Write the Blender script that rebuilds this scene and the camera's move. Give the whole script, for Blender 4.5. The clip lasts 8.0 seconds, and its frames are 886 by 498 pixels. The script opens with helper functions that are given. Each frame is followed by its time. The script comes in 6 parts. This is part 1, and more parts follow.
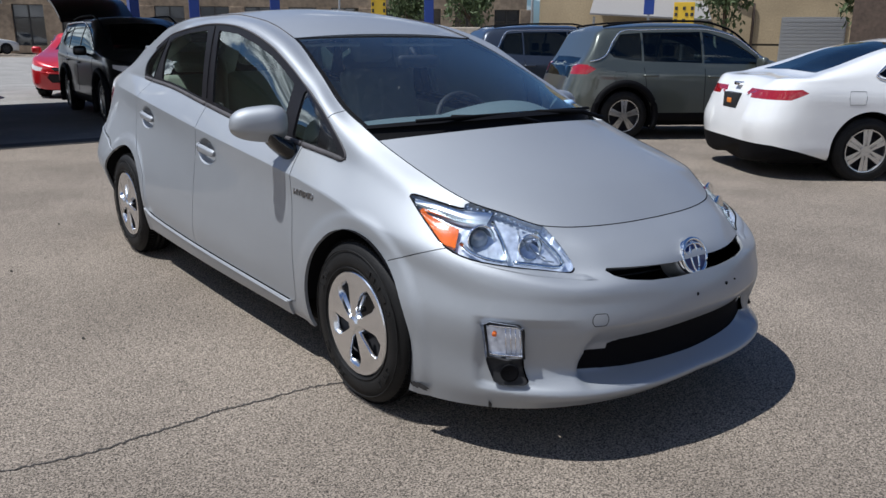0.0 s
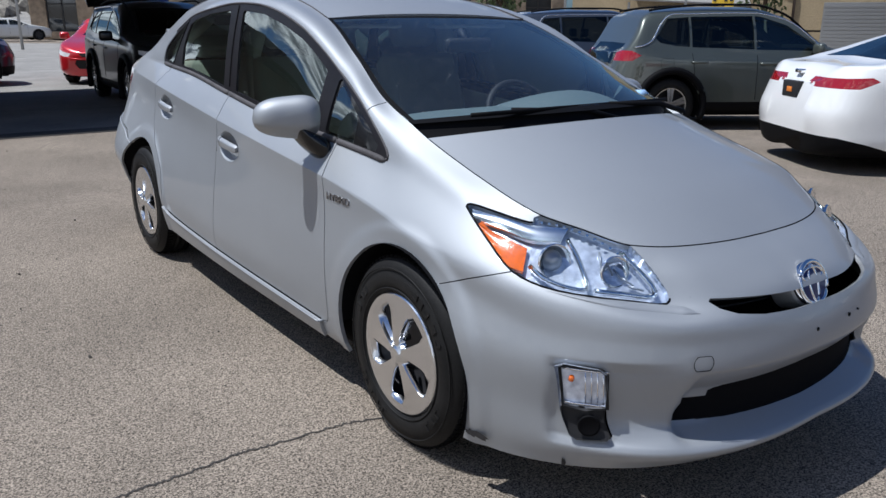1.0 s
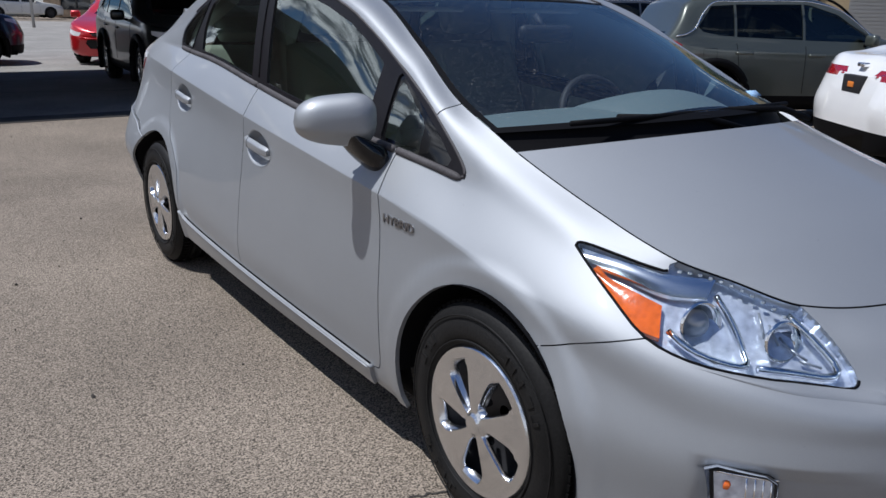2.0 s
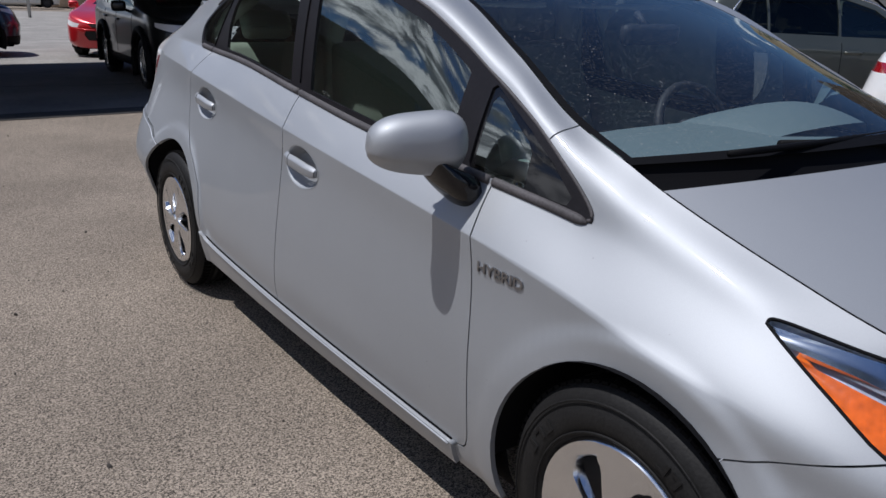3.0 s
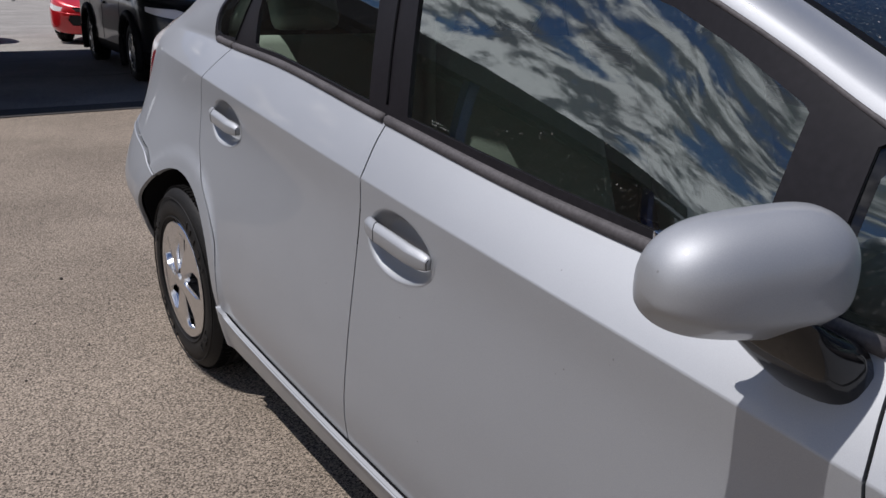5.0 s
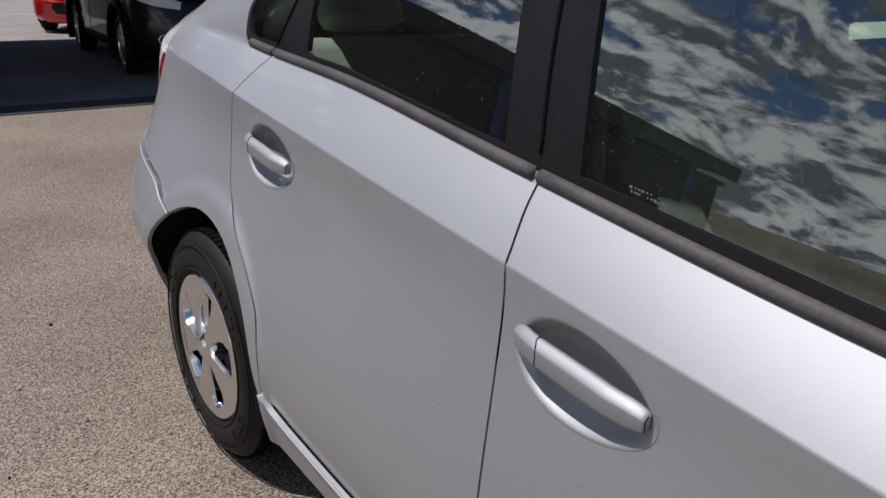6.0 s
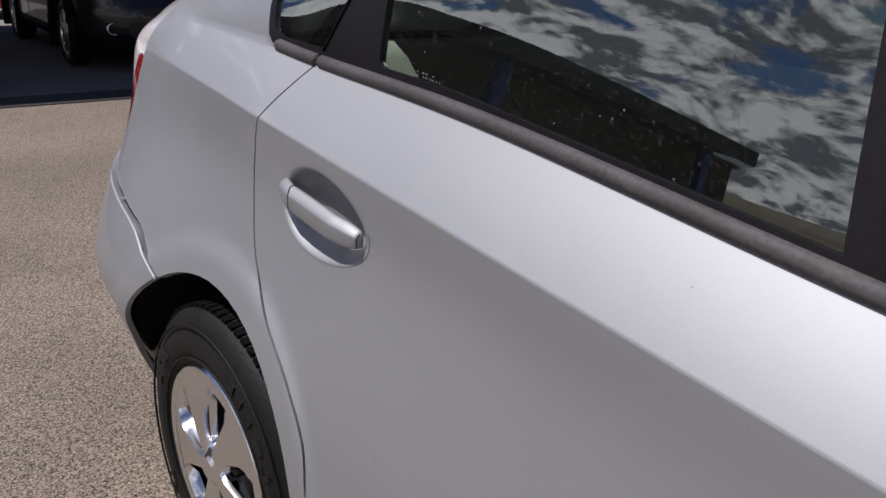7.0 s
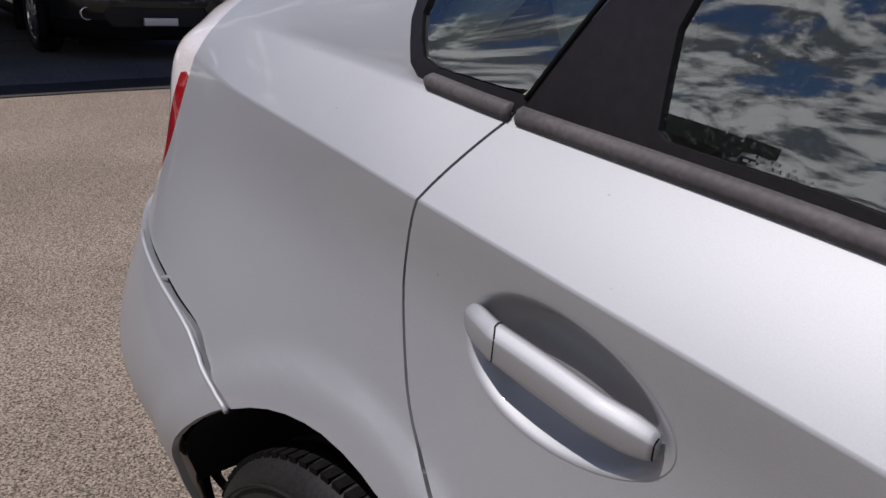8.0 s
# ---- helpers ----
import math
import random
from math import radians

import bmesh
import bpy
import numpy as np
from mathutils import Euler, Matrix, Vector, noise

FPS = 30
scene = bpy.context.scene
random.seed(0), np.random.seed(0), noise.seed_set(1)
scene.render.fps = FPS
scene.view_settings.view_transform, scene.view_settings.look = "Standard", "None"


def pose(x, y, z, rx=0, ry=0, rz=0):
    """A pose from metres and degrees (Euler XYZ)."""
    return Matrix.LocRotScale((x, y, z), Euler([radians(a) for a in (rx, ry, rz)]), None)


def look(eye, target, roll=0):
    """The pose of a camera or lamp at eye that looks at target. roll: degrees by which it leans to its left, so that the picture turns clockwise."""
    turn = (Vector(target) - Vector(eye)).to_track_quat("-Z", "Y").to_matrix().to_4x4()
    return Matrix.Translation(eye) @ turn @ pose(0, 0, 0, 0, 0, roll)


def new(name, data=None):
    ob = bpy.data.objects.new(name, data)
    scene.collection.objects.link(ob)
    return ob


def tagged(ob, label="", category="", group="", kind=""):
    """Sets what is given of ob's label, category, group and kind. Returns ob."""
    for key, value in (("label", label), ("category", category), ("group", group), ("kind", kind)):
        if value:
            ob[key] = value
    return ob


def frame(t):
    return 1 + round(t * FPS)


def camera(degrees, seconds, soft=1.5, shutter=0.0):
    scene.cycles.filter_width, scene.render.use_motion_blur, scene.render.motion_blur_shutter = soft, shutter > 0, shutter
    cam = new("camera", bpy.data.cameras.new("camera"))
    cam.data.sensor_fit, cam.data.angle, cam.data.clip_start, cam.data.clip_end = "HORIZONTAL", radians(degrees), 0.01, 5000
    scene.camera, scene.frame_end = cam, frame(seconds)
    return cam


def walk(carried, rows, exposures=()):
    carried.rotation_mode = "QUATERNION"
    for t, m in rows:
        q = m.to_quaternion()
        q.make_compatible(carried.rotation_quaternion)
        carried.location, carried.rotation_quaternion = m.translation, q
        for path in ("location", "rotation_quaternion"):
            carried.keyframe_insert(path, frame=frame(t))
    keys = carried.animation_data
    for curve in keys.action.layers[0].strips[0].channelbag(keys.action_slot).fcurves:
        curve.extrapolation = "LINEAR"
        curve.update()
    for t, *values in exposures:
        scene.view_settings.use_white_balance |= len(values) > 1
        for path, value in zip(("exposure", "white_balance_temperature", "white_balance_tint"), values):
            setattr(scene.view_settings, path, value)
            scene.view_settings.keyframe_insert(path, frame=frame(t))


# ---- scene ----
cam = camera(59.0, 8.0)
PATH = [
    (0, (-2.294, -2.362, 1.357), (-1.098, -0.848, 0.83), 0.3),
    (0.5, (-2.164, -2.185, 1.347), (-1.008, -0.646, 0.805), 0.1),
    (1, (-2.09, -1.935, 1.33), (-0.954, -0.387, 0.772), 0.3),
    (1.2, (-2.065, -1.812, 1.331), (-0.935, -0.263, 0.762), 0.3),
    (2.5, (-1.902, -1.124, 1.32), (-0.794, 0.428, 0.717), 1.6),
    (3, (-1.887, -0.852, 1.326), (-0.77, 0.69, 0.713), 1.5),
    (3.5, (-1.807, -0.6, 1.31), (-0.684, 0.93, 0.682), 1.2),
    (4, (-1.714, -0.339, 1.314), (-0.592, 1.191, 0.68), 1.2),
    (4.5, (-1.665, -0.074, 1.299), (-0.54, 1.45, 0.66), 1.4),
    (6, (-1.490, 0.836, 1.284), (-0.343, 2.328, 0.607), 1.7),
    (6.5, (-1.462, 1.171, 1.283), (-0.236, 2.600, 0.610), 2.4),
    (7, (-1.367, 1.472, 1.250), (-0.124, 2.877, 0.556), 2.8),
    (7.5, (-1.342, 1.695, 1.257), (-0.083, 3.066, 0.534), 3.7),
    (8, (-1.286, 2.071, 1.242), (0.019, 3.407, 0.527), 4.6),
]
walk(cam, [(t, look(eye, target, roll)) for t, eye, target, roll in PATH],
     [(0, 0.12, 5950, 9), (1.0, 0.12, 5850, 9), (2.5, -0.16, 6000, 12), (3.5, -0.18, 6100, 13), (4.5, -0.12, 6250, 14), (6.0, -0.08, 6400, 15), (8.0, -0.16, 6500, 18)])

# ---- world and sun ----
SUN_TO = Vector((-0.40, 0.20, 1.0)).normalized()
world = bpy.data.worlds.new("sky")
scene.world = world
world.use_nodes = True
wn, wl = world.node_tree.nodes, world.node_tree.links
wn.clear()
sky = wn.new("ShaderNodeTexSky")
sky.sky_type, sky.sun_disc = "NISHITA", False
sky.sun_elevation = math.asin(SUN_TO.z)
sky.sun_rotation = math.atan2(SUN_TO.x, SUN_TO.y)
coord = wn.new("ShaderNodeTexCoord")
split = wn.new("ShaderNodeSeparateXYZ")
wl.new(coord.outputs["Generated"], split.inputs[0])


def sky_math(op, a, b):
    n = wn.new("ShaderNodeMath")
    n.operation = op
    for i, v in enumerate((a, b)):
        if isinstance(v, (int, float)):
            n.inputs[i].default_value = v
        else:
            wl.new(v, n.inputs[i])
    return n.outputs[0]


# heaped fair-weather clouds: flattened billows, lit on the side of the sun
rise = sky_math("ADD", sky_math("MAXIMUM", split.outputs[2], 0.0), 0.45)
layer = wn.new("ShaderNodeCombineXYZ")
wl.new(sky_math("DIVIDE", split.outputs[0], rise), layer.inputs[0])
wl.new(sky_math("DIVIDE", split.outputs[1], rise), layer.inputs[1])
wl.new(sky_math("MULTIPLY", split.outputs[2], 1.6), layer.inputs[2])


def billow(shift):
    n = wn.new("ShaderNodeTexNoise")
    n.inputs["Scale"].default_value, n.inputs["Detail"].default_value = 4.2, 9
    n.inputs["Roughness"].default_value, n.inputs["Distortion"].default_value = 0.60, 0.35
    v = wn.new("ShaderNodeVectorMath")
    v.inputs[1].default_value = Vector((2.3, 1.1, 0.4)) + shift
    wl.new(layer.outputs[0], v.inputs[0])
    wl.new(v.outputs[0], n.inputs["Vector"])
    return n.outputs["Fac"]


heap, lit = billow(Vector((0, 0, 0))), billow(SUN_TO * 0.05)
cover = wn.new("ShaderNodeValToRGB")
cover.color_ramp.elements[0].position, cover.color_ramp.elements[1].position = 0.44, 0.52
low = sky_math("MULTIPLY", sky_math("SUBTRACT", 0.12, sky_math("ADD", split.outputs[2], sky_math("MULTIPLY", split.outputs[0], 0.38))), 0.42)
wl.new(sky_math("ADD", heap, low), cover.inputs["Fac"])
tone = wn.new("ShaderNodeValToRGB")
tone.color_ramp.elements[0].color, tone.color_ramp.elements[1].color = (4.5, 4.9, 5.5, 1), (27, 27, 27, 1)
tone.color_ramp.elements[0].position, tone.color_ramp.elements[1].position = 0.36, 0.66
wl.new(sky_math("ADD", sky_math("MULTIPLY", sky_math("SUBTRACT", heap, lit), 3.0), 0.48), tone.inputs["Fac"])
deep = wn.new("ShaderNodeMixRGB")
deep.blend_type = "MULTIPLY"
deep.inputs["Fac"].default_value, deep.inputs["Color2"].default_value = 1, (0.72, 1.00, 1.40, 1)
blend = wn.new("ShaderNodeMixRGB")
glow = wn.new("ShaderNodeBackground")
glow.inputs["Strength"].default_value = 0.047
wout = wn.new("ShaderNodeOutputWorld")
wl.new(sky.outputs["Color"], deep.inputs["Color1"])
wl.new(cover.outputs["Color"], blend.inputs["Fac"])
wl.new(deep.outputs["Color"], blend.inputs["Color1"])
wl.new(tone.outputs["Color"], blend.inputs["Color2"])
wl.new(blend.outputs["Color"], glow.inputs["Color"])
wl.new(glow.outputs["Background"], wout.inputs["Surface"])
sun = new("sun", bpy.data.lights.new("sun", "SUN"))
sun.data.energy, sun.data.angle, sun.data.color = 4.7, radians(0.53), (1.0, 0.96, 0.90)
sun.matrix_world = look(SUN_TO * 50, (0, 0, 0))


# ---- materials ----
def material(name, colour, rough=0.5, metal=0.0, coat=0.0, grain=0.0, scale=60.0, bump=0.0, spots=0.0, spot_scale=2.0, spec=0.5, trans=0.0, island=0.0):
    """Principled material with fine grain, wide blotches and relief, in metres."""
    m = bpy.data.materials.new(name)
    m.use_nodes = True
    n, l = m.node_tree.nodes, m.node_tree.links
    p = n["Principled BSDF"]
    p.inputs["Base Color"].default_value = (*colour, 1)
    p.inputs["Roughness"].default_value, p.inputs["Metallic"].default_value = rough, metal
    p.inputs["Specular IOR Level"].default_value = spec
    p.inputs["Coat Weight"].default_value, p.inputs["Coat Roughness"].default_value = coat, 0.035
    if trans:
        p.inputs["Transmission Weight"].default_value = trans
    if grain or bump or spots:
        tc = n.new("ShaderNodeTexCoord")
        fine = n.new("ShaderNodeTexNoise")
        fine.inputs["Scale"].default_value, fine.inputs["Detail"].default_value = scale, 5
        l.new(tc.outputs["Object"], fine.inputs["Vector"])
        wide = n.new("ShaderNodeTexNoise")
        wide.inputs["Scale"].default_value, wide.inputs["Detail"].default_value = spot_scale, 6
        l.new(tc.outputs["Object"], wide.inputs["Vector"])
        a = n.new("ShaderNodeMixRGB")
        a.blend_type = "MULTIPLY"
        a.inputs["Fac"].default_value = 1
        ra = n.new("ShaderNodeMapRange")
        ra.inputs[1].default_value, ra.inputs[2].default_value = 0.3, 0.7
        ra.inputs[3].default_value, ra.inputs[4].default_value = 1 - grain, 1 + grain
        rb = n.new("ShaderNodeMapRange")
        rb.inputs[1].default_value, rb.inputs[2].default_value = 0.35, 0.65
        rb.inputs[3].default_value, rb.inputs[4].default_value = 1 - spots, 1 + spots
        mul = n.new("ShaderNodeMath")
        mul.operation = "MULTIPLY"
        l.new(fine.outputs["Fac"], ra.inputs[0])
        l.new(wide.outputs["Fac"], rb.inputs[0])
        l.new(ra.outputs[0], mul.inputs[0])
        l.new(rb.outputs[0], mul.inputs[1])
        a.inputs["Color1"].default_value = (*colour, 1)
        l.new(mul.outputs[0], a.inputs["Color2"])
        l.new(a.outputs["Color"], p.inputs["Base Color"])
        if bump:
            b = n.new("ShaderNodeBump")
            b.inputs["Strength"].default_value, b.inputs["Distance"].default_value = 1.0, bump
            l.new(fine.outputs["Fac"], b.inputs["Height"])
            l.new(b.outputs["Normal"], p.inputs["Normal"])
    return m


def glass(name, tint, rough=0.0, ior=1.5, dust=0.0):
    """Thin car glass: tinted see-through with Fresnel gloss and a little dust."""
    m = bpy.data.materials.new(name)
    m.use_nodes = True
    n, l = m.node_tree.nodes, m.node_tree.links
    n.clear()
    t, g, f, x, o = (n.new("ShaderNode" + k) for k in ("BsdfTransparent", "BsdfGlossy", "Fresnel", "MixShader", "OutputMaterial"))
    t.inputs["Color"].default_value = (*tint, 1)
    g.inputs["Roughness"].default_value, f.inputs["IOR"].default_value = rough, ior
    g.inputs["Color"].default_value = (0.90, 0.98, 0.97, 1)
    l.new(f.outputs[0], x.inputs[0])
    l.new(t.outputs[0], x.inputs[1])
    l.new(g.outputs[0], x.inputs[2])
    last = x
    if dust:
        d, tc, no, r, vo, near, few, both, add, y = (n.new("ShaderNode" + k) for k in ("BsdfDiffuse", "TexCoord", "TexNoise", "MapRange", "TexVoronoi", "MapRange", "MapRange", "Math", "Math", "MixShader"))
        d.inputs["Color"].default_value = (0.55, 0.53, 0.5, 1)
        no.inputs["Scale"].default_value, no.inputs["Detail"].default_value, no.inputs["Roughness"].default_value = 170, 4, 0.8
        r.inputs[1].default_value, r.inputs[2].default_value, r.inputs[3].default_value, r.inputs[4].default_value = 0.55, 0.78, 0.004, dust
        vo.inputs["Scale"].default_value = 75
        near.inputs[1].default_value, near.inputs[2].default_value, near.inputs[3].default_value, near.inputs[4].default_value = 0.05, 0.14, 1, 0
        few.inputs[1].default_value, few.inputs[2].default_value, few.inputs[3].default_value, few.inputs[4].default_value = 0.72, 1.0, 0, dust * 3.2
        both.operation = "MULTIPLY"
        sep = n.new("ShaderNodeSeparateColor")
        l.new(tc.outputs["Object"], no.inputs["Vector"])
        l.new(tc.outputs["Object"], vo.inputs["Vector"])
        l.new(no.outputs["Fac"], r.inputs[0])
        l.new(vo.outputs["Distance"], near.inputs[0])
        l.new(vo.outputs["Color"], sep.inputs[0])
        l.new(sep.outputs[0], few.inputs[0])
        l.new(near.outputs[0], both.inputs[0])
        l.new(few.outputs[0], both.inputs[1])
        l.new(both.outputs[0], add.inputs[0])
        l.new(r.outputs[0], add.inputs[1])
        l.new(add.outputs[0], y.inputs[0])
        l.new(x.outputs[0], y.inputs[1])
        l.new(d.outputs[0], y.inputs[2])
        last = y
    l.new(last.outputs[0], o.inputs["Surface"])
    return m


M = {
    "paint": material("silver paint", (0.345, 0.359, 0.378), 0.60, 0.61, 0.55, grain=0.05, scale=900, spots=0.015, spot_scale=3),
    "glass": glass("side glass", (0.68, 0.88, 0.77), ior=2.45, dust=0.11),
    "screen": glass("windscreen glass", (0.78, 0.90, 0.97), ior=1.75, dust=0.26),
    "lens": glass("lamp lens", (0.93, 0.95, 0.97), ior=1.45),
    "red_lens": material("red lens", (0.30, 0.008, 0.012), 0.12, 0, 1.0),
    "white_lens": material("clear tail lens", (0.62, 0.60, 0.60), 0.15, 0, 1.0, grain=0.08, scale=200),
    "amber": material("amber lens", (0.66, 0.13, 0.010), 0.22, 0, 1.0, grain=0.18, scale=70, bump=0.0008),
    "black": material("black trim", (0.006, 0.006, 0.007), 0.6, spec=0.06, grain=0.1, scale=300),
    "pillar": material("dusty black pillar film", (0.010, 0.009, 0.011), 0.40, spec=0.25, grain=0.2, scale=90, spots=0.15, spot_scale=5),
    "seal": material("dusty rubber seal", (0.060, 0.055, 0.058), 0.70, grain=0.25, scale=160, spots=0.2, spot_scale=9),
    # near-black for joints and liners, and for shade painted into gaps and wells
    "gap": material("near-black gap shade and rubber", (0.005, 0.005, 0.006), 0.9, spec=0.08),
    "tyre": material("tyre rubber", (0.011, 0.0107, 0.0107), 0.6, spec=0.2, grain=0.25, scale=140, bump=0.0008, spots=0.25, spot_scale=7),
    # darker copy of the tyre rubber, with the wheel arch's shade in its colour
    "tread": material("tread rubber darkened for arch shade", (0.007, 0.0068, 0.0068), 0.95, spec=0.03, grain=0.25, scale=140),
    "chrome": material("polished wheel cover", (0.74, 0.75, 0.77), 0.20, 1.0, grain=0.03, scale=80),
    "bright": material("chrome", (0.85, 0.85, 0.86), 0.06, 1.0),
    "blue": material("blue badge enamel", (0.006, 0.018, 0.11), 0.4, 0, 0.1),
    "reflector": material("lamp reflector", (0.75, 0.78, 0.82), 0.18, 1.0),
    "bowl": material("lamp bowl", (0.66, 0.72, 0.84), 0.25, 0.55, grain=0.25, scale=45, bump=0.002),
    "bezel": material("lamp bezel", (0.30, 0.33, 0.38), 0.3, 0.5),
    "cloth": material("grey seat cloth", (0.30, 0.30, 0.275), 0.9, grain=0.12, scale=300, spots=0.06),
    "beige": material("pale interior plastic", (0.42, 0.41, 0.37), 0.75, grain=0.05, scale=200),
    "dash": material("grey green dashboard", (0.11, 0.145, 0.155), 0.7, grain=0.06, scale=300),
    "dark": material("dark interior plastic", (0.022, 0.022, 0.024), 0.6, spec=0.3, grain=0.1, scale=200),
    "scuff": material("scraped bumper", (0.028, 0.027, 0.028), 0.8, grain=0.5, scale=120),
    "sticker": material("blue windscreen label", (0.35, 0.52, 0.75), 0.5),
    "letter": material("dulled chrome letters", (0.30, 0.30, 0.31), 0.30, 1.0),
    "gloss": material("black glass mask", (0.008, 0.008, 0.009), 0.06),
    "print": material("pale glass print", (0.13, 0.14, 0.13), 0.6),
    "rim": material("alloy rim", (0.55, 0.56, 0.57), 0.25, 1.0),
    "darkrim": material("dark alloy", (0.05, 0.05, 0.055), 0.35, 0.6),
}


def specked(m):
    """Sparse dirt specks on paint."""
    n, l = m.node_tree.nodes, m.node_tree.links
    p = n["Principled BSDF"]
    src = p.inputs["Base Color"].links[0].from_socket
    tc, v, near, pick, both, mix = (n.new("ShaderNode" + k) for k in ("TexCoord", "TexVoronoi", "MapRange", "MapRange", "Math", "MixRGB"))
    v.inputs["Scale"].default_value = 34
    sep = n.new("ShaderNodeSeparateColor")
    near.inputs[1].default_value, near.inputs[2].default_value, near.inputs[3].default_value, near.inputs[4].default_value = 0.03, 0.075, 1, 0
    pick.inputs[1].default_value, pick.inputs[2].default_value, pick.inputs[3].default_value, pick.inputs[4].default_value = 0.86, 1.0, 0, 0.75
    both.operation = "MULTIPLY"
    l.new(tc.outputs["Object"], v.inputs["Vector"])
    l.new(v.outputs["Distance"], near.inputs[0])
    l.new(v.outputs["Color"], sep.inputs[0])
    l.new(sep.outputs[0], pick.inputs[0])
    l.new(near.outputs[0], both.inputs[0])
    l.new(pick.outputs[0], both.inputs[1])
    l.new(both.outputs[0], mix.inputs["Fac"])
    l.new(src, mix.inputs["Color1"])
    mix.inputs["Color2"].default_value = (0.17, 0.16, 0.15, 1)
    l.new(mix.outputs["Color"], p.inputs["Base Color"])


specked(M["paint"])


# ---- mesh helpers ----
def thing(name, label, category, group="", at=None):
    e = new(name)
    e.empty_display_size = 0.2
    if at is not None:
        e.matrix_world = at
    return tagged(e, label, category, group)


def part(name, bm, mat, parent, label="", smooth=True):
    """Links a bmesh as one mesh object under a thing or part."""
    me = bpy.data.meshes.new(name)
    bm.to_mesh(me)
    bm.free()
    for k in (mat if isinstance(mat, (list, tuple)) else [mat]):
        me.materials.append(k)
    if smooth:
        me.polygons.foreach_set("use_smooth", [True] * len(me.polygons))
    ob = new(name, me)
    if parent is not None:
        ob.parent = parent
    return tagged(ob, label)


def pchip(*knots):
    """A smooth curve through (place, value) knots that never overshoots."""
    x = np.array([k[0] for k in knots], float)
    y = np.array([k[1] for k in knots], float)
    h, d = np.diff(x), np.diff(y) / np.diff(x)
    m = np.zeros(len(x))
    m[0], m[-1] = d[0], d[-1]
    for i in range(1, len(x) - 1):
        if d[i - 1] * d[i] > 0:
            w1, w2 = 2 * h[i] + h[i - 1], h[i] + 2 * h[i - 1]
            m[i] = (w1 + w2) / (w1 / d[i - 1] + w2 / d[i])

    def at(q):
        q = min(max(q, x[0]), x[-1])
        i = min(max(int(np.searchsorted(x, q)) - 1, 0), len(h) - 1)
        s = (q - x[i]) / h[i]
        return float((1 + 2 * s) * (1 - s) ** 2 * y[i] + s * (1 - s) ** 2 * h[i] * m[i] + s * s * (3 - 2 * s) * y[i + 1] + s * s * (s - 1) * h[i] * m[i + 1])
    return at


def catmull(p, n):
    """Points along a smooth curve through p, n steps a span."""
    p = [np.array(a, float) for a in p]
    p = [2 * p[0] - p[1]] + p + [2 * p[-1] - p[-2]]
    out = []
    for i in range(1, len(p) - 2):
        a, b, c, d = p[i - 1:i + 3]
        t0 = 0
        t1 = t0 + max(np.linalg.norm(b - a), 1e-6) ** 0.5
        t2 = t1 + max(np.linalg.norm(c - b), 1e-6) ** 0.5
        t3 = t2 + max(np.linalg.norm(d - c), 1e-6) ** 0.5
        m = n[i - 1] if isinstance(n, (list, tuple)) else n
        for k in range(m):
            t = t1 + (t2 - t1) * k / m
            a1 = (t1 - t) / (t1 - t0) * a + (t - t0) / (t1 - t0) * b
            a2 = (t2 - t) / (t2 - t1) * b + (t - t1) / (t2 - t1) * c
            a3 = (t3 - t) / (t3 - t2) * c + (t - t2) / (t3 - t2) * d
            b1 = (t2 - t) / (t2 - t0) * a1 + (t - t0) / (t2 - t0) * a2
            b2 = (t3 - t) / (t3 - t1) * a2 + (t - t1) / (t3 - t1) * a3
            out.append((t2 - t) / (t2 - t1) * b1 + (t - t1) / (t2 - t1) * b2)
    return out + [p[-2]]


def grid_mesh(rows, flip=False):
    bm = bmesh.new()
    vs = [[bm.verts.new(p) for p in r] for r in rows]
    for i in range(len(vs) - 1):
        for j in range(len(vs[i]) - 1):
            q = [vs[i][j], vs[i + 1][j], vs[i + 1][j + 1], vs[i][j + 1]]
            if flip:
                q.reverse()
            try:
                bm.faces.new(q)
            except ValueError:
                pass
    return bm


def box(bm, lo, hi, bevel=0.0, m=None):
    r = bmesh.ops.create_cube(bm, size=1)["verts"]
    for v in r:
        v.co = Vector([lo[i] + (hi[i] - lo[i]) * (v.co[i] + 0.5) for i in range(3)])
    if bevel:
        e = list({e for v in r for e in v.link_edges})
        got = bmesh.ops.bevel(bm, geom=e, offset=bevel, segments=2, affect="EDGES", profile=0.5)
        r = list(set(got["verts"]) | {v for v in r if v.is_valid})
    if m is not None:
        bmesh.ops.transform(bm, matrix=m, verts=r)
    return r


def boxed(lo, hi, bevel=0.0, m=None):
    bm = bmesh.new()
    box(bm, lo, hi, bevel, m)
    return bm


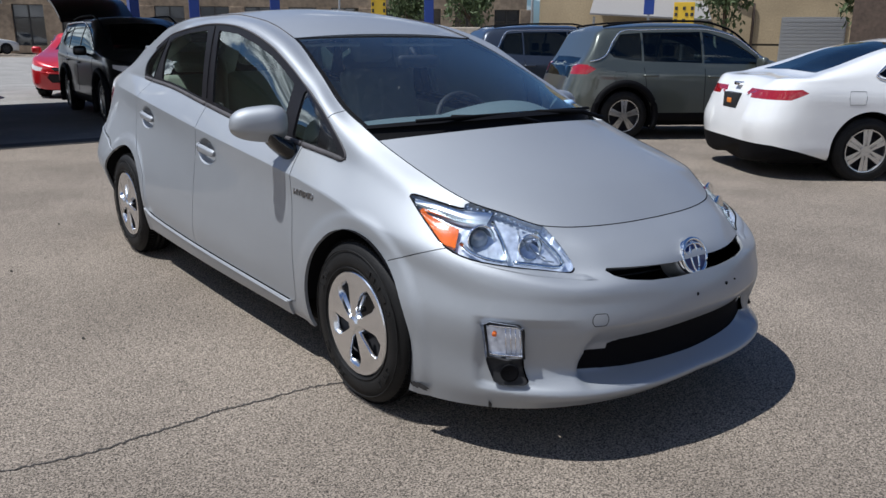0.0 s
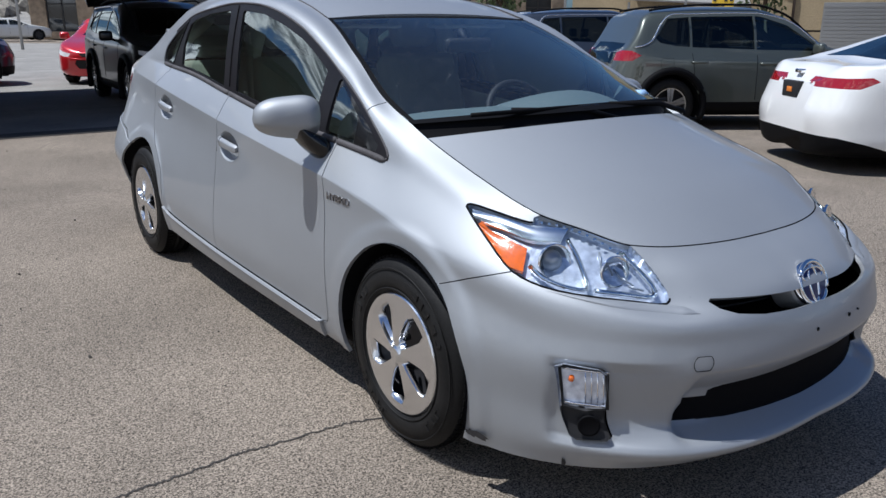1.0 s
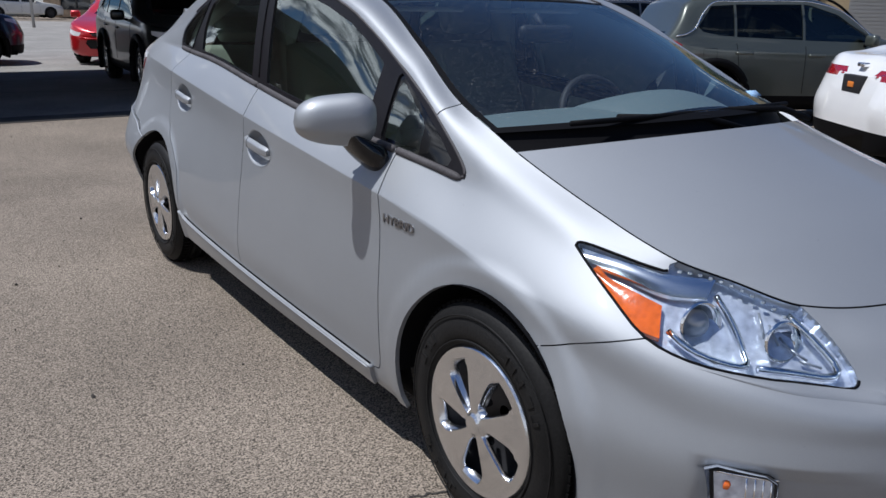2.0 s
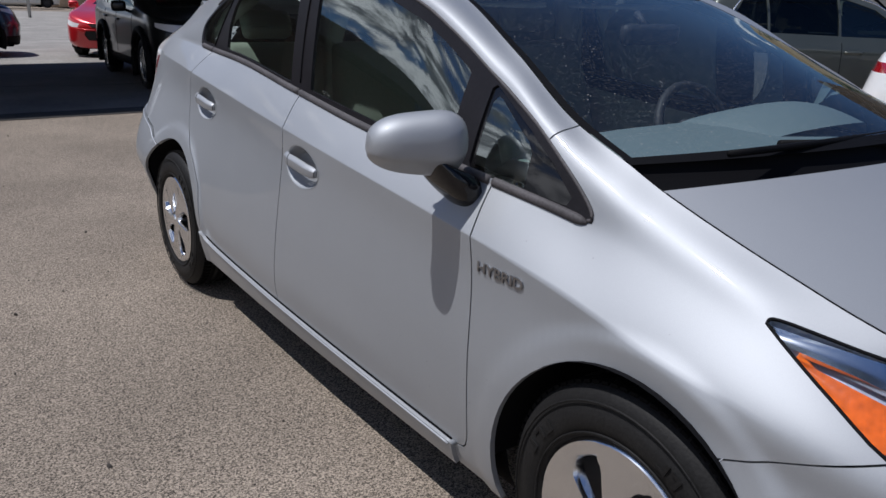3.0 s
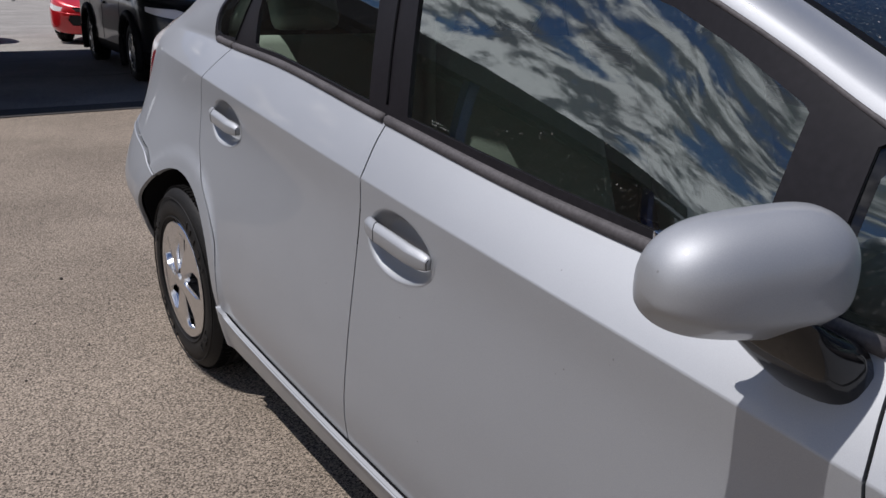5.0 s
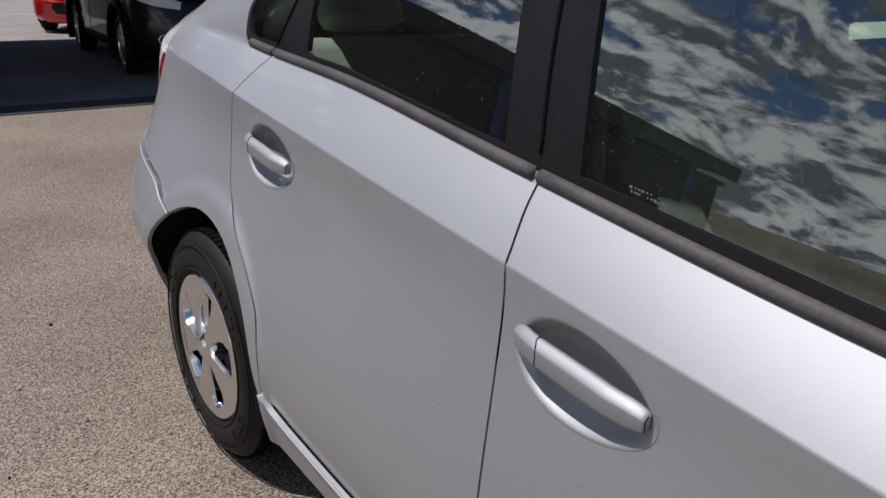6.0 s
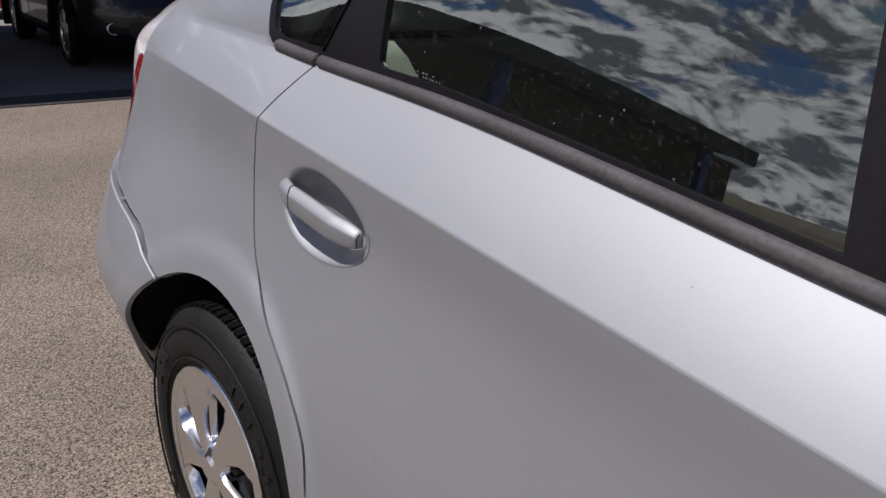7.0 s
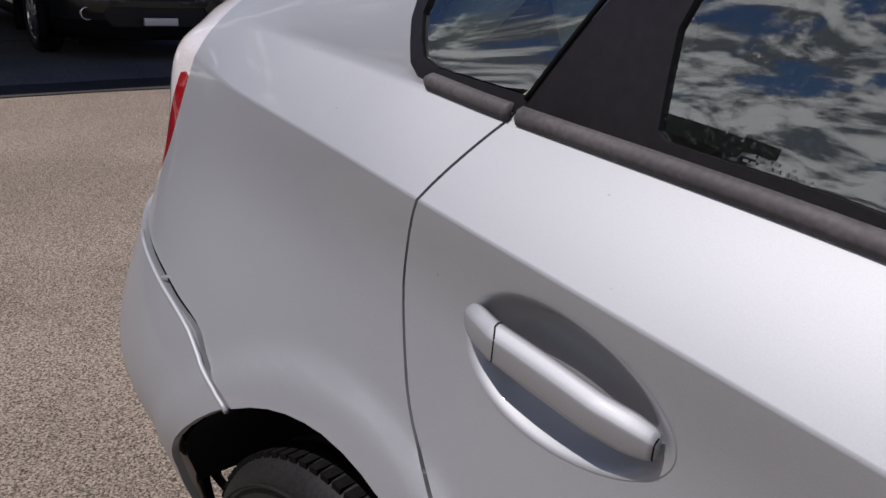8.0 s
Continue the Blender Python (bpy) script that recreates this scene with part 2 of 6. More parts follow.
def tube(path, radius, sides=8, close=False):
    """A round bar along points; radius may be a list."""
    bm = bmesh.new()
    pts = [Vector(p) for p in path]
    rings = []
    for i, p in enumerate(pts):
        if close:
            d = pts[(i + 1) % len(pts)] - pts[i - 1]
        else:
            d = pts[min(i + 1, len(pts) - 1)] - pts[max(i - 1, 0)]
        d.normalize()
        a = d.cross(Vector((0, 0, 1)) if abs(d.z) < 0.9 else Vector((1, 0, 0))).normalized()
        b = d.cross(a)
        r = radius[i] if isinstance(radius, (list, tuple)) else radius
        rings.append([bm.verts.new(p + r * (math.cos(2 * math.pi * k / sides) * a + math.sin(2 * math.pi * k / sides) * b)) for k in range(sides)])
    n = len(rings)
    for i in range(n if close else n - 1):
        for k in range(sides):
            bm.faces.new([rings[i][k], rings[(i + 1) % n][k], rings[(i + 1) % n][(k + 1) % sides], rings[i][(k + 1) % sides]])
    if not close:
        bm.faces.new(rings[0][::-1])
        bm.faces.new(rings[-1])
    bmesh.ops.recalc_face_normals(bm, faces=bm.faces)
    return bm


def spun(profile, steps=48, axis="x"):
    """A body of revolution from (along, radius) points."""
    bm = bmesh.new()
    rings = []
    for a, r in profile:
        ring = []
        for k in range(steps):
            c, s = math.cos(2 * math.pi * k / steps), math.sin(2 * math.pi * k / steps)
            ring.append(bm.verts.new((a, r * c, r * s) if axis == "x" else (r * c, a, r * s) if axis == "y" else (r * c, r * s, a)))
        rings.append(ring)
    for i in range(len(rings) - 1):
        for k in range(steps):
            bm.faces.new([rings[i][k], rings[i + 1][k], rings[i + 1][(k + 1) % steps], rings[i][(k + 1) % steps]])
    bmesh.ops.recalc_face_normals(bm, faces=bm.faces)
    return bm


def inside(p, poly):
    x, y = p
    hit = False
    for i in range(len(poly)):
        (x1, y1), (x2, y2) = poly[i - 1], poly[i]
        if (y1 > y) != (y2 > y) and x < (x2 - x1) * (y - y1) / (y2 - y1) + x1:
            hit = not hit
    return hit


def offset(line, d, closed):
    """The polyline moved sideways by d."""
    out, n = [], len(line)
    for i in range(n):
        a = Vector(line[i - 1] if (closed or i > 0) else line[i])
        b = Vector(line[i])
        c = Vector(line[(i + 1) % n] if (closed or i < n - 1) else line[i])
        t = Vector((0, 0))
        for s, e in ((a, b), (b, c)):
            if (e - s).length > 1e-7:
                t += (e - s).normalized()
        t = t.normalized() if t.length > 1e-6 else Vector((1, 0))
        out.append((b.x - d * t.y, b.y + d * t.x))
    return out


SIDE = (Vector((0, 1, 0)), Vector((0, 0, 1)), Vector((-1, 0, 0)))
FRONT = (Vector((1, 0, 0)), Vector((0, 0, 1)), Vector((0, -1, 0)))


def slit(bm, line, view, closed=False, near=None):
    """Cuts the faces of bm along a flat polyline seen in a view (right, up, towards the viewer)."""
    u, v, w = view
    xs, ys = [p[0] for p in line], [p[1] for p in line]
    pad = 0.06

    def span(f):
        a = [p.co.dot(u) for p in f.verts]
        b = [p.co.dot(v) for p in f.verts]
        return min(a), max(a), min(b), max(b)
    cand = {}
    for f in bm.faces:
        if near is not None and not near(f):
            continue
        s = span(f)
        if s[0] < max(xs) + pad and s[1] > min(xs) - pad and s[2] < max(ys) + pad and s[3] > min(ys) - pad:
            cand[f] = s
    n = len(line)
    for i in range(n if closed else n - 1):
        a, b = line[i], line[(i + 1) % n]
        d = u * (b[0] - a[0]) + v * (b[1] - a[1])
        if d.length < 1e-6:
            continue
        no = d.cross(w).normalized()
        e = 0.002
        lo0, hi0, lo1, hi1 = min(a[0], b[0]) - e, max(a[0], b[0]) + e, min(a[1], b[1]) - e, max(a[1], b[1]) + e
        sub = [f for f, s in cand.items() if f.is_valid and s[0] < hi0 and s[1] > lo0 and s[2] < hi1 and s[3] > lo1]
        if not sub:
            continue
        geom = sub + list({x for f in sub for x in f.edges}) + list({x for f in sub for x in f.verts})
        co = u * a[0] + v * a[1]
        got = bmesh.ops.bisect_plane(bm, geom=geom, plane_co=co, plane_no=no, dist=1e-5)
        for f in sub:
            cand.pop(f, None)
        for f in got["geom"]:
            if isinstance(f, bmesh.types.BMFace) and f.is_valid:
                cand[f] = span(f)


def faces_in(bm, poly, view, near=None):
    u, v, w = view
    out = []
    for f in bm.faces:
        if near is not None and not near(f):
            continue
        c = f.calc_center_median()
        if inside((c.dot(u), c.dot(v)), poly):
            out.append(f)
    return out


def far_from(line, p):
    best = 9
    q = Vector(p)
    for i in range(len(line) - 1):
        a, b = Vector(line[i]), Vector(line[i + 1])
        t = max(0, min(1, (q - a).dot(b - a) / max((b - a).length_squared, 1e-9)))
        best = min(best, (a + t * (b - a) - q).length)
    return best


def groove(bm, line, view, half, near=None):
    """Opens a shut gap along a polyline."""
    a, b = offset(line, half, False), offset(line, -half, False)
    slit(bm, a, view, False, near)
    slit(bm, b, view, False, near)
    u, v, w = view
    lo = (min(p[0] for p in line) - half, min(p[1] for p in line) - half)
    hi = (max(p[0] for p in line) + half, max(p[1] for p in line) + half)
    kill = []
    for f in bm.faces:
        if near is not None and not near(f):
            continue
        c = f.calc_center_median()
        p = (c.dot(u), c.dot(v))
        if lo[0] <= p[0] <= hi[0] and lo[1] <= p[1] <= hi[1] and far_from(line, p) < half * 1.03:
            kill.append(f)
    bmesh.ops.delete(bm, geom=kill, context="FACES")


def carve(bm, faces):
    """Takes faces out of bm into a bmesh of their own."""
    out = bmesh.new()
    seen = {}
    for f in faces:
        vs = []
        for v in f.verts:
            if v not in seen:
                seen[v] = out.verts.new(v.co)
            vs.append(seen[v])
        try:
            out.faces.new(vs)
        except ValueError:
            pass
    bmesh.ops.delete(bm, geom=faces, context="FACES")
    return out


def rim_fold(bm, depth, keep=None):
    """Folds the open edges of a panel inwards, so that it has thickness."""
    bm.normal_update()
    edges = [e for e in bm.edges if len(e.link_faces) == 1 and (keep is None or keep(e))]
    move = {}
    for e in edges:
        for v in e.verts:
            move[v] = v.normal.copy()
    made = {v: bm.verts.new(v.co - depth * n) for v, n in move.items()}
    for e in edges:
        a, b = e.verts
        l = e.link_loops[0]
        if l.vert is a:
            a, b = b, a
        try:
            f = bm.faces.new([a, b, made[b], made[a]])
            e.smooth = False
        except ValueError:
            pass
    return bm


def mirrored(bm):
    out = bm.copy()
    for v in out.verts:
        v.co.x = -v.co.x
    bmesh.ops.reverse_faces(out, faces=out.faces)
    return out


def merged(a, b):
    me = bpy.data.meshes.new("join")
    b.to_mesh(me)
    a.from_mesh(me)
    bpy.data.meshes.remove(me)
    b.free()
    bmesh.ops.remove_doubles(a, verts=a.verts, dist=1e-5)
    return a


def islands(bm):
    left, out = set(bm.faces), []
    while left:
        todo, got = [left.pop()], []
        while todo:
            f = todo.pop()
            got.append(f)
            for e in f.edges:
                for g in e.link_faces:
                    if g in left:
                        left.remove(g)
                        todo.append(g)
        out.append(got)
    return out


def smooth_line(pts, n=4):
    return [tuple(p) for p in catmull(pts, n)]


# ---- ground ----
def asphalt(name, lo, hi, tint, chip=1.0):
    """Weathered asphalt: pale stones in a darker binder, wide stains."""
    m = bpy.data.materials.new(name)
    m.use_nodes = True
    n, l = m.node_tree.nodes, m.node_tree.links
    p = n["Principled BSDF"]
    p.inputs["Roughness"].default_value = 0.92
    p.inputs["Specular IOR Level"].default_value = 0.25
    tc = n.new("ShaderNodeTexCoord")
    stone = n.new("ShaderNodeTexVoronoi")
    stone.inputs["Scale"].default_value = 130 * chip
    fine = n.new("ShaderNodeTexNoise")
    fine.inputs["Scale"].default_value, fine.inputs["Detail"].default_value, fine.inputs["Roughness"].default_value = 75 * chip, 6, 0.75
    wide = n.new("ShaderNodeTexNoise")
    wide.inputs["Scale"].default_value, wide.inputs["Detail"].default_value = 0.9, 7
    for k in (stone, fine, wide):
        l.new(tc.outputs["Object"], k.inputs["Vector"])
    ramp = n.new("ShaderNodeValToRGB")
    ramp.color_ramp.elements[0].position, ramp.color_ramp.elements[1].position = 0.34, 0.68
    ramp.color_ramp.elements[0].color = (lo * tint[0], lo * tint[1], lo * tint[2], 1)
    ramp.color_ramp.elements[1].color = (hi * tint[0], hi * tint[1], hi * tint[2], 1)
    mid = ramp.color_ramp.elements.new(0.5)
    k = (lo + hi) * 0.47
    mid.color = (k * tint[0], k * tint[1], k * tint[2], 1)
    sep = n.new("ShaderNodeSeparateColor")
    l.new(stone.outputs["Color"], sep.inputs[0])
    mix = n.new("ShaderNodeMath")
    mix.operation = "MULTIPLY_ADD"
    mix.inputs[1].default_value, mix.inputs[2].default_value = 0.30, -0.15
    l.new(sep.outputs[0], mix.inputs[0])
    add = n.new("ShaderNodeMath")
    l.new(mix.outputs[0], add.inputs[0])
    l.new(fine.outputs["Fac"], add.inputs[1])
    l.new(add.outputs[0], ramp.inputs["Fac"])
    r = n.new("ShaderNodeMapRange")
    r.inputs[1].default_value, r.inputs[2].default_value, r.inputs[3].default_value, r.inputs[4].default_value = 0.3, 0.7, 0.80, 1.18
    l.new(wide.outputs["Fac"], r.inputs[0])
    mul = n.new("ShaderNodeMixRGB")
    mul.blend_type = "MULTIPLY"
    mul.inputs["Fac"].default_value = 1
    l.new(ramp.outputs["Color"], mul.inputs["Color1"])
    l.new(r.outputs[0], mul.inputs["Color2"])
    l.new(mul.outputs["Color"], p.inputs["Base Color"])
    b = n.new("ShaderNodeBump")
    b.inputs["Strength"].default_value, b.inputs["Distance"].default_value = 0.9, 0.006 / chip
    l.new(add.outputs[0], b.inputs["Height"])
    l.new(b.outputs["Normal"], p.inputs["Normal"])
    return m


M["asphalt"] = asphalt("weathered asphalt", 0.036, 0.42, (1.0, 0.835, 0.67), 1.8)
M["patch"] = asphalt("darker asphalt", 0.09, 0.24, (1.0, 0.93, 0.89))
M["tar"] = asphalt("tar band", 0.03, 0.07, (1.0, 0.96, 0.95))
M["concrete"] = asphalt("pale street asphalt", 0.22, 0.36, (1.0, 0.95, 0.88), 0.5)
M["crack"] = material("crack filled with dirt", (0.045, 0.04, 0.036), 0.95, grain=0.4, scale=150)

gb = bmesh.new()
xs = [-2500, -400, -60, -20, -8, -4, -2, 0, 2, 5, 10, 12, 20, 60, 400, 2500]
ys = [-2500, -400, -60, -20, -8, -4, -2, 0, 2, 5, 8.2, 15.0, 30, 60, 120, 400, 2500]
rows = [[gb.verts.new((x, y, -0.014 * max(0, min(x, 12) - 2))) for x in xs] for y in ys]
for i in range(len(ys) - 1):
    for j in range(len(xs) - 1):
        gb.faces.new([rows[i][j], rows[i][j + 1], rows[i + 1][j + 1], rows[i + 1][j]])
ground = part("ground", gb, M["asphalt"], None, smooth=False)
tagged(ground, "weathered pale grey asphalt parking lot", "ground", kind="structure")


def wavy_strip(name, x0, x1, y0, y1, z, mat, amp, label, seed):
    rng = random.Random(seed)
    bm = bmesh.new()
    n = int((x1 - x0) / 0.15)
    lo, hi = [], []
    w0 = w1 = 0
    for i in range(n + 1):
        x = x0 + (x1 - x0) * i / n
        w0 = 0.8 * w0 + rng.uniform(-amp, amp)
        w1 = 0.8 * w1 + rng.uniform(-amp, amp)
        lo.append(bm.verts.new((x, y0 + w0, z - 0.014 * max(0, min(x, 12) - 2))))
        hi.append(bm.verts.new((x, y1 + w1, z - 0.014 * max(0, min(x, 12) - 2))))
    for i in range(n):
        bm.faces.new([lo[i], lo[i + 1], hi[i + 1], hi[i]])
    ob = part(name, bm, mat, None, smooth=False)
    return tagged(ob, label, "pavement", kind="structure")


wavy_strip("pavement_strip", -16, 9, 8.75, 14.8, 0.004, M["patch"], 0.012, "darker asphalt strip", 3)
wavy_strip("tar_band", -16, 9, 8.30, 8.77, 0.008, M["tar"], 0.012, "black tar joint band on asphalt", 4)
wavy_strip("road", -60, 60, 15.35, 52, 0.005, M["concrete"], 0.01, "pale worn street surface", 5)
wavy_strip("gutter", -16, 9, 14.8, 15.4, 0.010, M["concrete"], 0.006, "pale concrete gutter", 6)

# cracks
def crack(points, seed, width, z, jitter, label):
    rng = random.Random(seed)
    cb = bmesh.new()
    prev = None
    for x, y in smooth_line(points, 14):
        y += rng.uniform(-jitter, jitter)
        w = width * (0.55 + 0.45 * rng.random())
        a, b = cb.verts.new((x, y - w, z)), cb.verts.new((x, y + w, z))
        if prev:
            cb.faces.new([prev[0], prev[1], b, a])
        prev = (a, b)
    tagged(part("ground_crack", cb, M["crack"] if z < 0.005 else M["hairline"], None, smooth=False), label, "crack", kind="structure")


crack([(-.62, .14), (-.813, .173), (-.946, .208), (-1.196, .226), (-1.301, .237), (-1.473, .221), (-1.591, .219), (-1.705, .209), (-1.842, .222), (-2.0, .256), (-2.4, .33), (-2.9, .30)], 11, 0.005, 0.003, 0.007, "thin dark crack in the asphalt")
M["hairline"] = material("dry crack in dark asphalt", (0.012, 0.012, 0.012), 0.95)
crack([(1.6, 11.3), (0.6, 11.2), (-0.4, 11.45), (-1.6, 11.35), (-3.2, 11.8), (-5.0, 11.6)], 12, 0.018, 0.010, 0.03, "dark crack across the darker asphalt")
crack([(1.2, 13.2), (0.2, 13.3), (-0.9, 12.9), (-2.4, 13.1), (-4.4, 12.7)], 13, 0.014, 0.010, 0.03, "dark crack across the darker asphalt")

# loose grit on the lot
M["grit"] = material("dark grit", (0.06, 0.052, 0.045), 0.9, grain=0.5, scale=8)
rng = random.Random(17)
grit = bmesh.new()
for k in range(260):
    x, y = rng.uniform(-5.5, -0.9), rng.uniform(-2.5, 8.0)
    rad = rng.choice((0.003, 0.004, 0.005, 0.008))
    bmesh.ops.create_icosphere(grit, subdivisions=1, radius=rad, matrix=Matrix.Translation((x, y, rad * 0.4)) @ Euler((k, 2 * k, 3 * k)).to_matrix().to_4x4() @ Matrix.Diagonal((1.5, 1.0, 0.7, 1)))
tagged(part("grit", grit, M["grit"], None, smooth=False), "loose dark grit on the asphalt", "gravel", kind="stuff")


# ---- the silver hatchback ----
CF, CR, FB, RB, HALF, FN, RN = -0.10, 2.85, 0.82, 0.685, 0.862, 2.4, 5.5


def quarter(b, n):
    """Half the plan of a car's end, from its middle to its side, by even steps of length."""
    t = np.linspace(0, math.pi / 2, 1500)
    x, y = HALF * np.sin(t) ** (2 / n), b * np.cos(t) ** (2 / n)
    s = np.concatenate([[0], np.cumsum(np.hypot(np.diff(x), np.diff(y)))])
    return x, y, s / s[-1]


FRONT_END, REAR_END = quarter(FB, FN), quarter(RB, RN)


def outline(q):
    """Plan point of the flank; q runs from the nose (-1.5) along the side (q = y) to the tail (4.1)."""
    if q < CF:
        x, y, s = FRONT_END
        f = 1 - (CF - q) / 1.4
        return -float(np.interp(f, s, x)), CF - float(np.interp(f, s, y))
    if q > CR:
        x, y, s = REAR_END
        f = 1 - (q - CR) / 1.25
        return -float(np.interp(f, s, x)), CR + float(np.interp(f, s, y))
    return -HALF - 0.010 * math.sin(math.pi * (q - CF) / (CR - CF)) ** 2, q


def flank(q, inset, z):
    a, b = outline(max(q - 0.01, -1.5)), outline(min(q + 0.01, 4.1))
    t = Vector((b[0] - a[0], b[1] - a[1])).normalized()
    if q <= -1.49:
        t = Vector((-1, 0))
    if q >= 4.09:
        t = Vector((1, 0))
    x, y = outline(q)
    back = 0.0 if q > CR else 1.0
    return np.array((x + inset * t.y, y - inset * t.x * back, z))


# height and inset of the flank's feature lines, from the bottom edge to the shoulder crease
LEVELS = [
    (pchip((-1.5, .19), (-1.1, .19), (-.66, .178), (-.35, .165), (.4, .195), (1.5, .205), (2.3, .22), (3.1, .25), (4.1, .27)),
     pchip((-1.5, .05), (-.66, .012), (-.35, .02), (.4, .045), (2.3, .05), (2.8, .06), (3.1, .11), (3.45, .20), (4.1, .12))),
    (pchip((-1.5, .245), (-.66, .24), (-.3, .245), (.4, .235), (1.5, .255), (2.3, .285), (3.1, .33), (4.1, .36)),
     pchip((-1.5, -.012), (-1.0, -.026), (-.66, -.004), (-.3, .010), (.4, .030), (2.3, .034), (2.8, .038), (3.1, .072), (3.45, .15), (4.1, .08))),
    (pchip((-1.5, .305), (-1.0, .31), (-.66, .33), (-.3, .35), (.4, .345), (1.5, .365), (2.3, .40), (3.1, .42), (4.1, .44)),
     pchip((-1.5, .030), (-.95, .022), (-.6, .002), (.4, .014), (2.3, .016), (2.8, .016), (3.1, .038), (3.45, .09), (4.1, .03))),
    (pchip((-1.5, .46), (-.66, .46), (-.3, .48), (.4, .50), (1.5, .52), (2.3, .55), (3.1, .55), (4.1, .55)),
     pchip((-1.5, .000), (-.66, .000), (-.3, .0), (.0, .004), (.4, .012), (1.5, .028), (2.3, .032), (2.7, .016), (3.1, .004), (3.4, .022), (4.1, .0))),
    (pchip((-1.5, .53), (-.66, .54), (-.3, .61), (.4, .71), (1.5, .79), (2.3, .85), (2.75, .875), (3.1, .88), (4.1, .88)),
     pchip((-1.5, .008), (-.66, .018), (-.3, .030), (.4, .033), (1.5, .069), (2.3, .106), (2.75, .124), (3.1, .138), (3.4, .138), (4.1, .05))),
    (pchip((-1.5, .585), (-1.0, .585), (-.66, .625), (-.3, .685), (0, .725), (.24, .768), (.5, .804), (1.6, .892), (2.66, .978), (3.1, 1.012), (3.5, 1.040), (4.1, 1.03)),
     pchip((-1.5, .030), (-1.0, .026), (-.66, .040), (-.3, .040), (0, .036), (.24, .035), (.5, .036), (1.6, .080), (2.66, .130), (3.1, .170), (3.4, .195), (3.6, .18), (4.1, .08))),
]
# belt line, window head line and roof (or bonnet) edge, as x, y, z
BELT = [pchip((-1.5, 0), (-1.2, -.34), (-1.02, -.455), (-.66, -.645), (-.40, -.715), (-.16, -.735), (.21, -.737), (.52, -.752), (1.08, -.736), (1.64, -.709), (2.28, -.663), (2.67, -.637), (2.85, -.628), (3.35, -.592), (3.55, -.562), (3.7, -.49), (4.1, 0)),
        pchip((-1.5, -.862), (-1.40, -.857), (-1.2, -.795), (-1.02, -.735), (-.66, -.50), (-.40, -.33), (-.16, -.15), (.1, .1), (2.85, 2.85), (3.35, 3.35), (3.55, 3.49), (3.7, 3.525), (4.1, 3.54)),
        pchip((-1.5, .650), (-1.2, .638), (-1.02, .622), (-.66, .70), (-.40, .76), (-.16, .802), (.21, .878), (.52, .912), (1.08, .944), (1.64, .997), (2.28, 1.055), (2.67, 1.072), (2.85, 1.085), (3.35, 1.10), (4.1, 1.06))]
HEAD = [pchip((-1.5, 0), (-1.2, -.335), (-1.02, -.435), (-.66, -.60), (-.40, -.675), (-.16, -.695), (.1, -.698), (.21, -.706), (.42, -.697), (.66, -.662), (1.0, -.642), (1.35, -.6245), (1.7, -.611), (2.0, -.601), (2.33, -.587), (2.7, -.563), (3.35, -.525), (3.55, -.50), (4.1, 0)),
        pchip((-1.5, -.785), (-1.40, -.781), (-1.2, -.735), (-1.02, -.675), (-.66, -.485), (-.40, -.30), (-.16, -.13), (.1, .1), (2.85, 2.85), (3.35, 3.34), (3.55, 3.47), (4.1, 3.52)),
        pchip((-1.5, .698), (-1.2, .692), (-1.02, .695), (-.66, .748), (-.40, .80), (-.16, .85), (.1, .915), (.21, .948), (.30, .988), (.42, 1.050), (.55, 1.116), (.66, 1.164), (.80, 1.235), (.94, 1.297), (1.13, 1.352), (1.35, 1.391), (1.66, 1.409), (2.05, 1.391), (2.33, 1.355), (2.7, 1.265), (3.35, 1.16), (4.1, 1.1))]
EDGE = [pchip((-1.5, 0), (-1.2, -.30), (-.85, -.464), (-.64, -.550), (-.42, -.622), (-.25, -.637), (.13, -.641), (.22, -.643), (.39, -.634), (.66, -.590), (1.0, -.528), (1.35, -.505), (1.7, -.50), (2.35, -.49), (2.85, -.475), (3.35, -.45), (4.1, 0)),
        pchip((-1.5, -.692), (-1.40, -.690), (-1.2, -.660), (-.85, -.585), (-.64, -.475), (-.42, -.355), (-.25, -.225), (-.1, -.09), (.1, .1), (2.85, 2.85), (3.35, 3.32), (3.55, 3.44), (4.1, 3.50)),
        pchip((-1.5, .735), (-1.2, .738), (-.85, .747), (-.64, .783), (-.42, .820), (-.25, .858), (.13, .968), (.22, 1.005), (.39, 1.066), (.66, 1.200), (1.0, 1.342), (1.35, 1.425), (1.7, 1.455), (2.2, 1.448), (2.7, 1.395), (3.35, 1.25), (4.1, 1.2))]


STEPS = [8, 7, 16, 22, 14, 14, 10, 10]


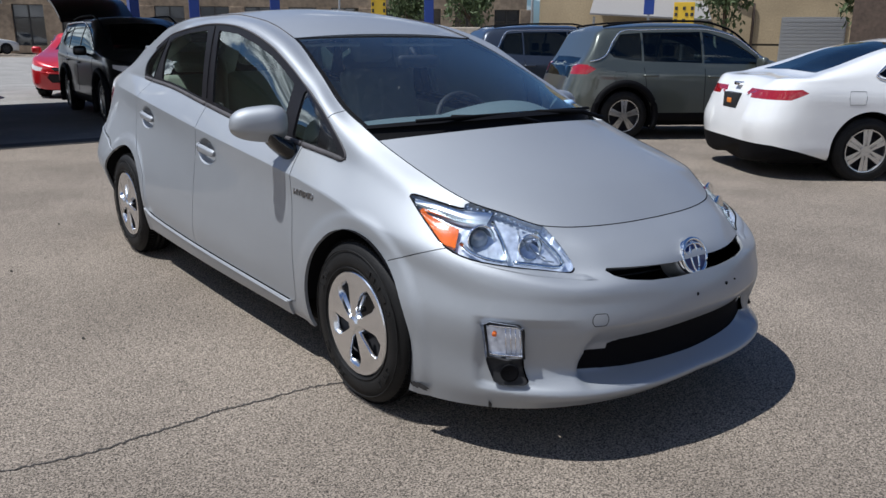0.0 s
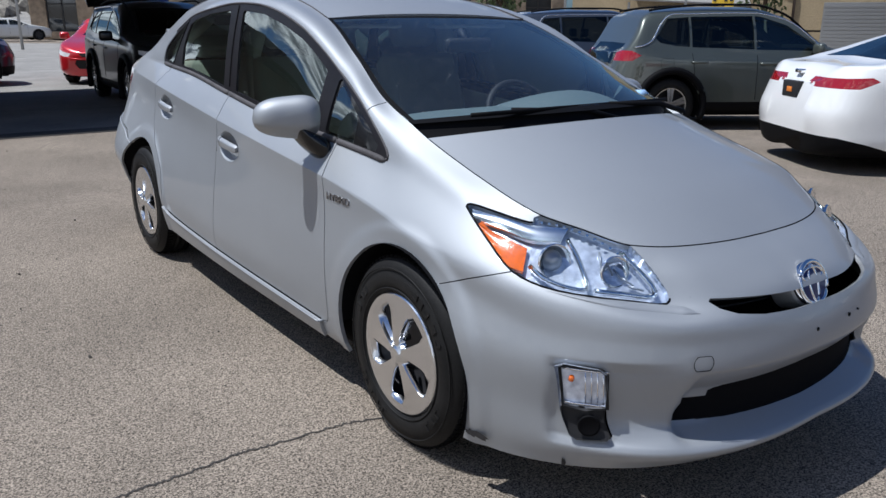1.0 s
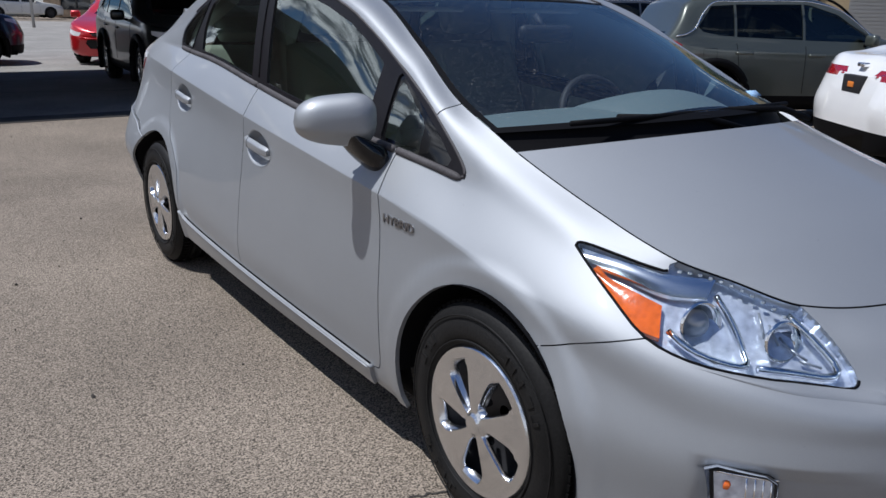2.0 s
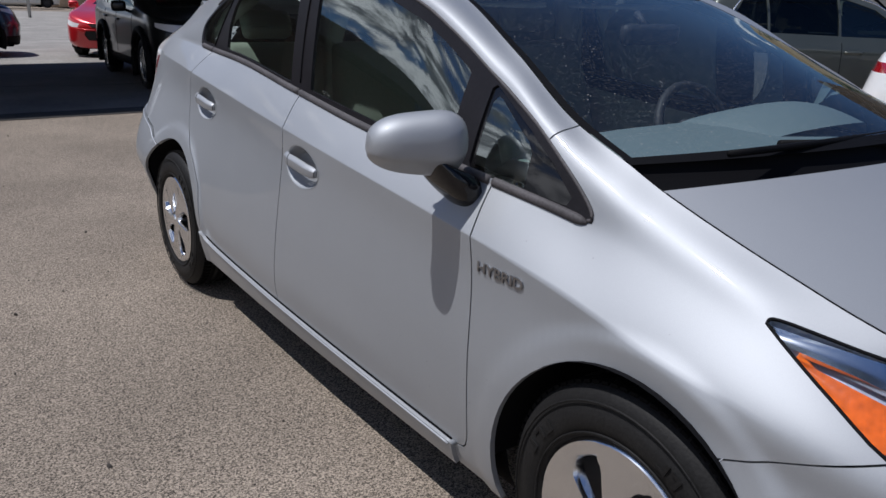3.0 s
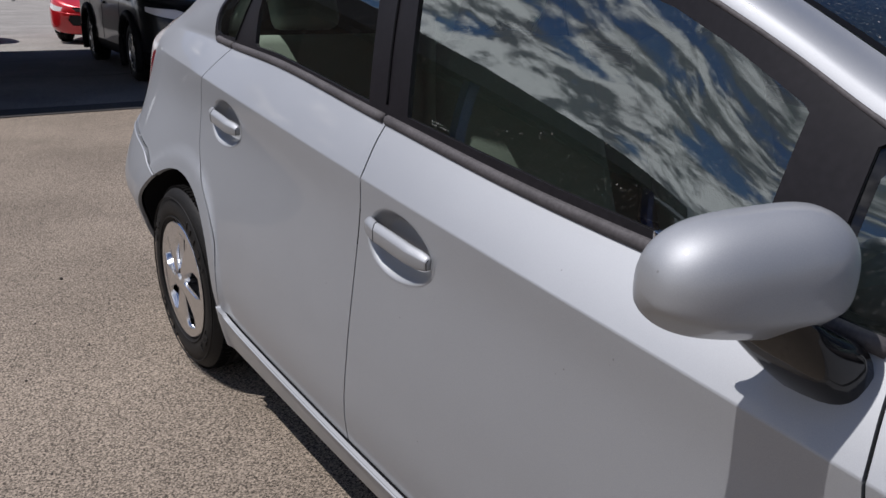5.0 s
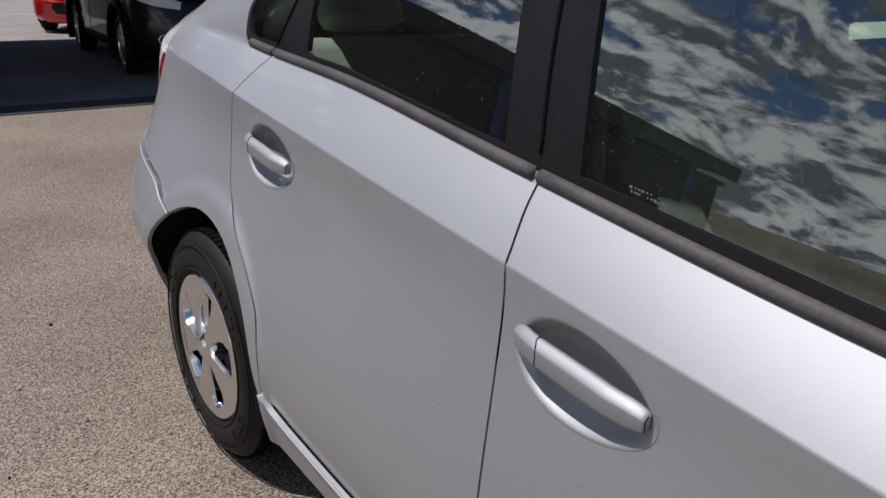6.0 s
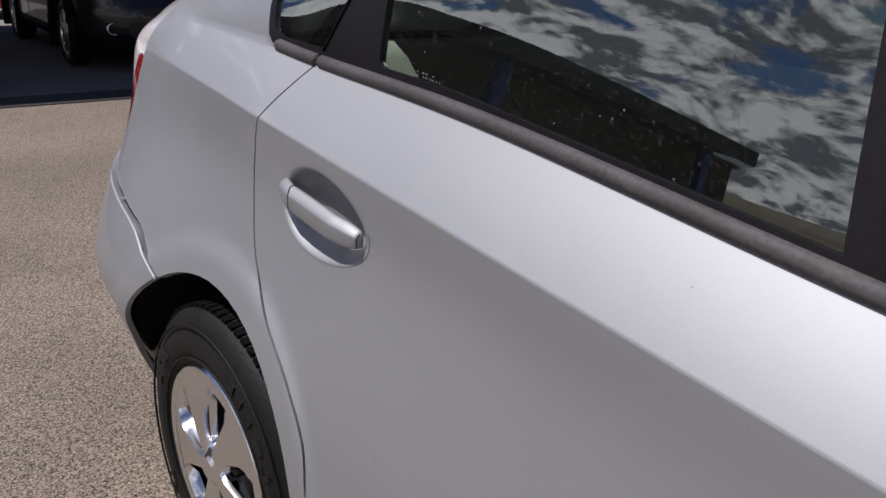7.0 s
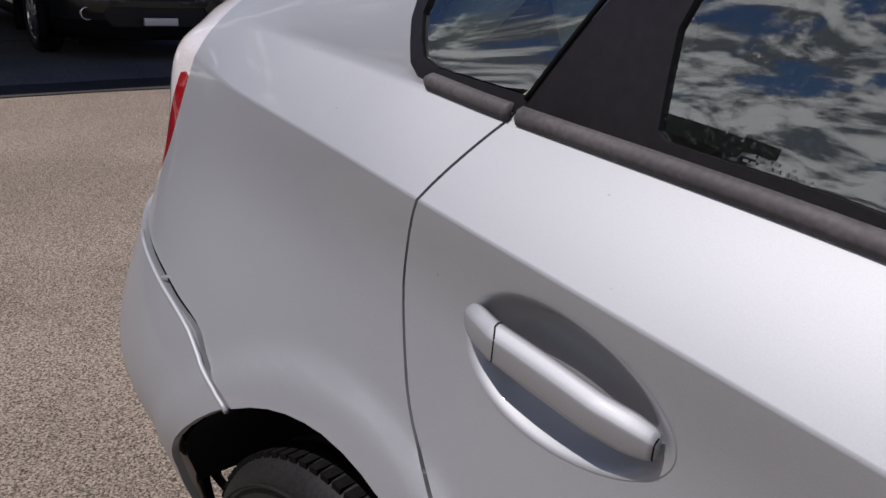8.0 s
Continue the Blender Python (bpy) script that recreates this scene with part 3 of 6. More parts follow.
def section(q):
    low = [flank(q, i(q), z(q)) for z, i in LEVELS]
    top = [np.array([c(q) for c in k]) for k in (BELT, HEAD, EDGE)]
    if q <= -1.499:
        for p in low + top:
            p[0] = 0
    smooth = catmull(low + top, STEPS)
    split = catmull(low, STEPS[:5])[:-1] + catmull([low[-1]] + top, STEPS[5:])
    w = max(0.0, min(1.0, (q + 0.35) / 0.5)) if q < 2.9 else max(0.0, min(1.0, 1 - (q - 3.15) / 0.3))
    out = [(1 - w) * a + w * b for a, b in zip(smooth, split)]
    flat = max(0.0, min(1.0, (q - 0.22) / 0.25, (3.30 - q) / 0.2))
    # the shoulder above the crease is almost straight, the crease itself tight
    d = out[81] - out[67]
    n = np.array((-abs(d[2]), 0, abs(d[0]))) / max(1e-6, math.hypot(d[0], d[2]))
    for i in range(68, 81):
        t = (i - 67) / 14
        out[i] = (1 - flat) * out[i] + flat * (out[67] + d * t + n * 0.010 * t * (1 - t))
    out[66] = out[67] + (out[66] - out[67]) * (1 - 0.7 * flat)
    out[68] = out[67] + (out[68] - out[67]) * (1 - 0.6 * flat)
    for i in range(1, 10):
        t = i / 10
        p = (1 - t) * out[81] + t * out[91]
        d = out[91] - out[81]
        n = np.array((-abs(d[2]), 0, abs(d[0]))) / max(1e-6, math.hypot(d[0], d[2]))
        out[81 + i] = (1 - flat) * out[81 + i] + flat * (p + n * 0.030 * t * (1 - t))
    return [tuple(p) for p in out]


def side_steps():
    """Stations along the flank, closer together at the door handles."""
    out, y = [], CF
    while y < CR - 0.012:
        near = min(abs(y - 1.435), abs(y - 2.447))
        y += 0.0055 if near < 0.15 else 0.023
        out.append(min(y, CR))
    return out[:-1] + [CR]


def arc(cy, cz, r, a0, a1, n):
    return [(cy + r * math.cos(radians(a0 + (a1 - a0) * i / n)), cz + r * math.sin(radians(a0 + (a1 - a0) * i / n))) for i in range(n + 1)]


BOWLS = ((1.431, .790, 4, .128, .066), (2.452, .872, 5, .131, .065))


def bowl_rim(bowl, r, n=56):
    """The outline of a door handle's bowl in the side view, shrunk to r; blunter to the rear."""
    cy, cz, tilt, wide, tall = bowl
    c, s = math.cos(radians(tilt)), math.sin(radians(tilt))
    out = []
    for k in range(n):
        t = 2 * math.pi * k / n
        a, b = r * wide * math.cos(t), r * tall * math.sin(t) * (1 + 0.10 * math.cos(t))
        out.append((cy + c * a - s * b, cz + s * a + c * b))
    return out


def side_skin(y, z):
    """How far out the flank's skin lies at a place of the side view."""
    a = section(y)
    return float(np.interp(z, [p[2] for p in a[:86]], [p[0] for p in a[:86]]))


def build_car():
    car = thing("car", "silver compact hybrid hatchback parked on asphalt", "car")
    paint = M["paint"]
    qs = list(np.linspace(-1.5, -0.1, 84)) + side_steps() + list(np.linspace(2.85, 4.1, 56))[1:]
    bm = grid_mesh([section(q) for q in qs])
    bmesh.ops.recalc_face_normals(bm, faces=bm.faces)
    if sum(f.normal.x for f in bm.faces) > 0:
        bmesh.ops.reverse_faces(bm, faces=bm.faces)
    flankward = lambda f: f.calc_center_median().y > -0.62

    # window openings
    dlo = [(.222, .889), (.52, .925), (1.08, .957), (1.64, 1.010), (2.28, 1.068), (2.66, 1.080), (2.77, 1.084), (2.815, 1.090), (2.836, 1.104), (2.848, 1.125),
           (2.864, 1.155), (2.870, 1.182), (2.855, 1.210), (2.80, 1.252), (2.70, 1.295), (2.54, 1.334), (2.40, 1.354), (2.05, 1.387), (1.75, 1.406), (1.48, 1.401), (1.30, 1.382), (1.13, 1.348), (.95, 1.296), (.85, 1.254), (.75, 1.207), (.65, 1.156), (.55, 1.112), (.45, 1.064), (.35, 1.002), (.27, .946), (.235, .914)]
    slit(bm, dlo, SIDE, True, flankward)
    trim = carve(bm, faces_in(bm, dlo, SIDE, flankward))
    panes = {
        "quarter_light": [(.43, .925), (.455, .918), (.605, .936), (.615, .955), (.612, 1.09), (.60, 1.104), (.585, 1.100), (.45, 1.02), (.432, .998)],
        "quarter_frit": [(.30, .910), (.455, .910), (.617, .930), (.628, .95), (.626, 1.122), (.614, 1.130), (.55, 1.098), (.45, 1.046), (.36, .988), (.29, .930)],
        "front_glass": [(.725, .952), (1.08, .977), (1.55, 1.020), (1.604, 1.362), (1.590, 1.374), (1.37, 1.360), (1.13, 1.312), (.95, 1.262), (.85, 1.220), (.725, 1.158), (.715, 1.148)],
        "rear_glass": [(1.716, 1.030), (2.28, 1.085), (2.445, 1.092), (2.456, 1.10), (2.466, 1.19), (2.446, 1.262), (2.405, 1.310), (2.30, 1.335), (2.05, 1.362), (1.775, 1.376), (1.758, 1.352)],
        "rear_quarter_glass": [(2.632, 1.100), (2.79, 1.106), (2.815, 1.114), (2.828, 1.132), (2.846, 1.165), (2.846, 1.188), (2.79, 1.236), (2.68, 1.282), (2.52, 1.318), (2.488, 1.316), (2.50, 1.285)],
    }
    pieces = {}
    for k, poly in panes.items():
        slit(trim, poly, SIDE, True)
        pieces[k] = carve(trim, faces_in(trim, poly, SIDE))

    # wheel openings
    for cy, r in ((0.003, 0.360), (2.732, 0.371)):
        ring = arc(cy, 0.310, r, 0, 360, 60)[:-1]
        slit(bm, ring, SIDE, True, flankward)
        bmesh.ops.delete(bm, geom=faces_in(bm, ring, SIDE, flankward), context="FACES")

    # lamp and grille openings
    w = Vector((-0.686, -0.670, 0.285)).normalized()
    u = Vector((0.699, -0.715, 0)).normalized()
    lamp_view = (u, w.cross(u), w)
    o = Vector((-0.60, -0.48, 0.71))
    ou, ov = o.dot(u), o.dot(lamp_view[1])
    head = [(-.297, .134), (-.292, .141), (-.278, .141), (-.209, .121), (-.138, .100), (-.100, .094), (-.096, .108), (-.025, .122), (.067, .104), (.151, .055), (.22, -.012), (.272, -.094), (.262, -.108),
            (.18, -.106), (.061, -.098), (-.06, -.080), (-.146, -.043), (-.212, .027), (-.268, .095)]
    head = smooth_line([(a + ou, b + ov) for a, b in head + head[:1]], 3)[:-1]
    toward = lambda f: f.calc_center_median().x < 0 and f.calc_center_median().z > 0.5 and f.calc_center_median().y < 0.3
    slit(bm, head, lamp_view, True, toward)
    lens = carve(bm, faces_in(bm, head, lamp_view, toward))
    ahead = lambda f: f.calc_center_median().y < -0.42
    fog = [(-.738, .468), (-.724, .478), (-.668, .472), (-.654, .460), (-.640, .280), (-.650, .270), (-.702, .268), (-.712, .278), (-.726, .36)]
    slit(bm, fog, FRONT, True, ahead)
    fog_bm = carve(bm, faces_in(bm, fog, FRONT, ahead))
    upper = [(.02, .583), (-.11, .583), (-.25, .590), (-.330, .600), (-.366, .612), (-.380, .626), (-.372, .633), (-.30, .632), (-.10, .629), (.02, .631)]
    lower = [(.02, .286), (-.25, .292), (-.478, .302), (-.486, .308), (-.464, .362), (-.450, .368), (-.2, .356), (.02, .352)]
    for poly in (upper, lower):
        slit(bm, poly, FRONT, True, ahead)
        bmesh.ops.delete(bm, geom=faces_in(bm, poly, FRONT, ahead), context="FACES")
    tail = [(3.40, 1.30), (3.392, 1.12), (3.383, 1.0), (3.388, .95), (3.402, .87), (3.424, .79), (3.60, .78), (3.60, 1.30)]
    hind = lambda f: f.calc_center_median().y > 3.1
    slit(bm, tail, SIDE, True, hind)
    tail_bm = carve(bm, faces_in(bm, tail, SIDE, hind))

    # shut gaps
    g = 0.0022
    front_gap = smooth_line([(.532, .94), (.518, .87), (.503, .80), (.482, .66), (.468, .50), (.462, .38), (.466, .30), (.480, .272), (.515, .263)])
    sill_gap = smooth_line([(.515, .263), (.8, .270), (1.2, .279), (1.6, .290), (2.0, .306), (2.2, .318), (2.29, .330), (2.332, .355)])
    b_gap = smooth_line([(1.632, 1.03), (1.622, .97), (1.600, .892), (1.591, .75), (1.577, .55), (1.570, .40), (1.567, .289)])
    rear_gap = smooth_line([(2.628, 1.10), (2.655, 1.055), (2.688, .978), (2.695, .927), (2.690, .877), (2.654, .803), (2.615, .75), (2.538, .685), (2.44, .613), (2.372, .54), (2.345, .47), (2.332, .41), (2.332, .355)])
    bumper_gap = smooth_line([(-.15, .588), (-.19, .600), (-.26, .625), (-.34, .655), (-.43, .686), (-.48, .70)])
    tail_gap = smooth_line([(2.87, .618), (2.945, .636), (3.015, .656), (3.06, .683), (3.15, .703), (3.222, .718), (3.37, .742), (3.50, .775), (3.56, .80)])
    pillar_gap = [(.445, .975), (.405, 1.02), (.37, 1.075)]
    slit(bm, sill_gap, SIDE)
    for line in (front_gap, b_gap, rear_gap, pillar_gap):
        groove(bm, line, SIDE, g)
    groove(bm, bumper_gap, SIDE, 0.0016, lambda f: f.calc_center_median().y > -0.6)
    groove(bm, tail_gap, SIDE, 0.002, lambda f: f.calc_center_median().y > 2.7)

    # openings for the door handle bowls
    for bowl in BOWLS:
        ring = bowl_rim(bowl, 1.0)
        beside = lambda f: f.calc_center_median().x < -0.6
        slit(bm, ring, SIDE, True, beside)
        bmesh.ops.delete(bm, geom=faces_in(bm, ring, SIDE, beside), context="FACES")

    for v in bm.verts:
        for cy, r in ((0.003, 0.360), (2.732, 0.371)):
            d = math.hypot(v.co.y - cy, v.co.z - 0.310) - r
            if d < 0.075 and v.co.x < -0.6:
                k = max(0.0, min(1.0, (0.075 - d) / 0.035))
                v.co.x -= 0.009 * k * k * (3 - 2 * k)
        if v.co.y < -0.4 and v.co.x < -0.45:
            a = max(0.0, min(1.0, (-0.485 - v.co.x) / 0.20))
            b = max(0.0, min(1.0, (v.co.z - 0.252) / 0.012)) * max(0.0, min(1.0, (0.492 - v.co.z) / 0.030)) * max(0.0, min(1.0, (v.co.x + 0.752) / 0.010))
            v.co += Vector((0.55, 0.83, 0)) * 0.016 * a * b
        if v.co.y < -0.4 and 0.24 < v.co.z < 0.53:
            line = 0.506 - 0.22 * max(0.0, v.co.z - 0.29)
            k = max(0.0, min(1.0, (line - abs(v.co.x)) / 0.030)) * max(0.0, min(1.0, (0.462 - v.co.z) / 0.07)) * max(0.0, min(1.0, (v.co.z - 0.250) / 0.045))
            v.co.y += 0.040 * k

    # panels
    def along(line, axis):
        pts = sorted(line, key=lambda p: p[axis])
        return lambda v: float(np.interp(v, [p[axis] for p in pts], [p[1 - axis] for p in pts]))
    y_front, y_b, y_rear, y_pillar = (along(k, 1) for k in (front_gap, b_gap, rear_gap, pillar_gap))
    z_sill, z_bump, z_tail = (along(k, 0) for k in (sill_gap, bumper_gap, tail_gap))
    names = {}
    for f in bm.faces:
        m = f.calc_center_median()
        y, z = m.y, m.z
        if y < -0.15 and (y < -0.48 or z < z_bump(y)):
            k = "front_bumper"
        elif y < 0.6 and z > 0.93 and y < y_pillar(z) or z <= 0.93 and y < y_front(z):
            k = "front_fender"
        elif y < 2.332 and z < z_sill(y):
            k = "sill_panel"
        elif y > 2.8 and z < z_tail(y):
            k = "rear_bumper"
        elif z < BELT[2](y) + 0.035 and y < y_b(z):
            k = "front_door"
        elif z < BELT[2](y) + 0.035 and y < y_rear(z):
            k = "rear_door"
        else:
            k = "side_panel"
        names.setdefault(k, []).append(f)
    made = {}
    for k, faces in names.items():
        sub = carve(bm, [f for f in faces if f.is_valid])
        bmesh.ops.remove_doubles(sub, verts=sub.verts, dist=0.0007)
        if k == "sill_panel":
            for v in sub.verts:
                v.co.x -= 0.013
        if k == "rear_bumper":
            for v in sub.verts:
                v.co.x -= 0.007 * max(0.0, min(1.0, (v.co.y - 2.95) / 0.2)) if v.co.x < -0.3 else 0
                v.co.y += 0.006
        if k in ("front_bumper", "rear_bumper"):
            sub = merged(sub, mirrored(sub))
            rim_fold(sub, 0.012)
            made[k] = part(k, sub, paint, car)
            continue
        other = mirrored(sub)
        clear = lambda e: not any(math.hypot((v.co.y - b[0]) / b[3], (v.co.z - b[1]) / b[4]) < 1.4 for v in e.verts for b in BOWLS)
        rim_fold(sub, 0.014, clear)
        rim_fold(other, 0.014, clear)
        made[k] = part(k, sub, paint, car)
        part(k, other, paint, car)
    bm.free()

    # window trim and glass
    def thick(b, d):
        rim_fold(b, d)
        return b
    for b, flipped in ((trim, False), (mirrored(trim), True)):
        part("window_trim", thick(b, 0.012), M["pillar"], car, "black window frame and pillar film")
    for k, b in pieces.items():
        for v in b.verts:
            v.co.x += 0.006
        for bb in (mirrored(b), b):
            ob = part(k, bb, M["gloss"], car, "black masked edge of the quarter light") if k == "quarter_frit" else part(k, bb, M["glass"], car, "tinted green dusty window glass")
            ob.visible_shadow = False
        panes[k] = ob
    belt = lambda a, b, n, dz, dx: [(BELT[0](y) + dx, y, BELT[2](y) + dz) for y in np.linspace(a, b, n)]
    for a, b in ((.235, .522), (.54, 1.626), (1.640, 2.63), (2.645, 2.80)):
        for s in (1, -1):
            t = tube([(s * x, y, z) for x, y, z in belt(a, b, 24, 0.007, 0.003)], [0.0120] * 22 + [0.009, 0.004] if b > 2.79 else [0.004, 0.0095] + [0.0120] * 22 if a < 0.3 else 0.0120, 8)
            part("belt_moulding", t, M["seal"], car)
    tops = [p for p in dlo if p[0] > 2.845 or p[1] > 0.03 + BELT[2](p[0])]
    rim = smooth_line([(.236, .893), (.226, .897)] + sorted(tops), 4)

    def frame_x(y, z):
        col = section(y)[78:101]
        return float(np.interp(z, [p[2] for p in col], [p[0] for p in col]))
    for s in (1, -1):
        part("window_seal", tube([(s * (frame_x(y, z) - 0.001), y, z) for y, z in rim if y < 2.80], 0.0048, 6), M["seal"], car)
        for run in ([(1.634, 1.035), (1.650, 1.15), (1.662, 1.28), (1.666, 1.396)], [(2.628, 1.096), (2.585, 1.17), (2.535, 1.25), (2.468, 1.332)]):
            part("pillar_gap", tube([(s * (frame_x(y, z) - 0.0005), y, z) for y, z in smooth_line(run, 6)], 0.0034, 6), M["gap"], car)

    # roof, windscreen, bonnet, tailgate
    us = np.linspace(-1, 1, 41)

    def edge_at(q):
        return [c(q) for c in EDGE]
    base = lambda k: np.array((0.643 * k, 0.005 + 0.215 * k * k, 1.033 - 0.028 * k * k))
    header = lambda k: np.array((0.523 * k, 0.965 + 0.035 * k * k, 1.352 - 0.022 * k * k))

    def pane(k, v):
        e = np.array(edge_at(0.22 + 0.78 * v))
        ctr = (1 - v) * base(0) + v * header(0)
        p = (1 - v) * base(k) + v * header(k)
        want = np.array((abs(e[0]), e[1], e[2])) - ((1 - v) * base(1) + v * header(1))
        p = p + want * np.array((np.sign(k), 1, 1)) * abs(k) ** 2
        p[2] += 0.022 * 4 * v * (1 - v) * (1 - k * k)
        return tuple(p)
    wind = grid_mesh([[pane(k * 0.995, v) for k in np.linspace(-1, 1, 81)] for v in np.linspace(0, 1, 31)], True)
    wind.normal_update()
    frit, clear = [], []
    for i, f in enumerate(wind.faces):
        v, k = divmod(i, 80)
        (frit if (v < 1 or v > 28 or k < 1 or k > 78) else clear).append(f)
    band = carve(wind, frit)
    ob = part("windscreen", wind, M["screen"], car, "dusty windscreen")
    ob.visible_shadow = False
    part("windscreen_band", band, M["black"], car)

    def roof_at(k, y):
        e = edge_at(y)
        crown = np.interp(y, [1.0, 1.4, 2.0, 2.8, 3.3], [0.022, 0.038, 0.042, 0.035, 0.02])
        return (abs(e[0]) * k * 0.995, y - (1 - k * k) * 0.035 * max(0, 1 - (y - 1.0) / 0.5), e[2] + crown * (1 - abs(k) ** 2.3) - 0.002)
    top = grid_mesh([[roof_at(k, y) for k in us] for y in np.linspace(1.0, 2.72, 50)], True)
    part("roof", rim_fold(top, 0.02), paint, car)
    gate = grid_mesh([[roof_at(k, y) for k in us] for y in np.linspace(2.725, 3.25, 16)], True)
    part("tailgate_glass", gate, M["glass"], car)

    def tail_edge(k):
        p = edge_at(4.1 - 0.75 * abs(k))
        return np.array((math.copysign(p[0], k), p[1], p[2]))
    lid = grid_mesh([[tuple((1 - t) * np.array(roof_at(k, 3.25)) + t * tail_edge(k) + np.array((0, 0, 0.02 * math.sin(math.pi * t)))) for k in us] for t in np.linspace(0, 1, 9)], True)
    part("tailgate", rim_fold(lid, 0.02), paint, car)

    def hood_at(k, v):
        side = lambda t: np.array(edge_at(-0.85 + 0.98 * t))
        s = side(v)
        q = -1.5 + 0.65 * abs(k)
        fr = np.array(edge_at(q))
        fr[0] = np.sign(k) * abs(fr[0])
        cw = np.array((0.641 * k, -0.060 + 0.190 * k * k, 1.010 - 0.042 * k * k))
        f1, c1 = np.array(edge_at(-0.85)), np.array((-0.641, 0.13, 0.968))
        sp = np.array((abs(s[0]) * k, s[1], s[2]))
        a = (1 - v) * fr + v * cw
        c = (1 - v) * np.array((abs(f1[0]) * k, f1[1], f1[2])) + v * np.array((0.641 * k, c1[1], c1[2]))
        p = a + sp - c
        p[2] += 0.010 * 4 * v * (1 - v) * (1 - k * k)
        return p
    ks = np.linspace(-1, 1, 49)
    hood = grid_mesh([[tuple(hood_at(k * 0.995, 0.006 + 0.994 * v)) for k in ks] for v in np.linspace(0, 1, 49)], True)
    bonnet = part("bonnet", rim_fold(hood, 0.02), paint, car)
    seam = [np.array(edge_at(q)) for q in np.linspace(0.12, -1.5, 60)]
    seam = [(p[0] + 0.002, p[1], p[2] - 0.0005) for p in seam] + [(-p[0] - 0.002, p[1], p[2] - 0.0005) for p in seam[-2::-1]]
    part("bonnet_seam", tube(seam, 0.0024, 6), M["gap"], bonnet)
    for s in (1, -1):
        part("roof_seam", tube([(s * (EDGE[0](q) + 0.001), EDGE[1](q), EDGE[2](q) + 0.0005) for q in np.linspace(1.0, 2.75, 40)], 0.0032, 6), M["seal"], car)

    # cowl between bonnet and windscreen
    cowl = grid_mesh([[tuple(np.array(hood_at(k, 1.0)) * (1 - s) + np.array(pane(k, 0.03)) * s - np.array((0, 0, (0.03 + 0.02 * math.sin(math.pi * s)) * (1 - s ** 3)))) for k in ks] for s in np.linspace(0, 1, 6)], True)
    part("cowl", cowl, M["black"], car)

    # near-black sheet inside the skin, painted as the shade in shut gaps and wheel wells
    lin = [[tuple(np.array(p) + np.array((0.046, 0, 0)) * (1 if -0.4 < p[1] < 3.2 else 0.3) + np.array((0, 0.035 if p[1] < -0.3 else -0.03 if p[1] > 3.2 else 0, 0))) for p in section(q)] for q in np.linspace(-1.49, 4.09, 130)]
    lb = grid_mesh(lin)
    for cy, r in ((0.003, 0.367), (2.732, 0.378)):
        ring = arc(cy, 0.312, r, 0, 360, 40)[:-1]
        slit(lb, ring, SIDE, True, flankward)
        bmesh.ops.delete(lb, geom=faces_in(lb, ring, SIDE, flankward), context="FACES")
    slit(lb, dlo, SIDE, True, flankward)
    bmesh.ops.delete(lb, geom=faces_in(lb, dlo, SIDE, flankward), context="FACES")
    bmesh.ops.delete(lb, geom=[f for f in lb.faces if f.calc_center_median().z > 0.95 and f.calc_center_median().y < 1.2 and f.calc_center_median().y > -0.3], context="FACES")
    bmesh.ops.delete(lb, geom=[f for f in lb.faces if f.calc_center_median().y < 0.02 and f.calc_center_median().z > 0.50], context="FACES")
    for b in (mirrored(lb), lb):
        part("gap_shade_shell", b, M["gap"], car)
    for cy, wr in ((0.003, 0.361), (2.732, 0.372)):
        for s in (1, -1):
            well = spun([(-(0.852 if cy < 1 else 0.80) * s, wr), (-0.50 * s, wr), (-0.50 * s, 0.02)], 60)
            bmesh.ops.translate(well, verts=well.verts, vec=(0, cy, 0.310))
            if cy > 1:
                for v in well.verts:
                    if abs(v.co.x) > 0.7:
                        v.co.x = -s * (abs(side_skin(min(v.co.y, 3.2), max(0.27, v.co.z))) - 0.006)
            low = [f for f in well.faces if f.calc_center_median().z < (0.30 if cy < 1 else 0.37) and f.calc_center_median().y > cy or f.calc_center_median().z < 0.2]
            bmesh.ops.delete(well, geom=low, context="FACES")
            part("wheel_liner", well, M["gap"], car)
    floor_bm = boxed((-0.62, -0.42, 0.17), (0.62, 3.30, 0.23), 0.02)
    part("underbody", floor_bm, M["gap"], car)

    # lamps
    nose = np.array([section(q) for q in np.linspace(-1.35, -0.25, 70)])[:, 45:]
    nose_tris = np.concatenate([np.stack([nose[:-1, :-1], nose[1:, :-1], nose[1:, 1:]], 2).reshape(-1, 3, 3), np.stack([nose[:-1, :-1], nose[1:, 1:], nose[:-1, 1:]], 2).reshape(-1, 3, 3)])
    tu, tv = nose_tris @ np.array(u), nose_tris @ np.array(lamp_view[1])

    def skin_at(a, b, out):
        """Point on the nose skin at view place (a, b)."""
        pu, pv = a + ou, b + ov
        den = (tv[:, 1] - tv[:, 2]) * (tu[:, 0] - tu[:, 2]) + (tu[:, 2] - tu[:, 1]) * (tv[:, 0] - tv[:, 2])
        den = np.where(np.abs(den) < 1e-12, 1e-12, den)
        k0 = ((tv[:, 1] - tv[:, 2]) * (pu - tu[:, 2]) + (tu[:, 2] - tu[:, 1]) * (pv - tv[:, 2])) / den
        k1 = ((tv[:, 2] - tv[:, 0]) * (pu - tu[:, 2]) + (tu[:, 0] - tu[:, 2]) * (pv - tv[:, 2])) / den
        i = int(np.argmax(np.minimum(np.minimum(k0, k1), 1 - k0 - k1)))
        p = k0[i] * nose_tris[i, 0] + k1[i] * nose_tris[i, 1] + (1 - k0[i] - k1[i]) * nose_tris[i, 2]
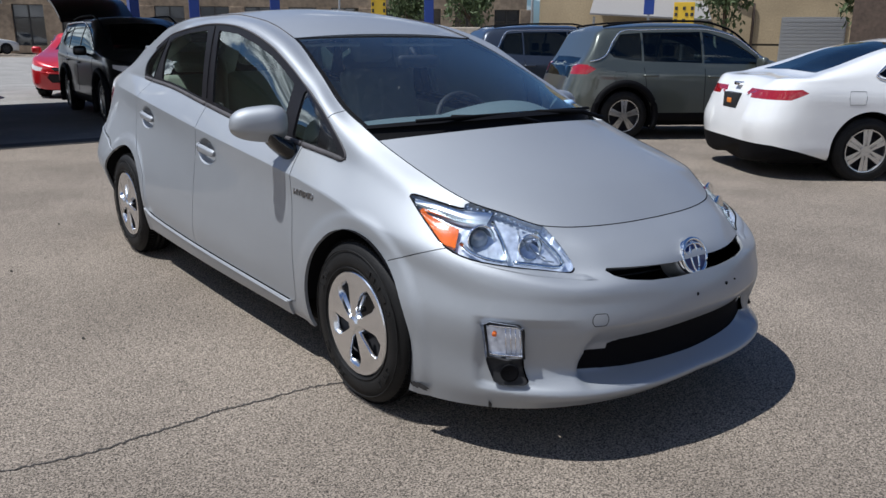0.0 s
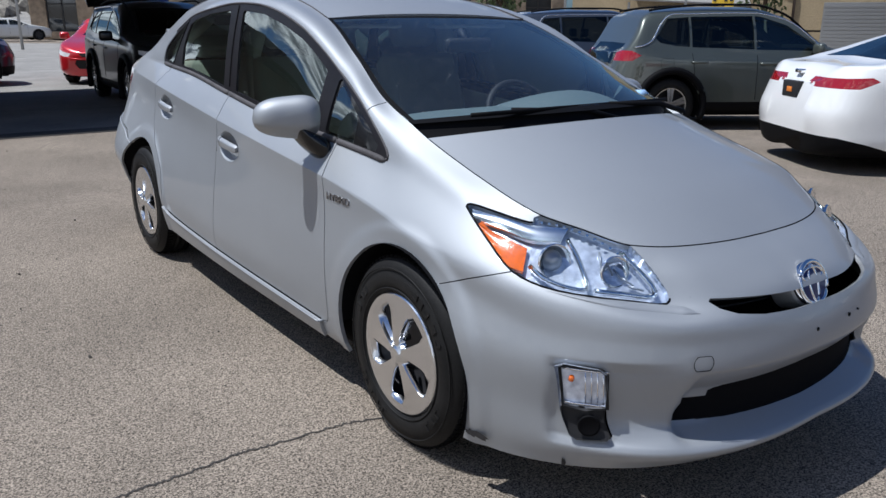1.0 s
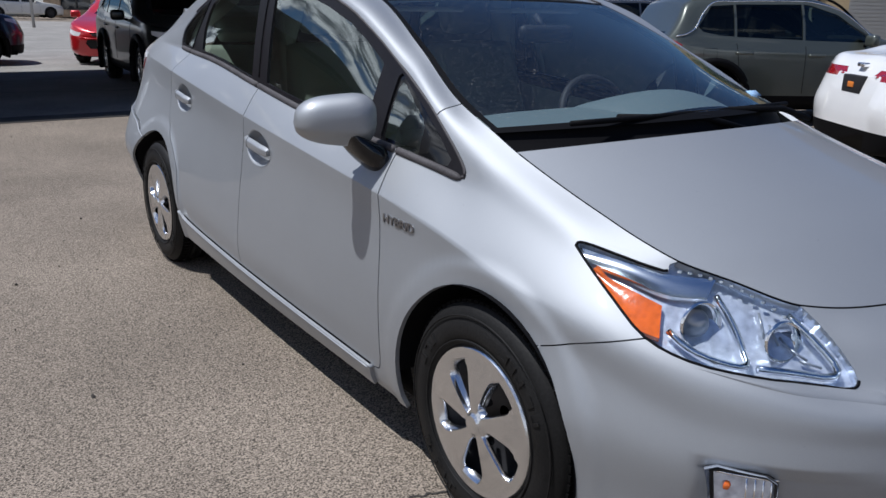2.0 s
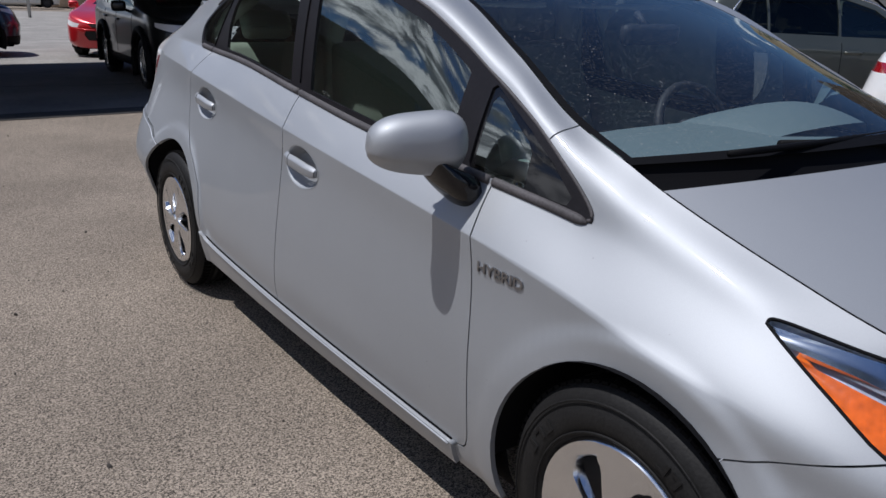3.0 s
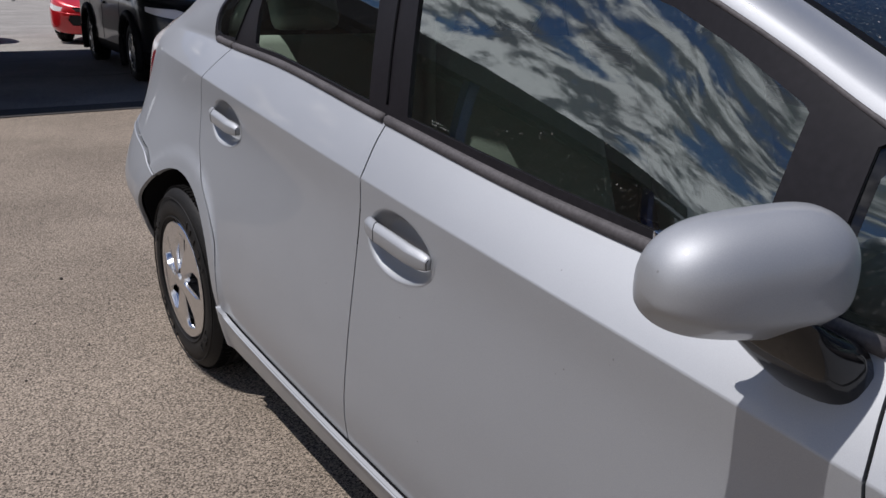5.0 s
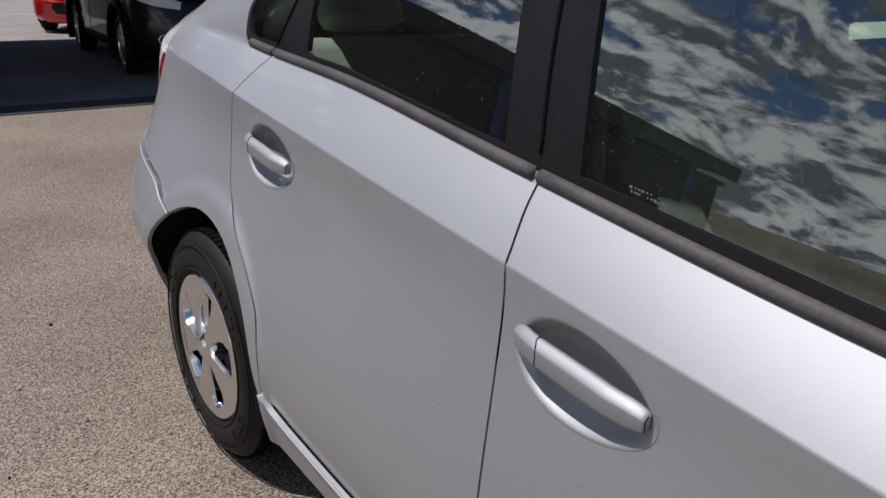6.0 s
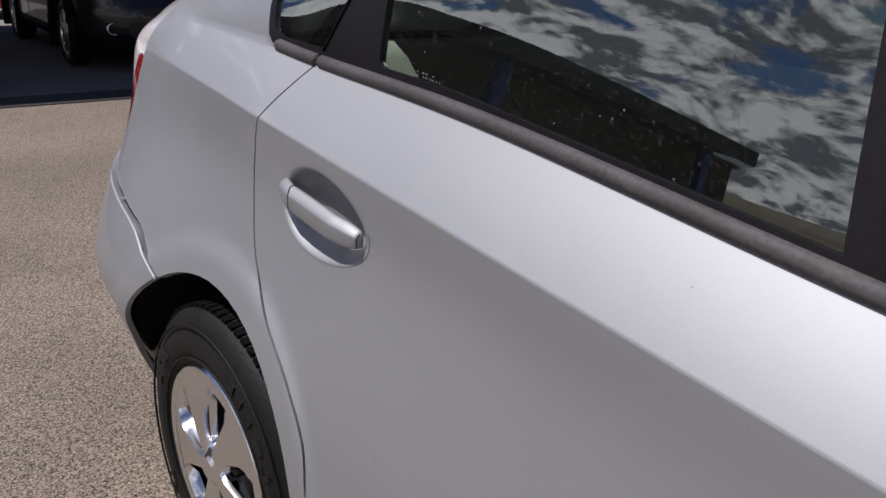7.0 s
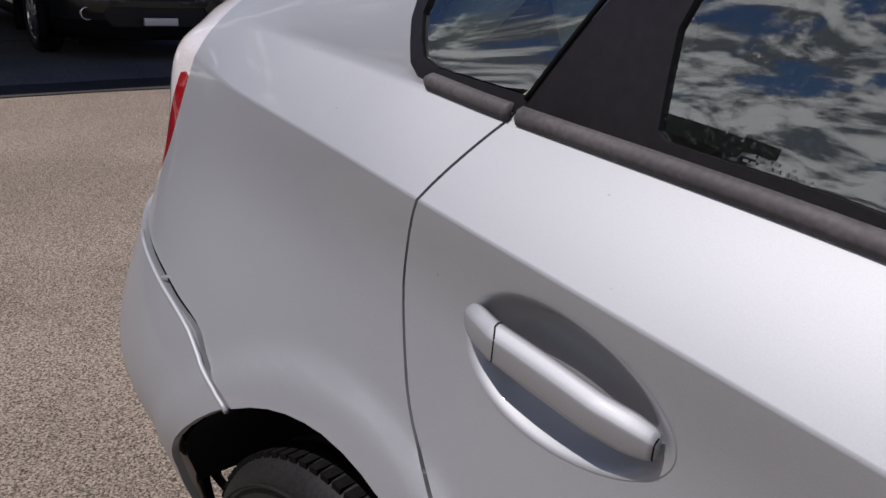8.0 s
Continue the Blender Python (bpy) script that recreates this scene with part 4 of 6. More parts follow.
        return Vector(p) + w * out
    for s in (1, -1):
        flip = (lambda b: mirrored(b)) if s < 0 else (lambda b: b)
        src = lens.copy()
        ob = part("headlight_lens", flip(src), M["lens"], car, "clear headlight lens")
        ob.visible_shadow = False
        inner = lens.copy()
        inner.normal_update()
        for v in inner.verts:
            v.co -= v.normal * 0.030
        rim_fold(inner, -0.028)
        lamp = part("headlight", flip(inner), M["bowl"], car, "headlight with amber signal and projector")

        def on_lamp(a, b, back):
            return skin_at(a, b, -back)

        def lens_patch(top, low, back, n=14, m=6):
            """A smooth patch behind the lens between an upper and a lower edge."""
            hi, lo = smooth_line(top, n), smooth_line(low, n)
            rows = []
            for i in range(n + 1):
                p, q = (np.array(k[int(round(i * (len(k) - 1) / n))]) for k in (hi, lo))
                rows.append([on_lamp(*(p + (q - p) * j / m), back + 0.004 * math.sin(math.pi * j / m)) for j in range(m + 1)])
            g = grid_mesh(rows)
            bmesh.ops.remove_doubles(g, verts=g.verts, dist=1e-5)
            bmesh.ops.recalc_face_normals(g, faces=g.faces)
            if sum((f.normal.dot(w) for f in g.faces)) < 0:
                bmesh.ops.reverse_faces(g, faces=g.faces)
            return rim_fold(g, 0.012)
        amb = lens_patch([(-.256, .084), (-.18, .050), (-.110, .020)], [(-.256, .080), (-.212, .026), (-.158, -.030), (-.116, -.044)], 0.014)
        part("amber_signal", flip(amb), M["amber"], lamp, "amber signal lens")
        band_top = lens_patch([(-.288, .130), (-.20, .108), (-.10, .086), (.0, .082)], [(-.268, .100), (-.18, .070), (-.100, .042), (-.02, .040)], 0.012)
        part("reflector_band", flip(band_top), M["reflector"], lamp, "bright chrome reflector band")
        for (a, b, r, nm) in ((-.040, -.010, .050, "projector"), (.120, -.030, .044, "high_beam")):
            c = on_lamp(a, b, 0.020)
            cup = spun([(0.012, r), (0.020, r * 0.97), (0.002, r * 0.80), (-0.016, r * 0.45), (-0.018, 0.001)], 32, "z")
            m = Matrix.Translation(c) @ (Vector((-0.25, -0.95, 0.1))).to_track_quat("Z", "Y").to_matrix().to_4x4()
            bmesh.ops.transform(cup, matrix=m, verts=cup.verts)
            part(nm, flip(cup), M["bright"], lamp)
            if nm == "projector":
                ball = spun([(0.022 - 0.030 * (1 - math.cos(t)), 0.001 + 0.030 * math.sin(t)) for t in np.linspace(0, 1.5, 8)], 24, "z")
                bmesh.ops.transform(ball, matrix=m, verts=ball.verts)
                part("projector_glass", flip(ball), M["bezel"], lamp)
        for i in range(11):
            x0 = -0.075 + 0.021 * i
            z0 = 0.093 - 0.00065 * (i * i) - 0.001 * i
            bead = boxed((-0.005, -0.004, -0.003), (0.005, 0.004, 0.003), 0.0015, Matrix.Translation(on_lamp(x0, z0, 0.010)) @ w.to_track_quat("Z", "Y").to_matrix().to_4x4())
            part("reflector_bead", flip(bead), M["bright"], lamp, smooth=False)
        for run, rad in (([(-.098, -.028), (-.06, -.058), (.0, -.078), (.052, -.082), (.050, -.055), (.028, .0), (-.002, .048)], 0.0075),
                         ([(.075, -.086), (.15, -.090), (.225, -.092), (.235, -.080), (.19, -.025), (.14, .020)], 0.0085)):
            pts = smooth_line([tuple(on_lamp(p, q, 0.012)) for p, q in run], 3)
            part("chrome_trim", flip(tube(pts, rad, 8)), M["bright"], lamp)
        for i in range(5):
            rib = tube([on_lamp(.085 + .02 * i, .02 - .022 * i, 0.022), on_lamp(.095 + .028 * i, -.03 - .012 * i, 0.022)], 0.003, 5)
            part("reflector_rib", flip(rib), M["bezel"], lamp)
        border = tube([on_lamp(a - ou, b - ov, 0.001) for a, b in head[33:] + head[:16]], 0.0034, 6)
        run = smooth_line([(-.06, -.088), (.06, -.107), (.16, -.117), (.25, -.121), (.31, -.124), (.352, -.128)], 5)
        led = bmesh.new()
        last = None
        for i, (a, b) in enumerate(run):
            f = i / (len(run) - 1)
            rise = min(1.0, f / 0.35) * (1 if f < 0.8 else (1 - f) / 0.2)
            hgt = 0.013 * rise
            row = [led.verts.new(skin_at(a, b + e * hgt, o * rise if o > 0 else o)) for e, o in ((1.0, -0.004), (0.8, 0.005), (0.1, 0.0075), (-0.5, 0.003), (-0.9, -0.004))]
            if last:
                for j in range(4):
                    led.faces.new([last[j], row[j], row[j + 1], last[j + 1]])
            last = row
        bmesh.ops.recalc_face_normals(led, faces=led.faces)
        part("lamp_ledge", flip(led), paint, car, "silver ledge under the headlight")
        part("lamp_seal", flip(border), M["black"], lamp)

        fl = fog_bm.copy()
        fl.normal_update()
        for v in fl.verts:
            v.co.y += 0.012
        rim_fold(fl, -0.014)
        slit(fl, [(-0.80, 0.356), (-0.70, 0.350), (-0.55, 0.362)], FRONT)
        hi_f = [f for f in fl.faces if f.calc_center_median().z > 0.354]
        upper_fog = carve(fl, hi_f)
        fogp = part("fog_lamp", flip(fl), M["dark"], car, "black fog lamp surround under a clear side lamp")
        sl = part("side_lamp", flip(upper_fog), M["bowl"], fogp, "clear ribbed side lamp")
        fy = lambda x: CF - FB * (1 - (abs(x) / HALF) ** FN) ** (1 / FN)
        for i in range(4):
            x = -0.692 + 0.0105 * i
            part("lamp_rib", flip(tube([(x, fy(x) + 0.010, 0.462), (x + 0.006, fy(x) + 0.009, 0.370)], 0.0022, 5)), M["bright"], sl)
        for z in (0.464, 0.368):
            part("lamp_rib", flip(tube([(x, fy(x) + 0.010, z - 0.03 * (x + 0.69)) for x in np.linspace(-0.728, -0.652, 6)], 0.0032, 5)), M["bright"], sl)
        bulb = spun([(0.0, 0.011), (-0.006, 0.009), (-0.009, 0.001)], 16, "y")
        bmesh.ops.translate(bulb, verts=bulb.verts, vec=(-0.712, fy(-0.712) + 0.014, 0.438))
        part("bulb", flip(bulb), M["amber"], sl, "small amber bulb")
        loop = [(-.734, .466), (-.724, .474), (-.668, .469), (-.657, .458), (-.651, .362), (-.690, .352), (-.726, .360)]
        part("lamp_frame", flip(tube([(x, fy(x) + 0.006, z) for x, z in loop], 0.0045, 6, True)), M["dark"], sl)
        plug = spun([(-0.004, 0.030), (-0.010, 0.029), (-0.008, 0.024), (-0.008, 0.001)], 28, "y")
        bmesh.ops.transform(plug, matrix=Matrix.Translation((-0.680, -0.668, 0.310)) @ Matrix.Rotation(radians(-42), 4, "Z"), verts=plug.verts)
        part("fog_cap", flip(plug), M["black"], fogp)
        tl = tail_bm.copy()
        drop = [(3.370, .995), (3.400, 1.006), (3.425, 1.0), (3.440, .95), (3.446, .88), (3.442, .825), (3.420, .825), (3.400, .87), (3.380, .95)]
        slit(tl, drop, SIDE, True)
        red_bm = carve(tl, faces_in(tl, drop, SIDE))
        tp = part("tail_lamp", flip(rim_fold(tl, 0.02)), M["white_lens"], car, "clear tail lamp with a red strip")
        part("red_strip", flip(rim_fold(red_bm, 0.02)), M["red_lens"], tp)
    for b in (lens, fog_bm, tail_bm):
        b.free()

    # grilles and badge
    ug = bmesh.new()
    box(ug, (-0.37, -0.735, 0.55), (0.37, -0.705, 0.65))
    part("upper_grille", ug, M["gap"], car)
    for i in range(3):
        z = 0.572 + 0.022 * i
        t = tube([(x, -0.775 + 0.3 * x * x, z + 0.10 * x * x) for x in np.linspace(-0.34, 0.34, 15)], 0.003, 6)
        part("grille_bar", t, M["dark"], car)
    lg = bmesh.new()
    box(lg, (-0.52, -0.72, 0.25), (0.52, -0.70, 0.43))
    part("lower_grille", lg, M["gap"], car)
    for i in range(5):
        z = 0.300 + 0.022 * i
        t = tube([(x, -0.80 + 0.4 * x * x, z) for x in np.linspace(-0.47, 0.47, 17)], 0.0035, 6)
        part("grille_bar", t, M["dark"], car)
    at = Matrix.Translation((-0.012, -0.852, 0.626)) @ Matrix.Rotation(radians(-20), 4, "X")
    housing = spun([(0.075, 0.069), (0.030, 0.069), (0.016, 0.067), (0.008, 0.064), (0.006, 0.050)], 40, "y")
    for v in housing.verts:
        v.co.x *= 1.10
    bmesh.ops.transform(housing, matrix=at, verts=housing.verts)
    part("badge_housing", housing, paint, made["front_bumper"], "silver housing round the badge")
    disc = spun([(0.010, 0.060), (-0.008, 0.060), (-0.010, 0.045), (-0.012, 0.001)], 40, "y")
    for v in disc.verts:
        v.co.x *= 1.12
    bmesh.ops.transform(disc, matrix=at, verts=disc.verts)
    badge = part("badge", disc, M["bright"], car, "oval chrome and blue badge")
    field = spun([(-0.0105, 0.059), (-0.0145, 0.056), (-0.0160, 0.001)], 40, "y")
    for v in field.verts:
        v.co.x *= 1.10
    bmesh.ops.transform(field, matrix=at, verts=field.verts)
    part("badge_field", field, M["blue"], badge)
    for rx, rz, cz, rr in ((0.066, 0.0605, 0, 0.0065), (0.020, 0.052, -0.002, 0.0046), (0.050, 0.020, 0.024, 0.0046)):
        t = tube([(rx * math.cos(a), -0.014, cz + rz * math.sin(a)) for a in np.linspace(0, 2 * math.pi, 33)[:-1]], rr, 8, True)
        bmesh.ops.transform(t, matrix=at, verts=t.verts)
        part("badge_ring", t, M["bright"], badge)
    made.update(panes)
    return car, made


car, panels = build_car()


def wheel_cover(bm):
    """Five broad flat spokes run out into a wide band; each opening has a scooped flank on one side and a chamfer at its outer end."""
    R, r0, r1 = 0.197, 0.046, 0.153
    radii = [0.0, 0.012, 0.022, 0.026, 0.030, 0.038, 0.042, r0, 0.056, 0.070, 0.085, 0.100, 0.115, 0.130, 0.144, r1, 0.158, 0.165, 0.172, 0.182, 0.190, 0.195, 0.199]

    def half(r):
        """Half the opening's width across, and the width of its scoop and of its far chamfer."""
        t = max(0.0, min(1.0, (r - r0) / (r1 - r0)))
        return 0.008 + 0.032 * t ** 0.75 * (1 - 0.30 * max(0.0, (t - 0.8) / 0.2) ** 2), 0.006 + 0.011 * math.sin(math.pi * min(1, t * 0.75 + 0.15)), 0.003

    rows = []
    for r in radii:
        h, scoop, cham = half(r)
        fade = max(0.0, min(1.0, (r - 0.036) / 0.012)) * max(0.0, min(1.0, (0.162 - r) / 0.010))
        row = []
        for k in range(5):
            mid = 2 * math.pi * (k + 0.5) / 5 + 0.9 * max(0.0, r - 0.05)
            lim = math.pi / 5
            rr = max(r, 0.030)
            cuts = [-lim, -lim * 0.8, -lim * 0.6]
            inner = [(-(h + scoop), 0.0), (-(h + scoop * 0.55), 0.012), (-h, 0.024), (-h * 0.4, 0.024), (h * 0.4, 0.024), (h, 0.010), (h + cham, 0.0)]
            pts = [(c, 0.0) for c in cuts] + [(max(-lim * 0.57, min(lim * 0.57, o / rr)), d) for o, d in inner] + [(lim * 0.62, 0.0), (lim * 0.8, 0.0)]
            for ang, d in pts:
                a = mid + ang
                out = 0.022 - 0.011 * (r / R) ** 2
                if r < 0.0225:
                    out += 0.007
                elif r < 0.0265:
                    out += 0.003
                if r > 0.189:
                    out += 0.003 - 0.012 * max(0.0, (r - 0.190) / 0.009)
                row.append((-(out - d * fade), r * math.cos(a), r * math.sin(a)))
        rows.append(row)
    vs = [[bm.verts.new(p) for p in r] for r in rows]
    n = len(vs[0])
    for i in range(len(vs) - 1):
        for k in range(n):
            if r0 <= radii[i] and radii[i + 1] <= r1 and k % 12 in (5, 6, 7):
                continue
            bm.faces.new([vs[i][k], vs[i + 1][k], vs[i + 1][(k + 1) % n], vs[i][(k + 1) % n]])
    bmesh.ops.remove_doubles(bm, verts=bm.verts, dist=1e-5)
    bmesh.ops.recalc_face_normals(bm, faces=bm.faces)
    if sum(f.normal.x for f in bm.faces) > 0:
        bmesh.ops.reverse_faces(bm, faces=bm.faces)


def build_wheel(name, parent, radius=0.314, width=0.195, rim=0.2, cover=True, mat_rim="darkrim"):
    """A wheel at the origin that faces -x."""
    h = width / 2
    k = radius - rim
    prof = [(-h + 0.02, rim), (-h + 0.002, rim + 0.008), (-h - 0.004, rim + 0.30 * k), (-h - 0.002, rim + 0.55 * k), (-h + 0.004, rim + 0.62 * k), (-h + 0.006, rim + 0.75 * k),
            (-h + 0.018, radius - 0.012), (-h + 0.032, radius - 0.003), (-h + 0.05, radius), (-0.02, radius), (-0.019, radius - 0.006), (-0.012, radius - 0.006), (-0.011, radius),
            (0.011, radius), (0.012, radius - 0.006), (0.019, radius - 0.006), (0.02, radius), (h - 0.04, radius - 0.002), (h - 0.01, radius - 0.02), (h, rim + 0.4 * k), (h - 0.01, rim)]
    wheel = spun(prof, 72)
    w = part(name, wheel, M["tyre"], parent, "black road tyre on its wheel")
    drum = spun([(-h + 0.035, rim), (-h + 0.05, rim - 0.02), (0.0, rim - 0.03), (0.0, 0.02)], 48)
    part("rim", drum, M[mat_rim], w)
    if cover:
        marks = bmesh.new()
        for a0, n in ((25, 5), (118, 3), (200, 5), (292, 3)):
            for i in range(n):
                m = Matrix.Rotation(radians(a0 + (8.4 + 1.3 * math.sin(5 * i + a0)) * i), 4, "X")
                box(marks, (-h - 0.0062, -0.013, rim + 0.30 * k), (-h + 0.004, -0.005, rim + 0.30 * k + 0.026), 0, m)
                box(marks, (-h - 0.0062, -0.005, rim + 0.30 * k + (0.020 if i % 2 else 0.0)), (-h + 0.004, 0.012, rim + 0.30 * k + (0.026 if i % 2 else 0.006)), 0, m)
        tagged(part("raised_print", marks, M["tyre"], w, smooth=False), kind="stuff")
        for rr, th in ((rim + 0.13 * k, 0.0030), (rim + 0.70 * k, 0.0026)):
            part("sidewall_ring", tube([(-h - 0.001, rr * math.cos(a), rr * math.sin(a)) for a in np.linspace(0, 2 * math.pi, 61)[:-1]], th, 6, True), M["tyre"], w)
    return w


def tread_blocks(w, radius, width):
    bm = bmesh.new()
    for k in range(80):
        a = 2 * math.pi * k / 80
        m = Matrix.Rotation(a, 4, "X")
        for s in (-1, 1):
            x0, x1 = s * (width / 2 - 0.060), s * (width / 2 - 0.026)
            box(bm, (min(x0, x1), -0.0085, radius - 0.016), (max(x0, x1), 0.0085, radius + 0.0005), 0, m)
    tagged(part("tread", bm, M["tread"], w, smooth=False), kind="stuff")


for cy in (0.0, 2.70):
    for s in (-1, 1):
        w = build_wheel("wheel", car)
        tread_blocks(w, 0.315, 0.195)
        cb = bmesh.new()
        wheel_cover(cb)
        bmesh.ops.scale(cb, vec=(1, 1.035, 1.035), verts=cb.verts)
        bmesh.ops.rotate(cb, verts=cb.verts, cent=(0, 0, 0), matrix=Matrix.Rotation(radians(18 if cy < 1 else -12), 3, "X"))
        bmesh.ops.translate(cb, verts=cb.verts, vec=(-0.082, 0, 0))
        c = part("wheel_cover", cb, M["chrome"], w, "polished five spoke wheel cover")
        sol = c.modifiers.new("solid", "SOLIDIFY")
        sol.thickness, sol.offset = 0.006, -1
        edge = c.modifiers.new("edge", "BEVEL")
        edge.width, edge.segments, edge.angle_limit = 0.0012, 2, radians(28)
        for k in range(5):
            a = 2 * math.pi * k / 5 + 0.5
            nut = spun([(-0.085, 0.008), (-0.076, 0.011), (-0.06, 0.011)], 8)
            bmesh.ops.translate(nut, verts=nut.verts, vec=(0, 0.055 * math.cos(a), 0.055 * math.sin(a)))
            part("wheel_nut", nut, M["darkrim"], w)
        w.matrix_basis = Matrix.Translation((s * 0.748, cy, 0.314)) @ (Matrix.Rotation(math.pi, 4, "Z") if s > 0 else Matrix())


def build_handle(bowl, cz, tilt, door, stand):
    """Pull handle bridging its pressed bowl, with a separate end cap."""
    cy = bowl[0]
    bm = bmesh.new()
    depth = lambda r: 0.030 * (lambda k: k * k * (3 - 2 * k))(max(0.0, min(1.0, (1.0 - r) / 0.40)))
    rings = []
    for r in (1.02, 1.0, 0.985, 0.96, 0.93, 0.90, 0.86, 0.82, 0.78, 0.74, 0.70, 0.65, 0.60, 0.45, 0.2):
        rings.append([bm.verts.new((side_skin(y, z) - 0.0008 + depth(r), y, z)) for y, z in bowl_rim(bowl, r)])
    for a, b in zip(rings, rings[1:]):
        for k in range(len(a)):
            bm.faces.new([a[k - 1], a[k], b[k], b[k - 1]])
    bm.faces.new(rings[-1])
    bmesh.ops.recalc_face_normals(bm, faces=bm.faces)
    if rings[-1][0].link_faces[0].normal.x > 0:
        bmesh.ops.reverse_faces(bm, faces=bm.faces)
    part("handle_bowl", bm, M["paint"], door, "round silver bowl behind the handle")

    # cross-section of the pull: (outwards, upwards), with a crisp upper edge
    form = ((-1, -0.95), (0.40, -1.0), (0.78, -0.92), (0.94, -0.70), (1.0, 0.22), (0.99, 0.36), (0.93, 0.44), (0.50, 0.66), (0.0, 0.86), (-0.5, 1.0), (-1, 0.95), (-1.15, 0))
    n = 44
    bm = bmesh.new()
    rings = []
    for i in range(n + 1):
        t = i / n
        y = cy + 0.128 - 0.246 * t
        z = cz + 0.003 + (y - cy) * math.tan(radians(tilt))
        tip = math.sqrt(max(0.0, 1 - (1 - min(1.0, (t + 0.004) / 0.13)) ** 2))
        nose = 0.66 + 0.34 * math.sqrt(min(1.0, (1 - t) / 0.10))
        hgt = (0.0045 + 0.0125 * tip + 0.0025 * math.sin(math.pi * t)) * nose
        out = 0.002 + stand * min(1.0, 0.06 + t / 0.24, 0.25 + 0.75 * (1 - t) / 0.24) ** 0.75
        x = side_skin(y, z) - out
        rings.append([bm.verts.new((x - 0.009 * nose * (0.35 + 0.65 * tip) * o, y, z + hgt * u)) for o, u in form])
    m = len(form)
    for i in range(n):
        for k in range(m):
            bm.faces.new([rings[i][k], rings[i + 1][k], rings[i + 1][(k + 1) % m], rings[i][(k + 1) % m]])
    front = [v.co.copy() for v in rings[-1]]
    joint = [v.co + Vector((0, -0.008 * max(0.0, form[k][0]), 0)) for k, v in enumerate(rings[10])]
    bm.faces.new(rings[0])
    bm.faces.new(rings[-1][::-1])
    bmesh.ops.recalc_face_normals(bm, faces=bm.faces)
    h = part("door_handle", bm, M["paint"], door, "silver pull handle over a round bowl")
    ctr = sum((v for v in joint), Vector()) / len(joint)
    part("cap_joint", tube([ctr + (v - ctr) * 1.012 for v in joint], 0.0011, 5, True), M["gap"], h)
    # thin dark joint along the upper corner of the blunt front end
    part("front_joint", tube([v + Vector((0, -0.0004, 0)) for v in front[2:9]], 0.0008, 5), M["gap"], h)


build_handle(BOWLS[0], .797, 4, panels["front_door"], 0.013)
build_handle(BOWLS[1], .876, 5, panels["rear_door"], 0.017)


def build_mirror():
    """Body-coloured mirror shell on a black foot."""
    at = Matrix.Translation((-0.886, 0.645, 1.001)) @ Matrix.Rotation(radians(-22), 4, "Z")
    rows = []
    for i in range(49):
        t = -1 + 2 * i / 48
        n = 3.4 if t < 0 else 4.2
        a = (1 - abs(t) ** n) ** (1 / 2.5) if abs(t) < 1 else 0.0
        out = max(0.0, -t * 0.5 + 0.5)
        ring = []
        for k in range(57):
            b = 2 * math.pi * k / 56
            c, s = math.cos(b), math.sin(b)
            y = -abs(c) ** 0.9 * a * 0.068 if c > 0 else abs(c) ** 0.7 * a * 0.040
            if s < -0.30 and c > 0:
                y *= 1 - 0.62 * (-s - 0.30) / 0.70
            z = math.copysign(abs(s) ** 0.80, s) * a * (0.076 - 0.010 * out ** 2 if s > 0 else 0.085 - 0.036 * out ** 1.6) + 0.006 * t
            ring.append(at @ Vector((0.120 * t, y, z)))
        rows.append(ring)
    bm = grid_mesh(rows)
    bmesh.ops.remove_doubles(bm, verts=bm.verts, dist=1e-5)
    bmesh.ops.recalc_face_normals(bm, faces=bm.faces)
    foot = bmesh.new()
    rows = []
    for i in range(11):
        t = i / 10
        c = Vector((-0.868 + 0.098 * t, 0.640 - 0.052 * t, 0.970 - 0.092 * t))
        sy, sz = 0.058 - 0.010 * t ** 2, 0.024 + 0.026 * t
        rows.append([foot.verts.new(c + Vector((-0.014 * math.sin(math.pi * t), sy * math.copysign(abs(math.cos(a)) ** 0.7, math.cos(a)), sz * math.copysign(abs(math.sin(a)) ** 0.7, math.sin(a))))) for a in np.linspace(0, 2 * math.pi, 25)[:-1]])
    for i in range(10):
        for k in range(24):
            foot.faces.new([rows[i][k], rows[i + 1][k], rows[i + 1][(k + 1) % 24], rows[i][(k + 1) % 24]])
    foot.faces.new(rows[0])
    foot.faces.new(rows[-1])
    bmesh.ops.recalc_face_normals(foot, faces=foot.faces)
    gl = bmesh.new()
    box(gl, (-0.088, 0.020, -0.040), (0.088, 0.0365, 0.044), 0.001, at)
    for s in (1, -1):
        f = (lambda b: b.copy()) if s > 0 else mirrored
        m = part("door_mirror", f(bm), M["paint"], car, "silver door mirror shell on a black foot")
        part("mirror_foot", f(foot), M["gloss"], m, "glossy black mirror foot")
        part("mirror_glass", f(gl), M["bright"], m)
    for b in (bm, foot, gl):
        b.free()


build_mirror()


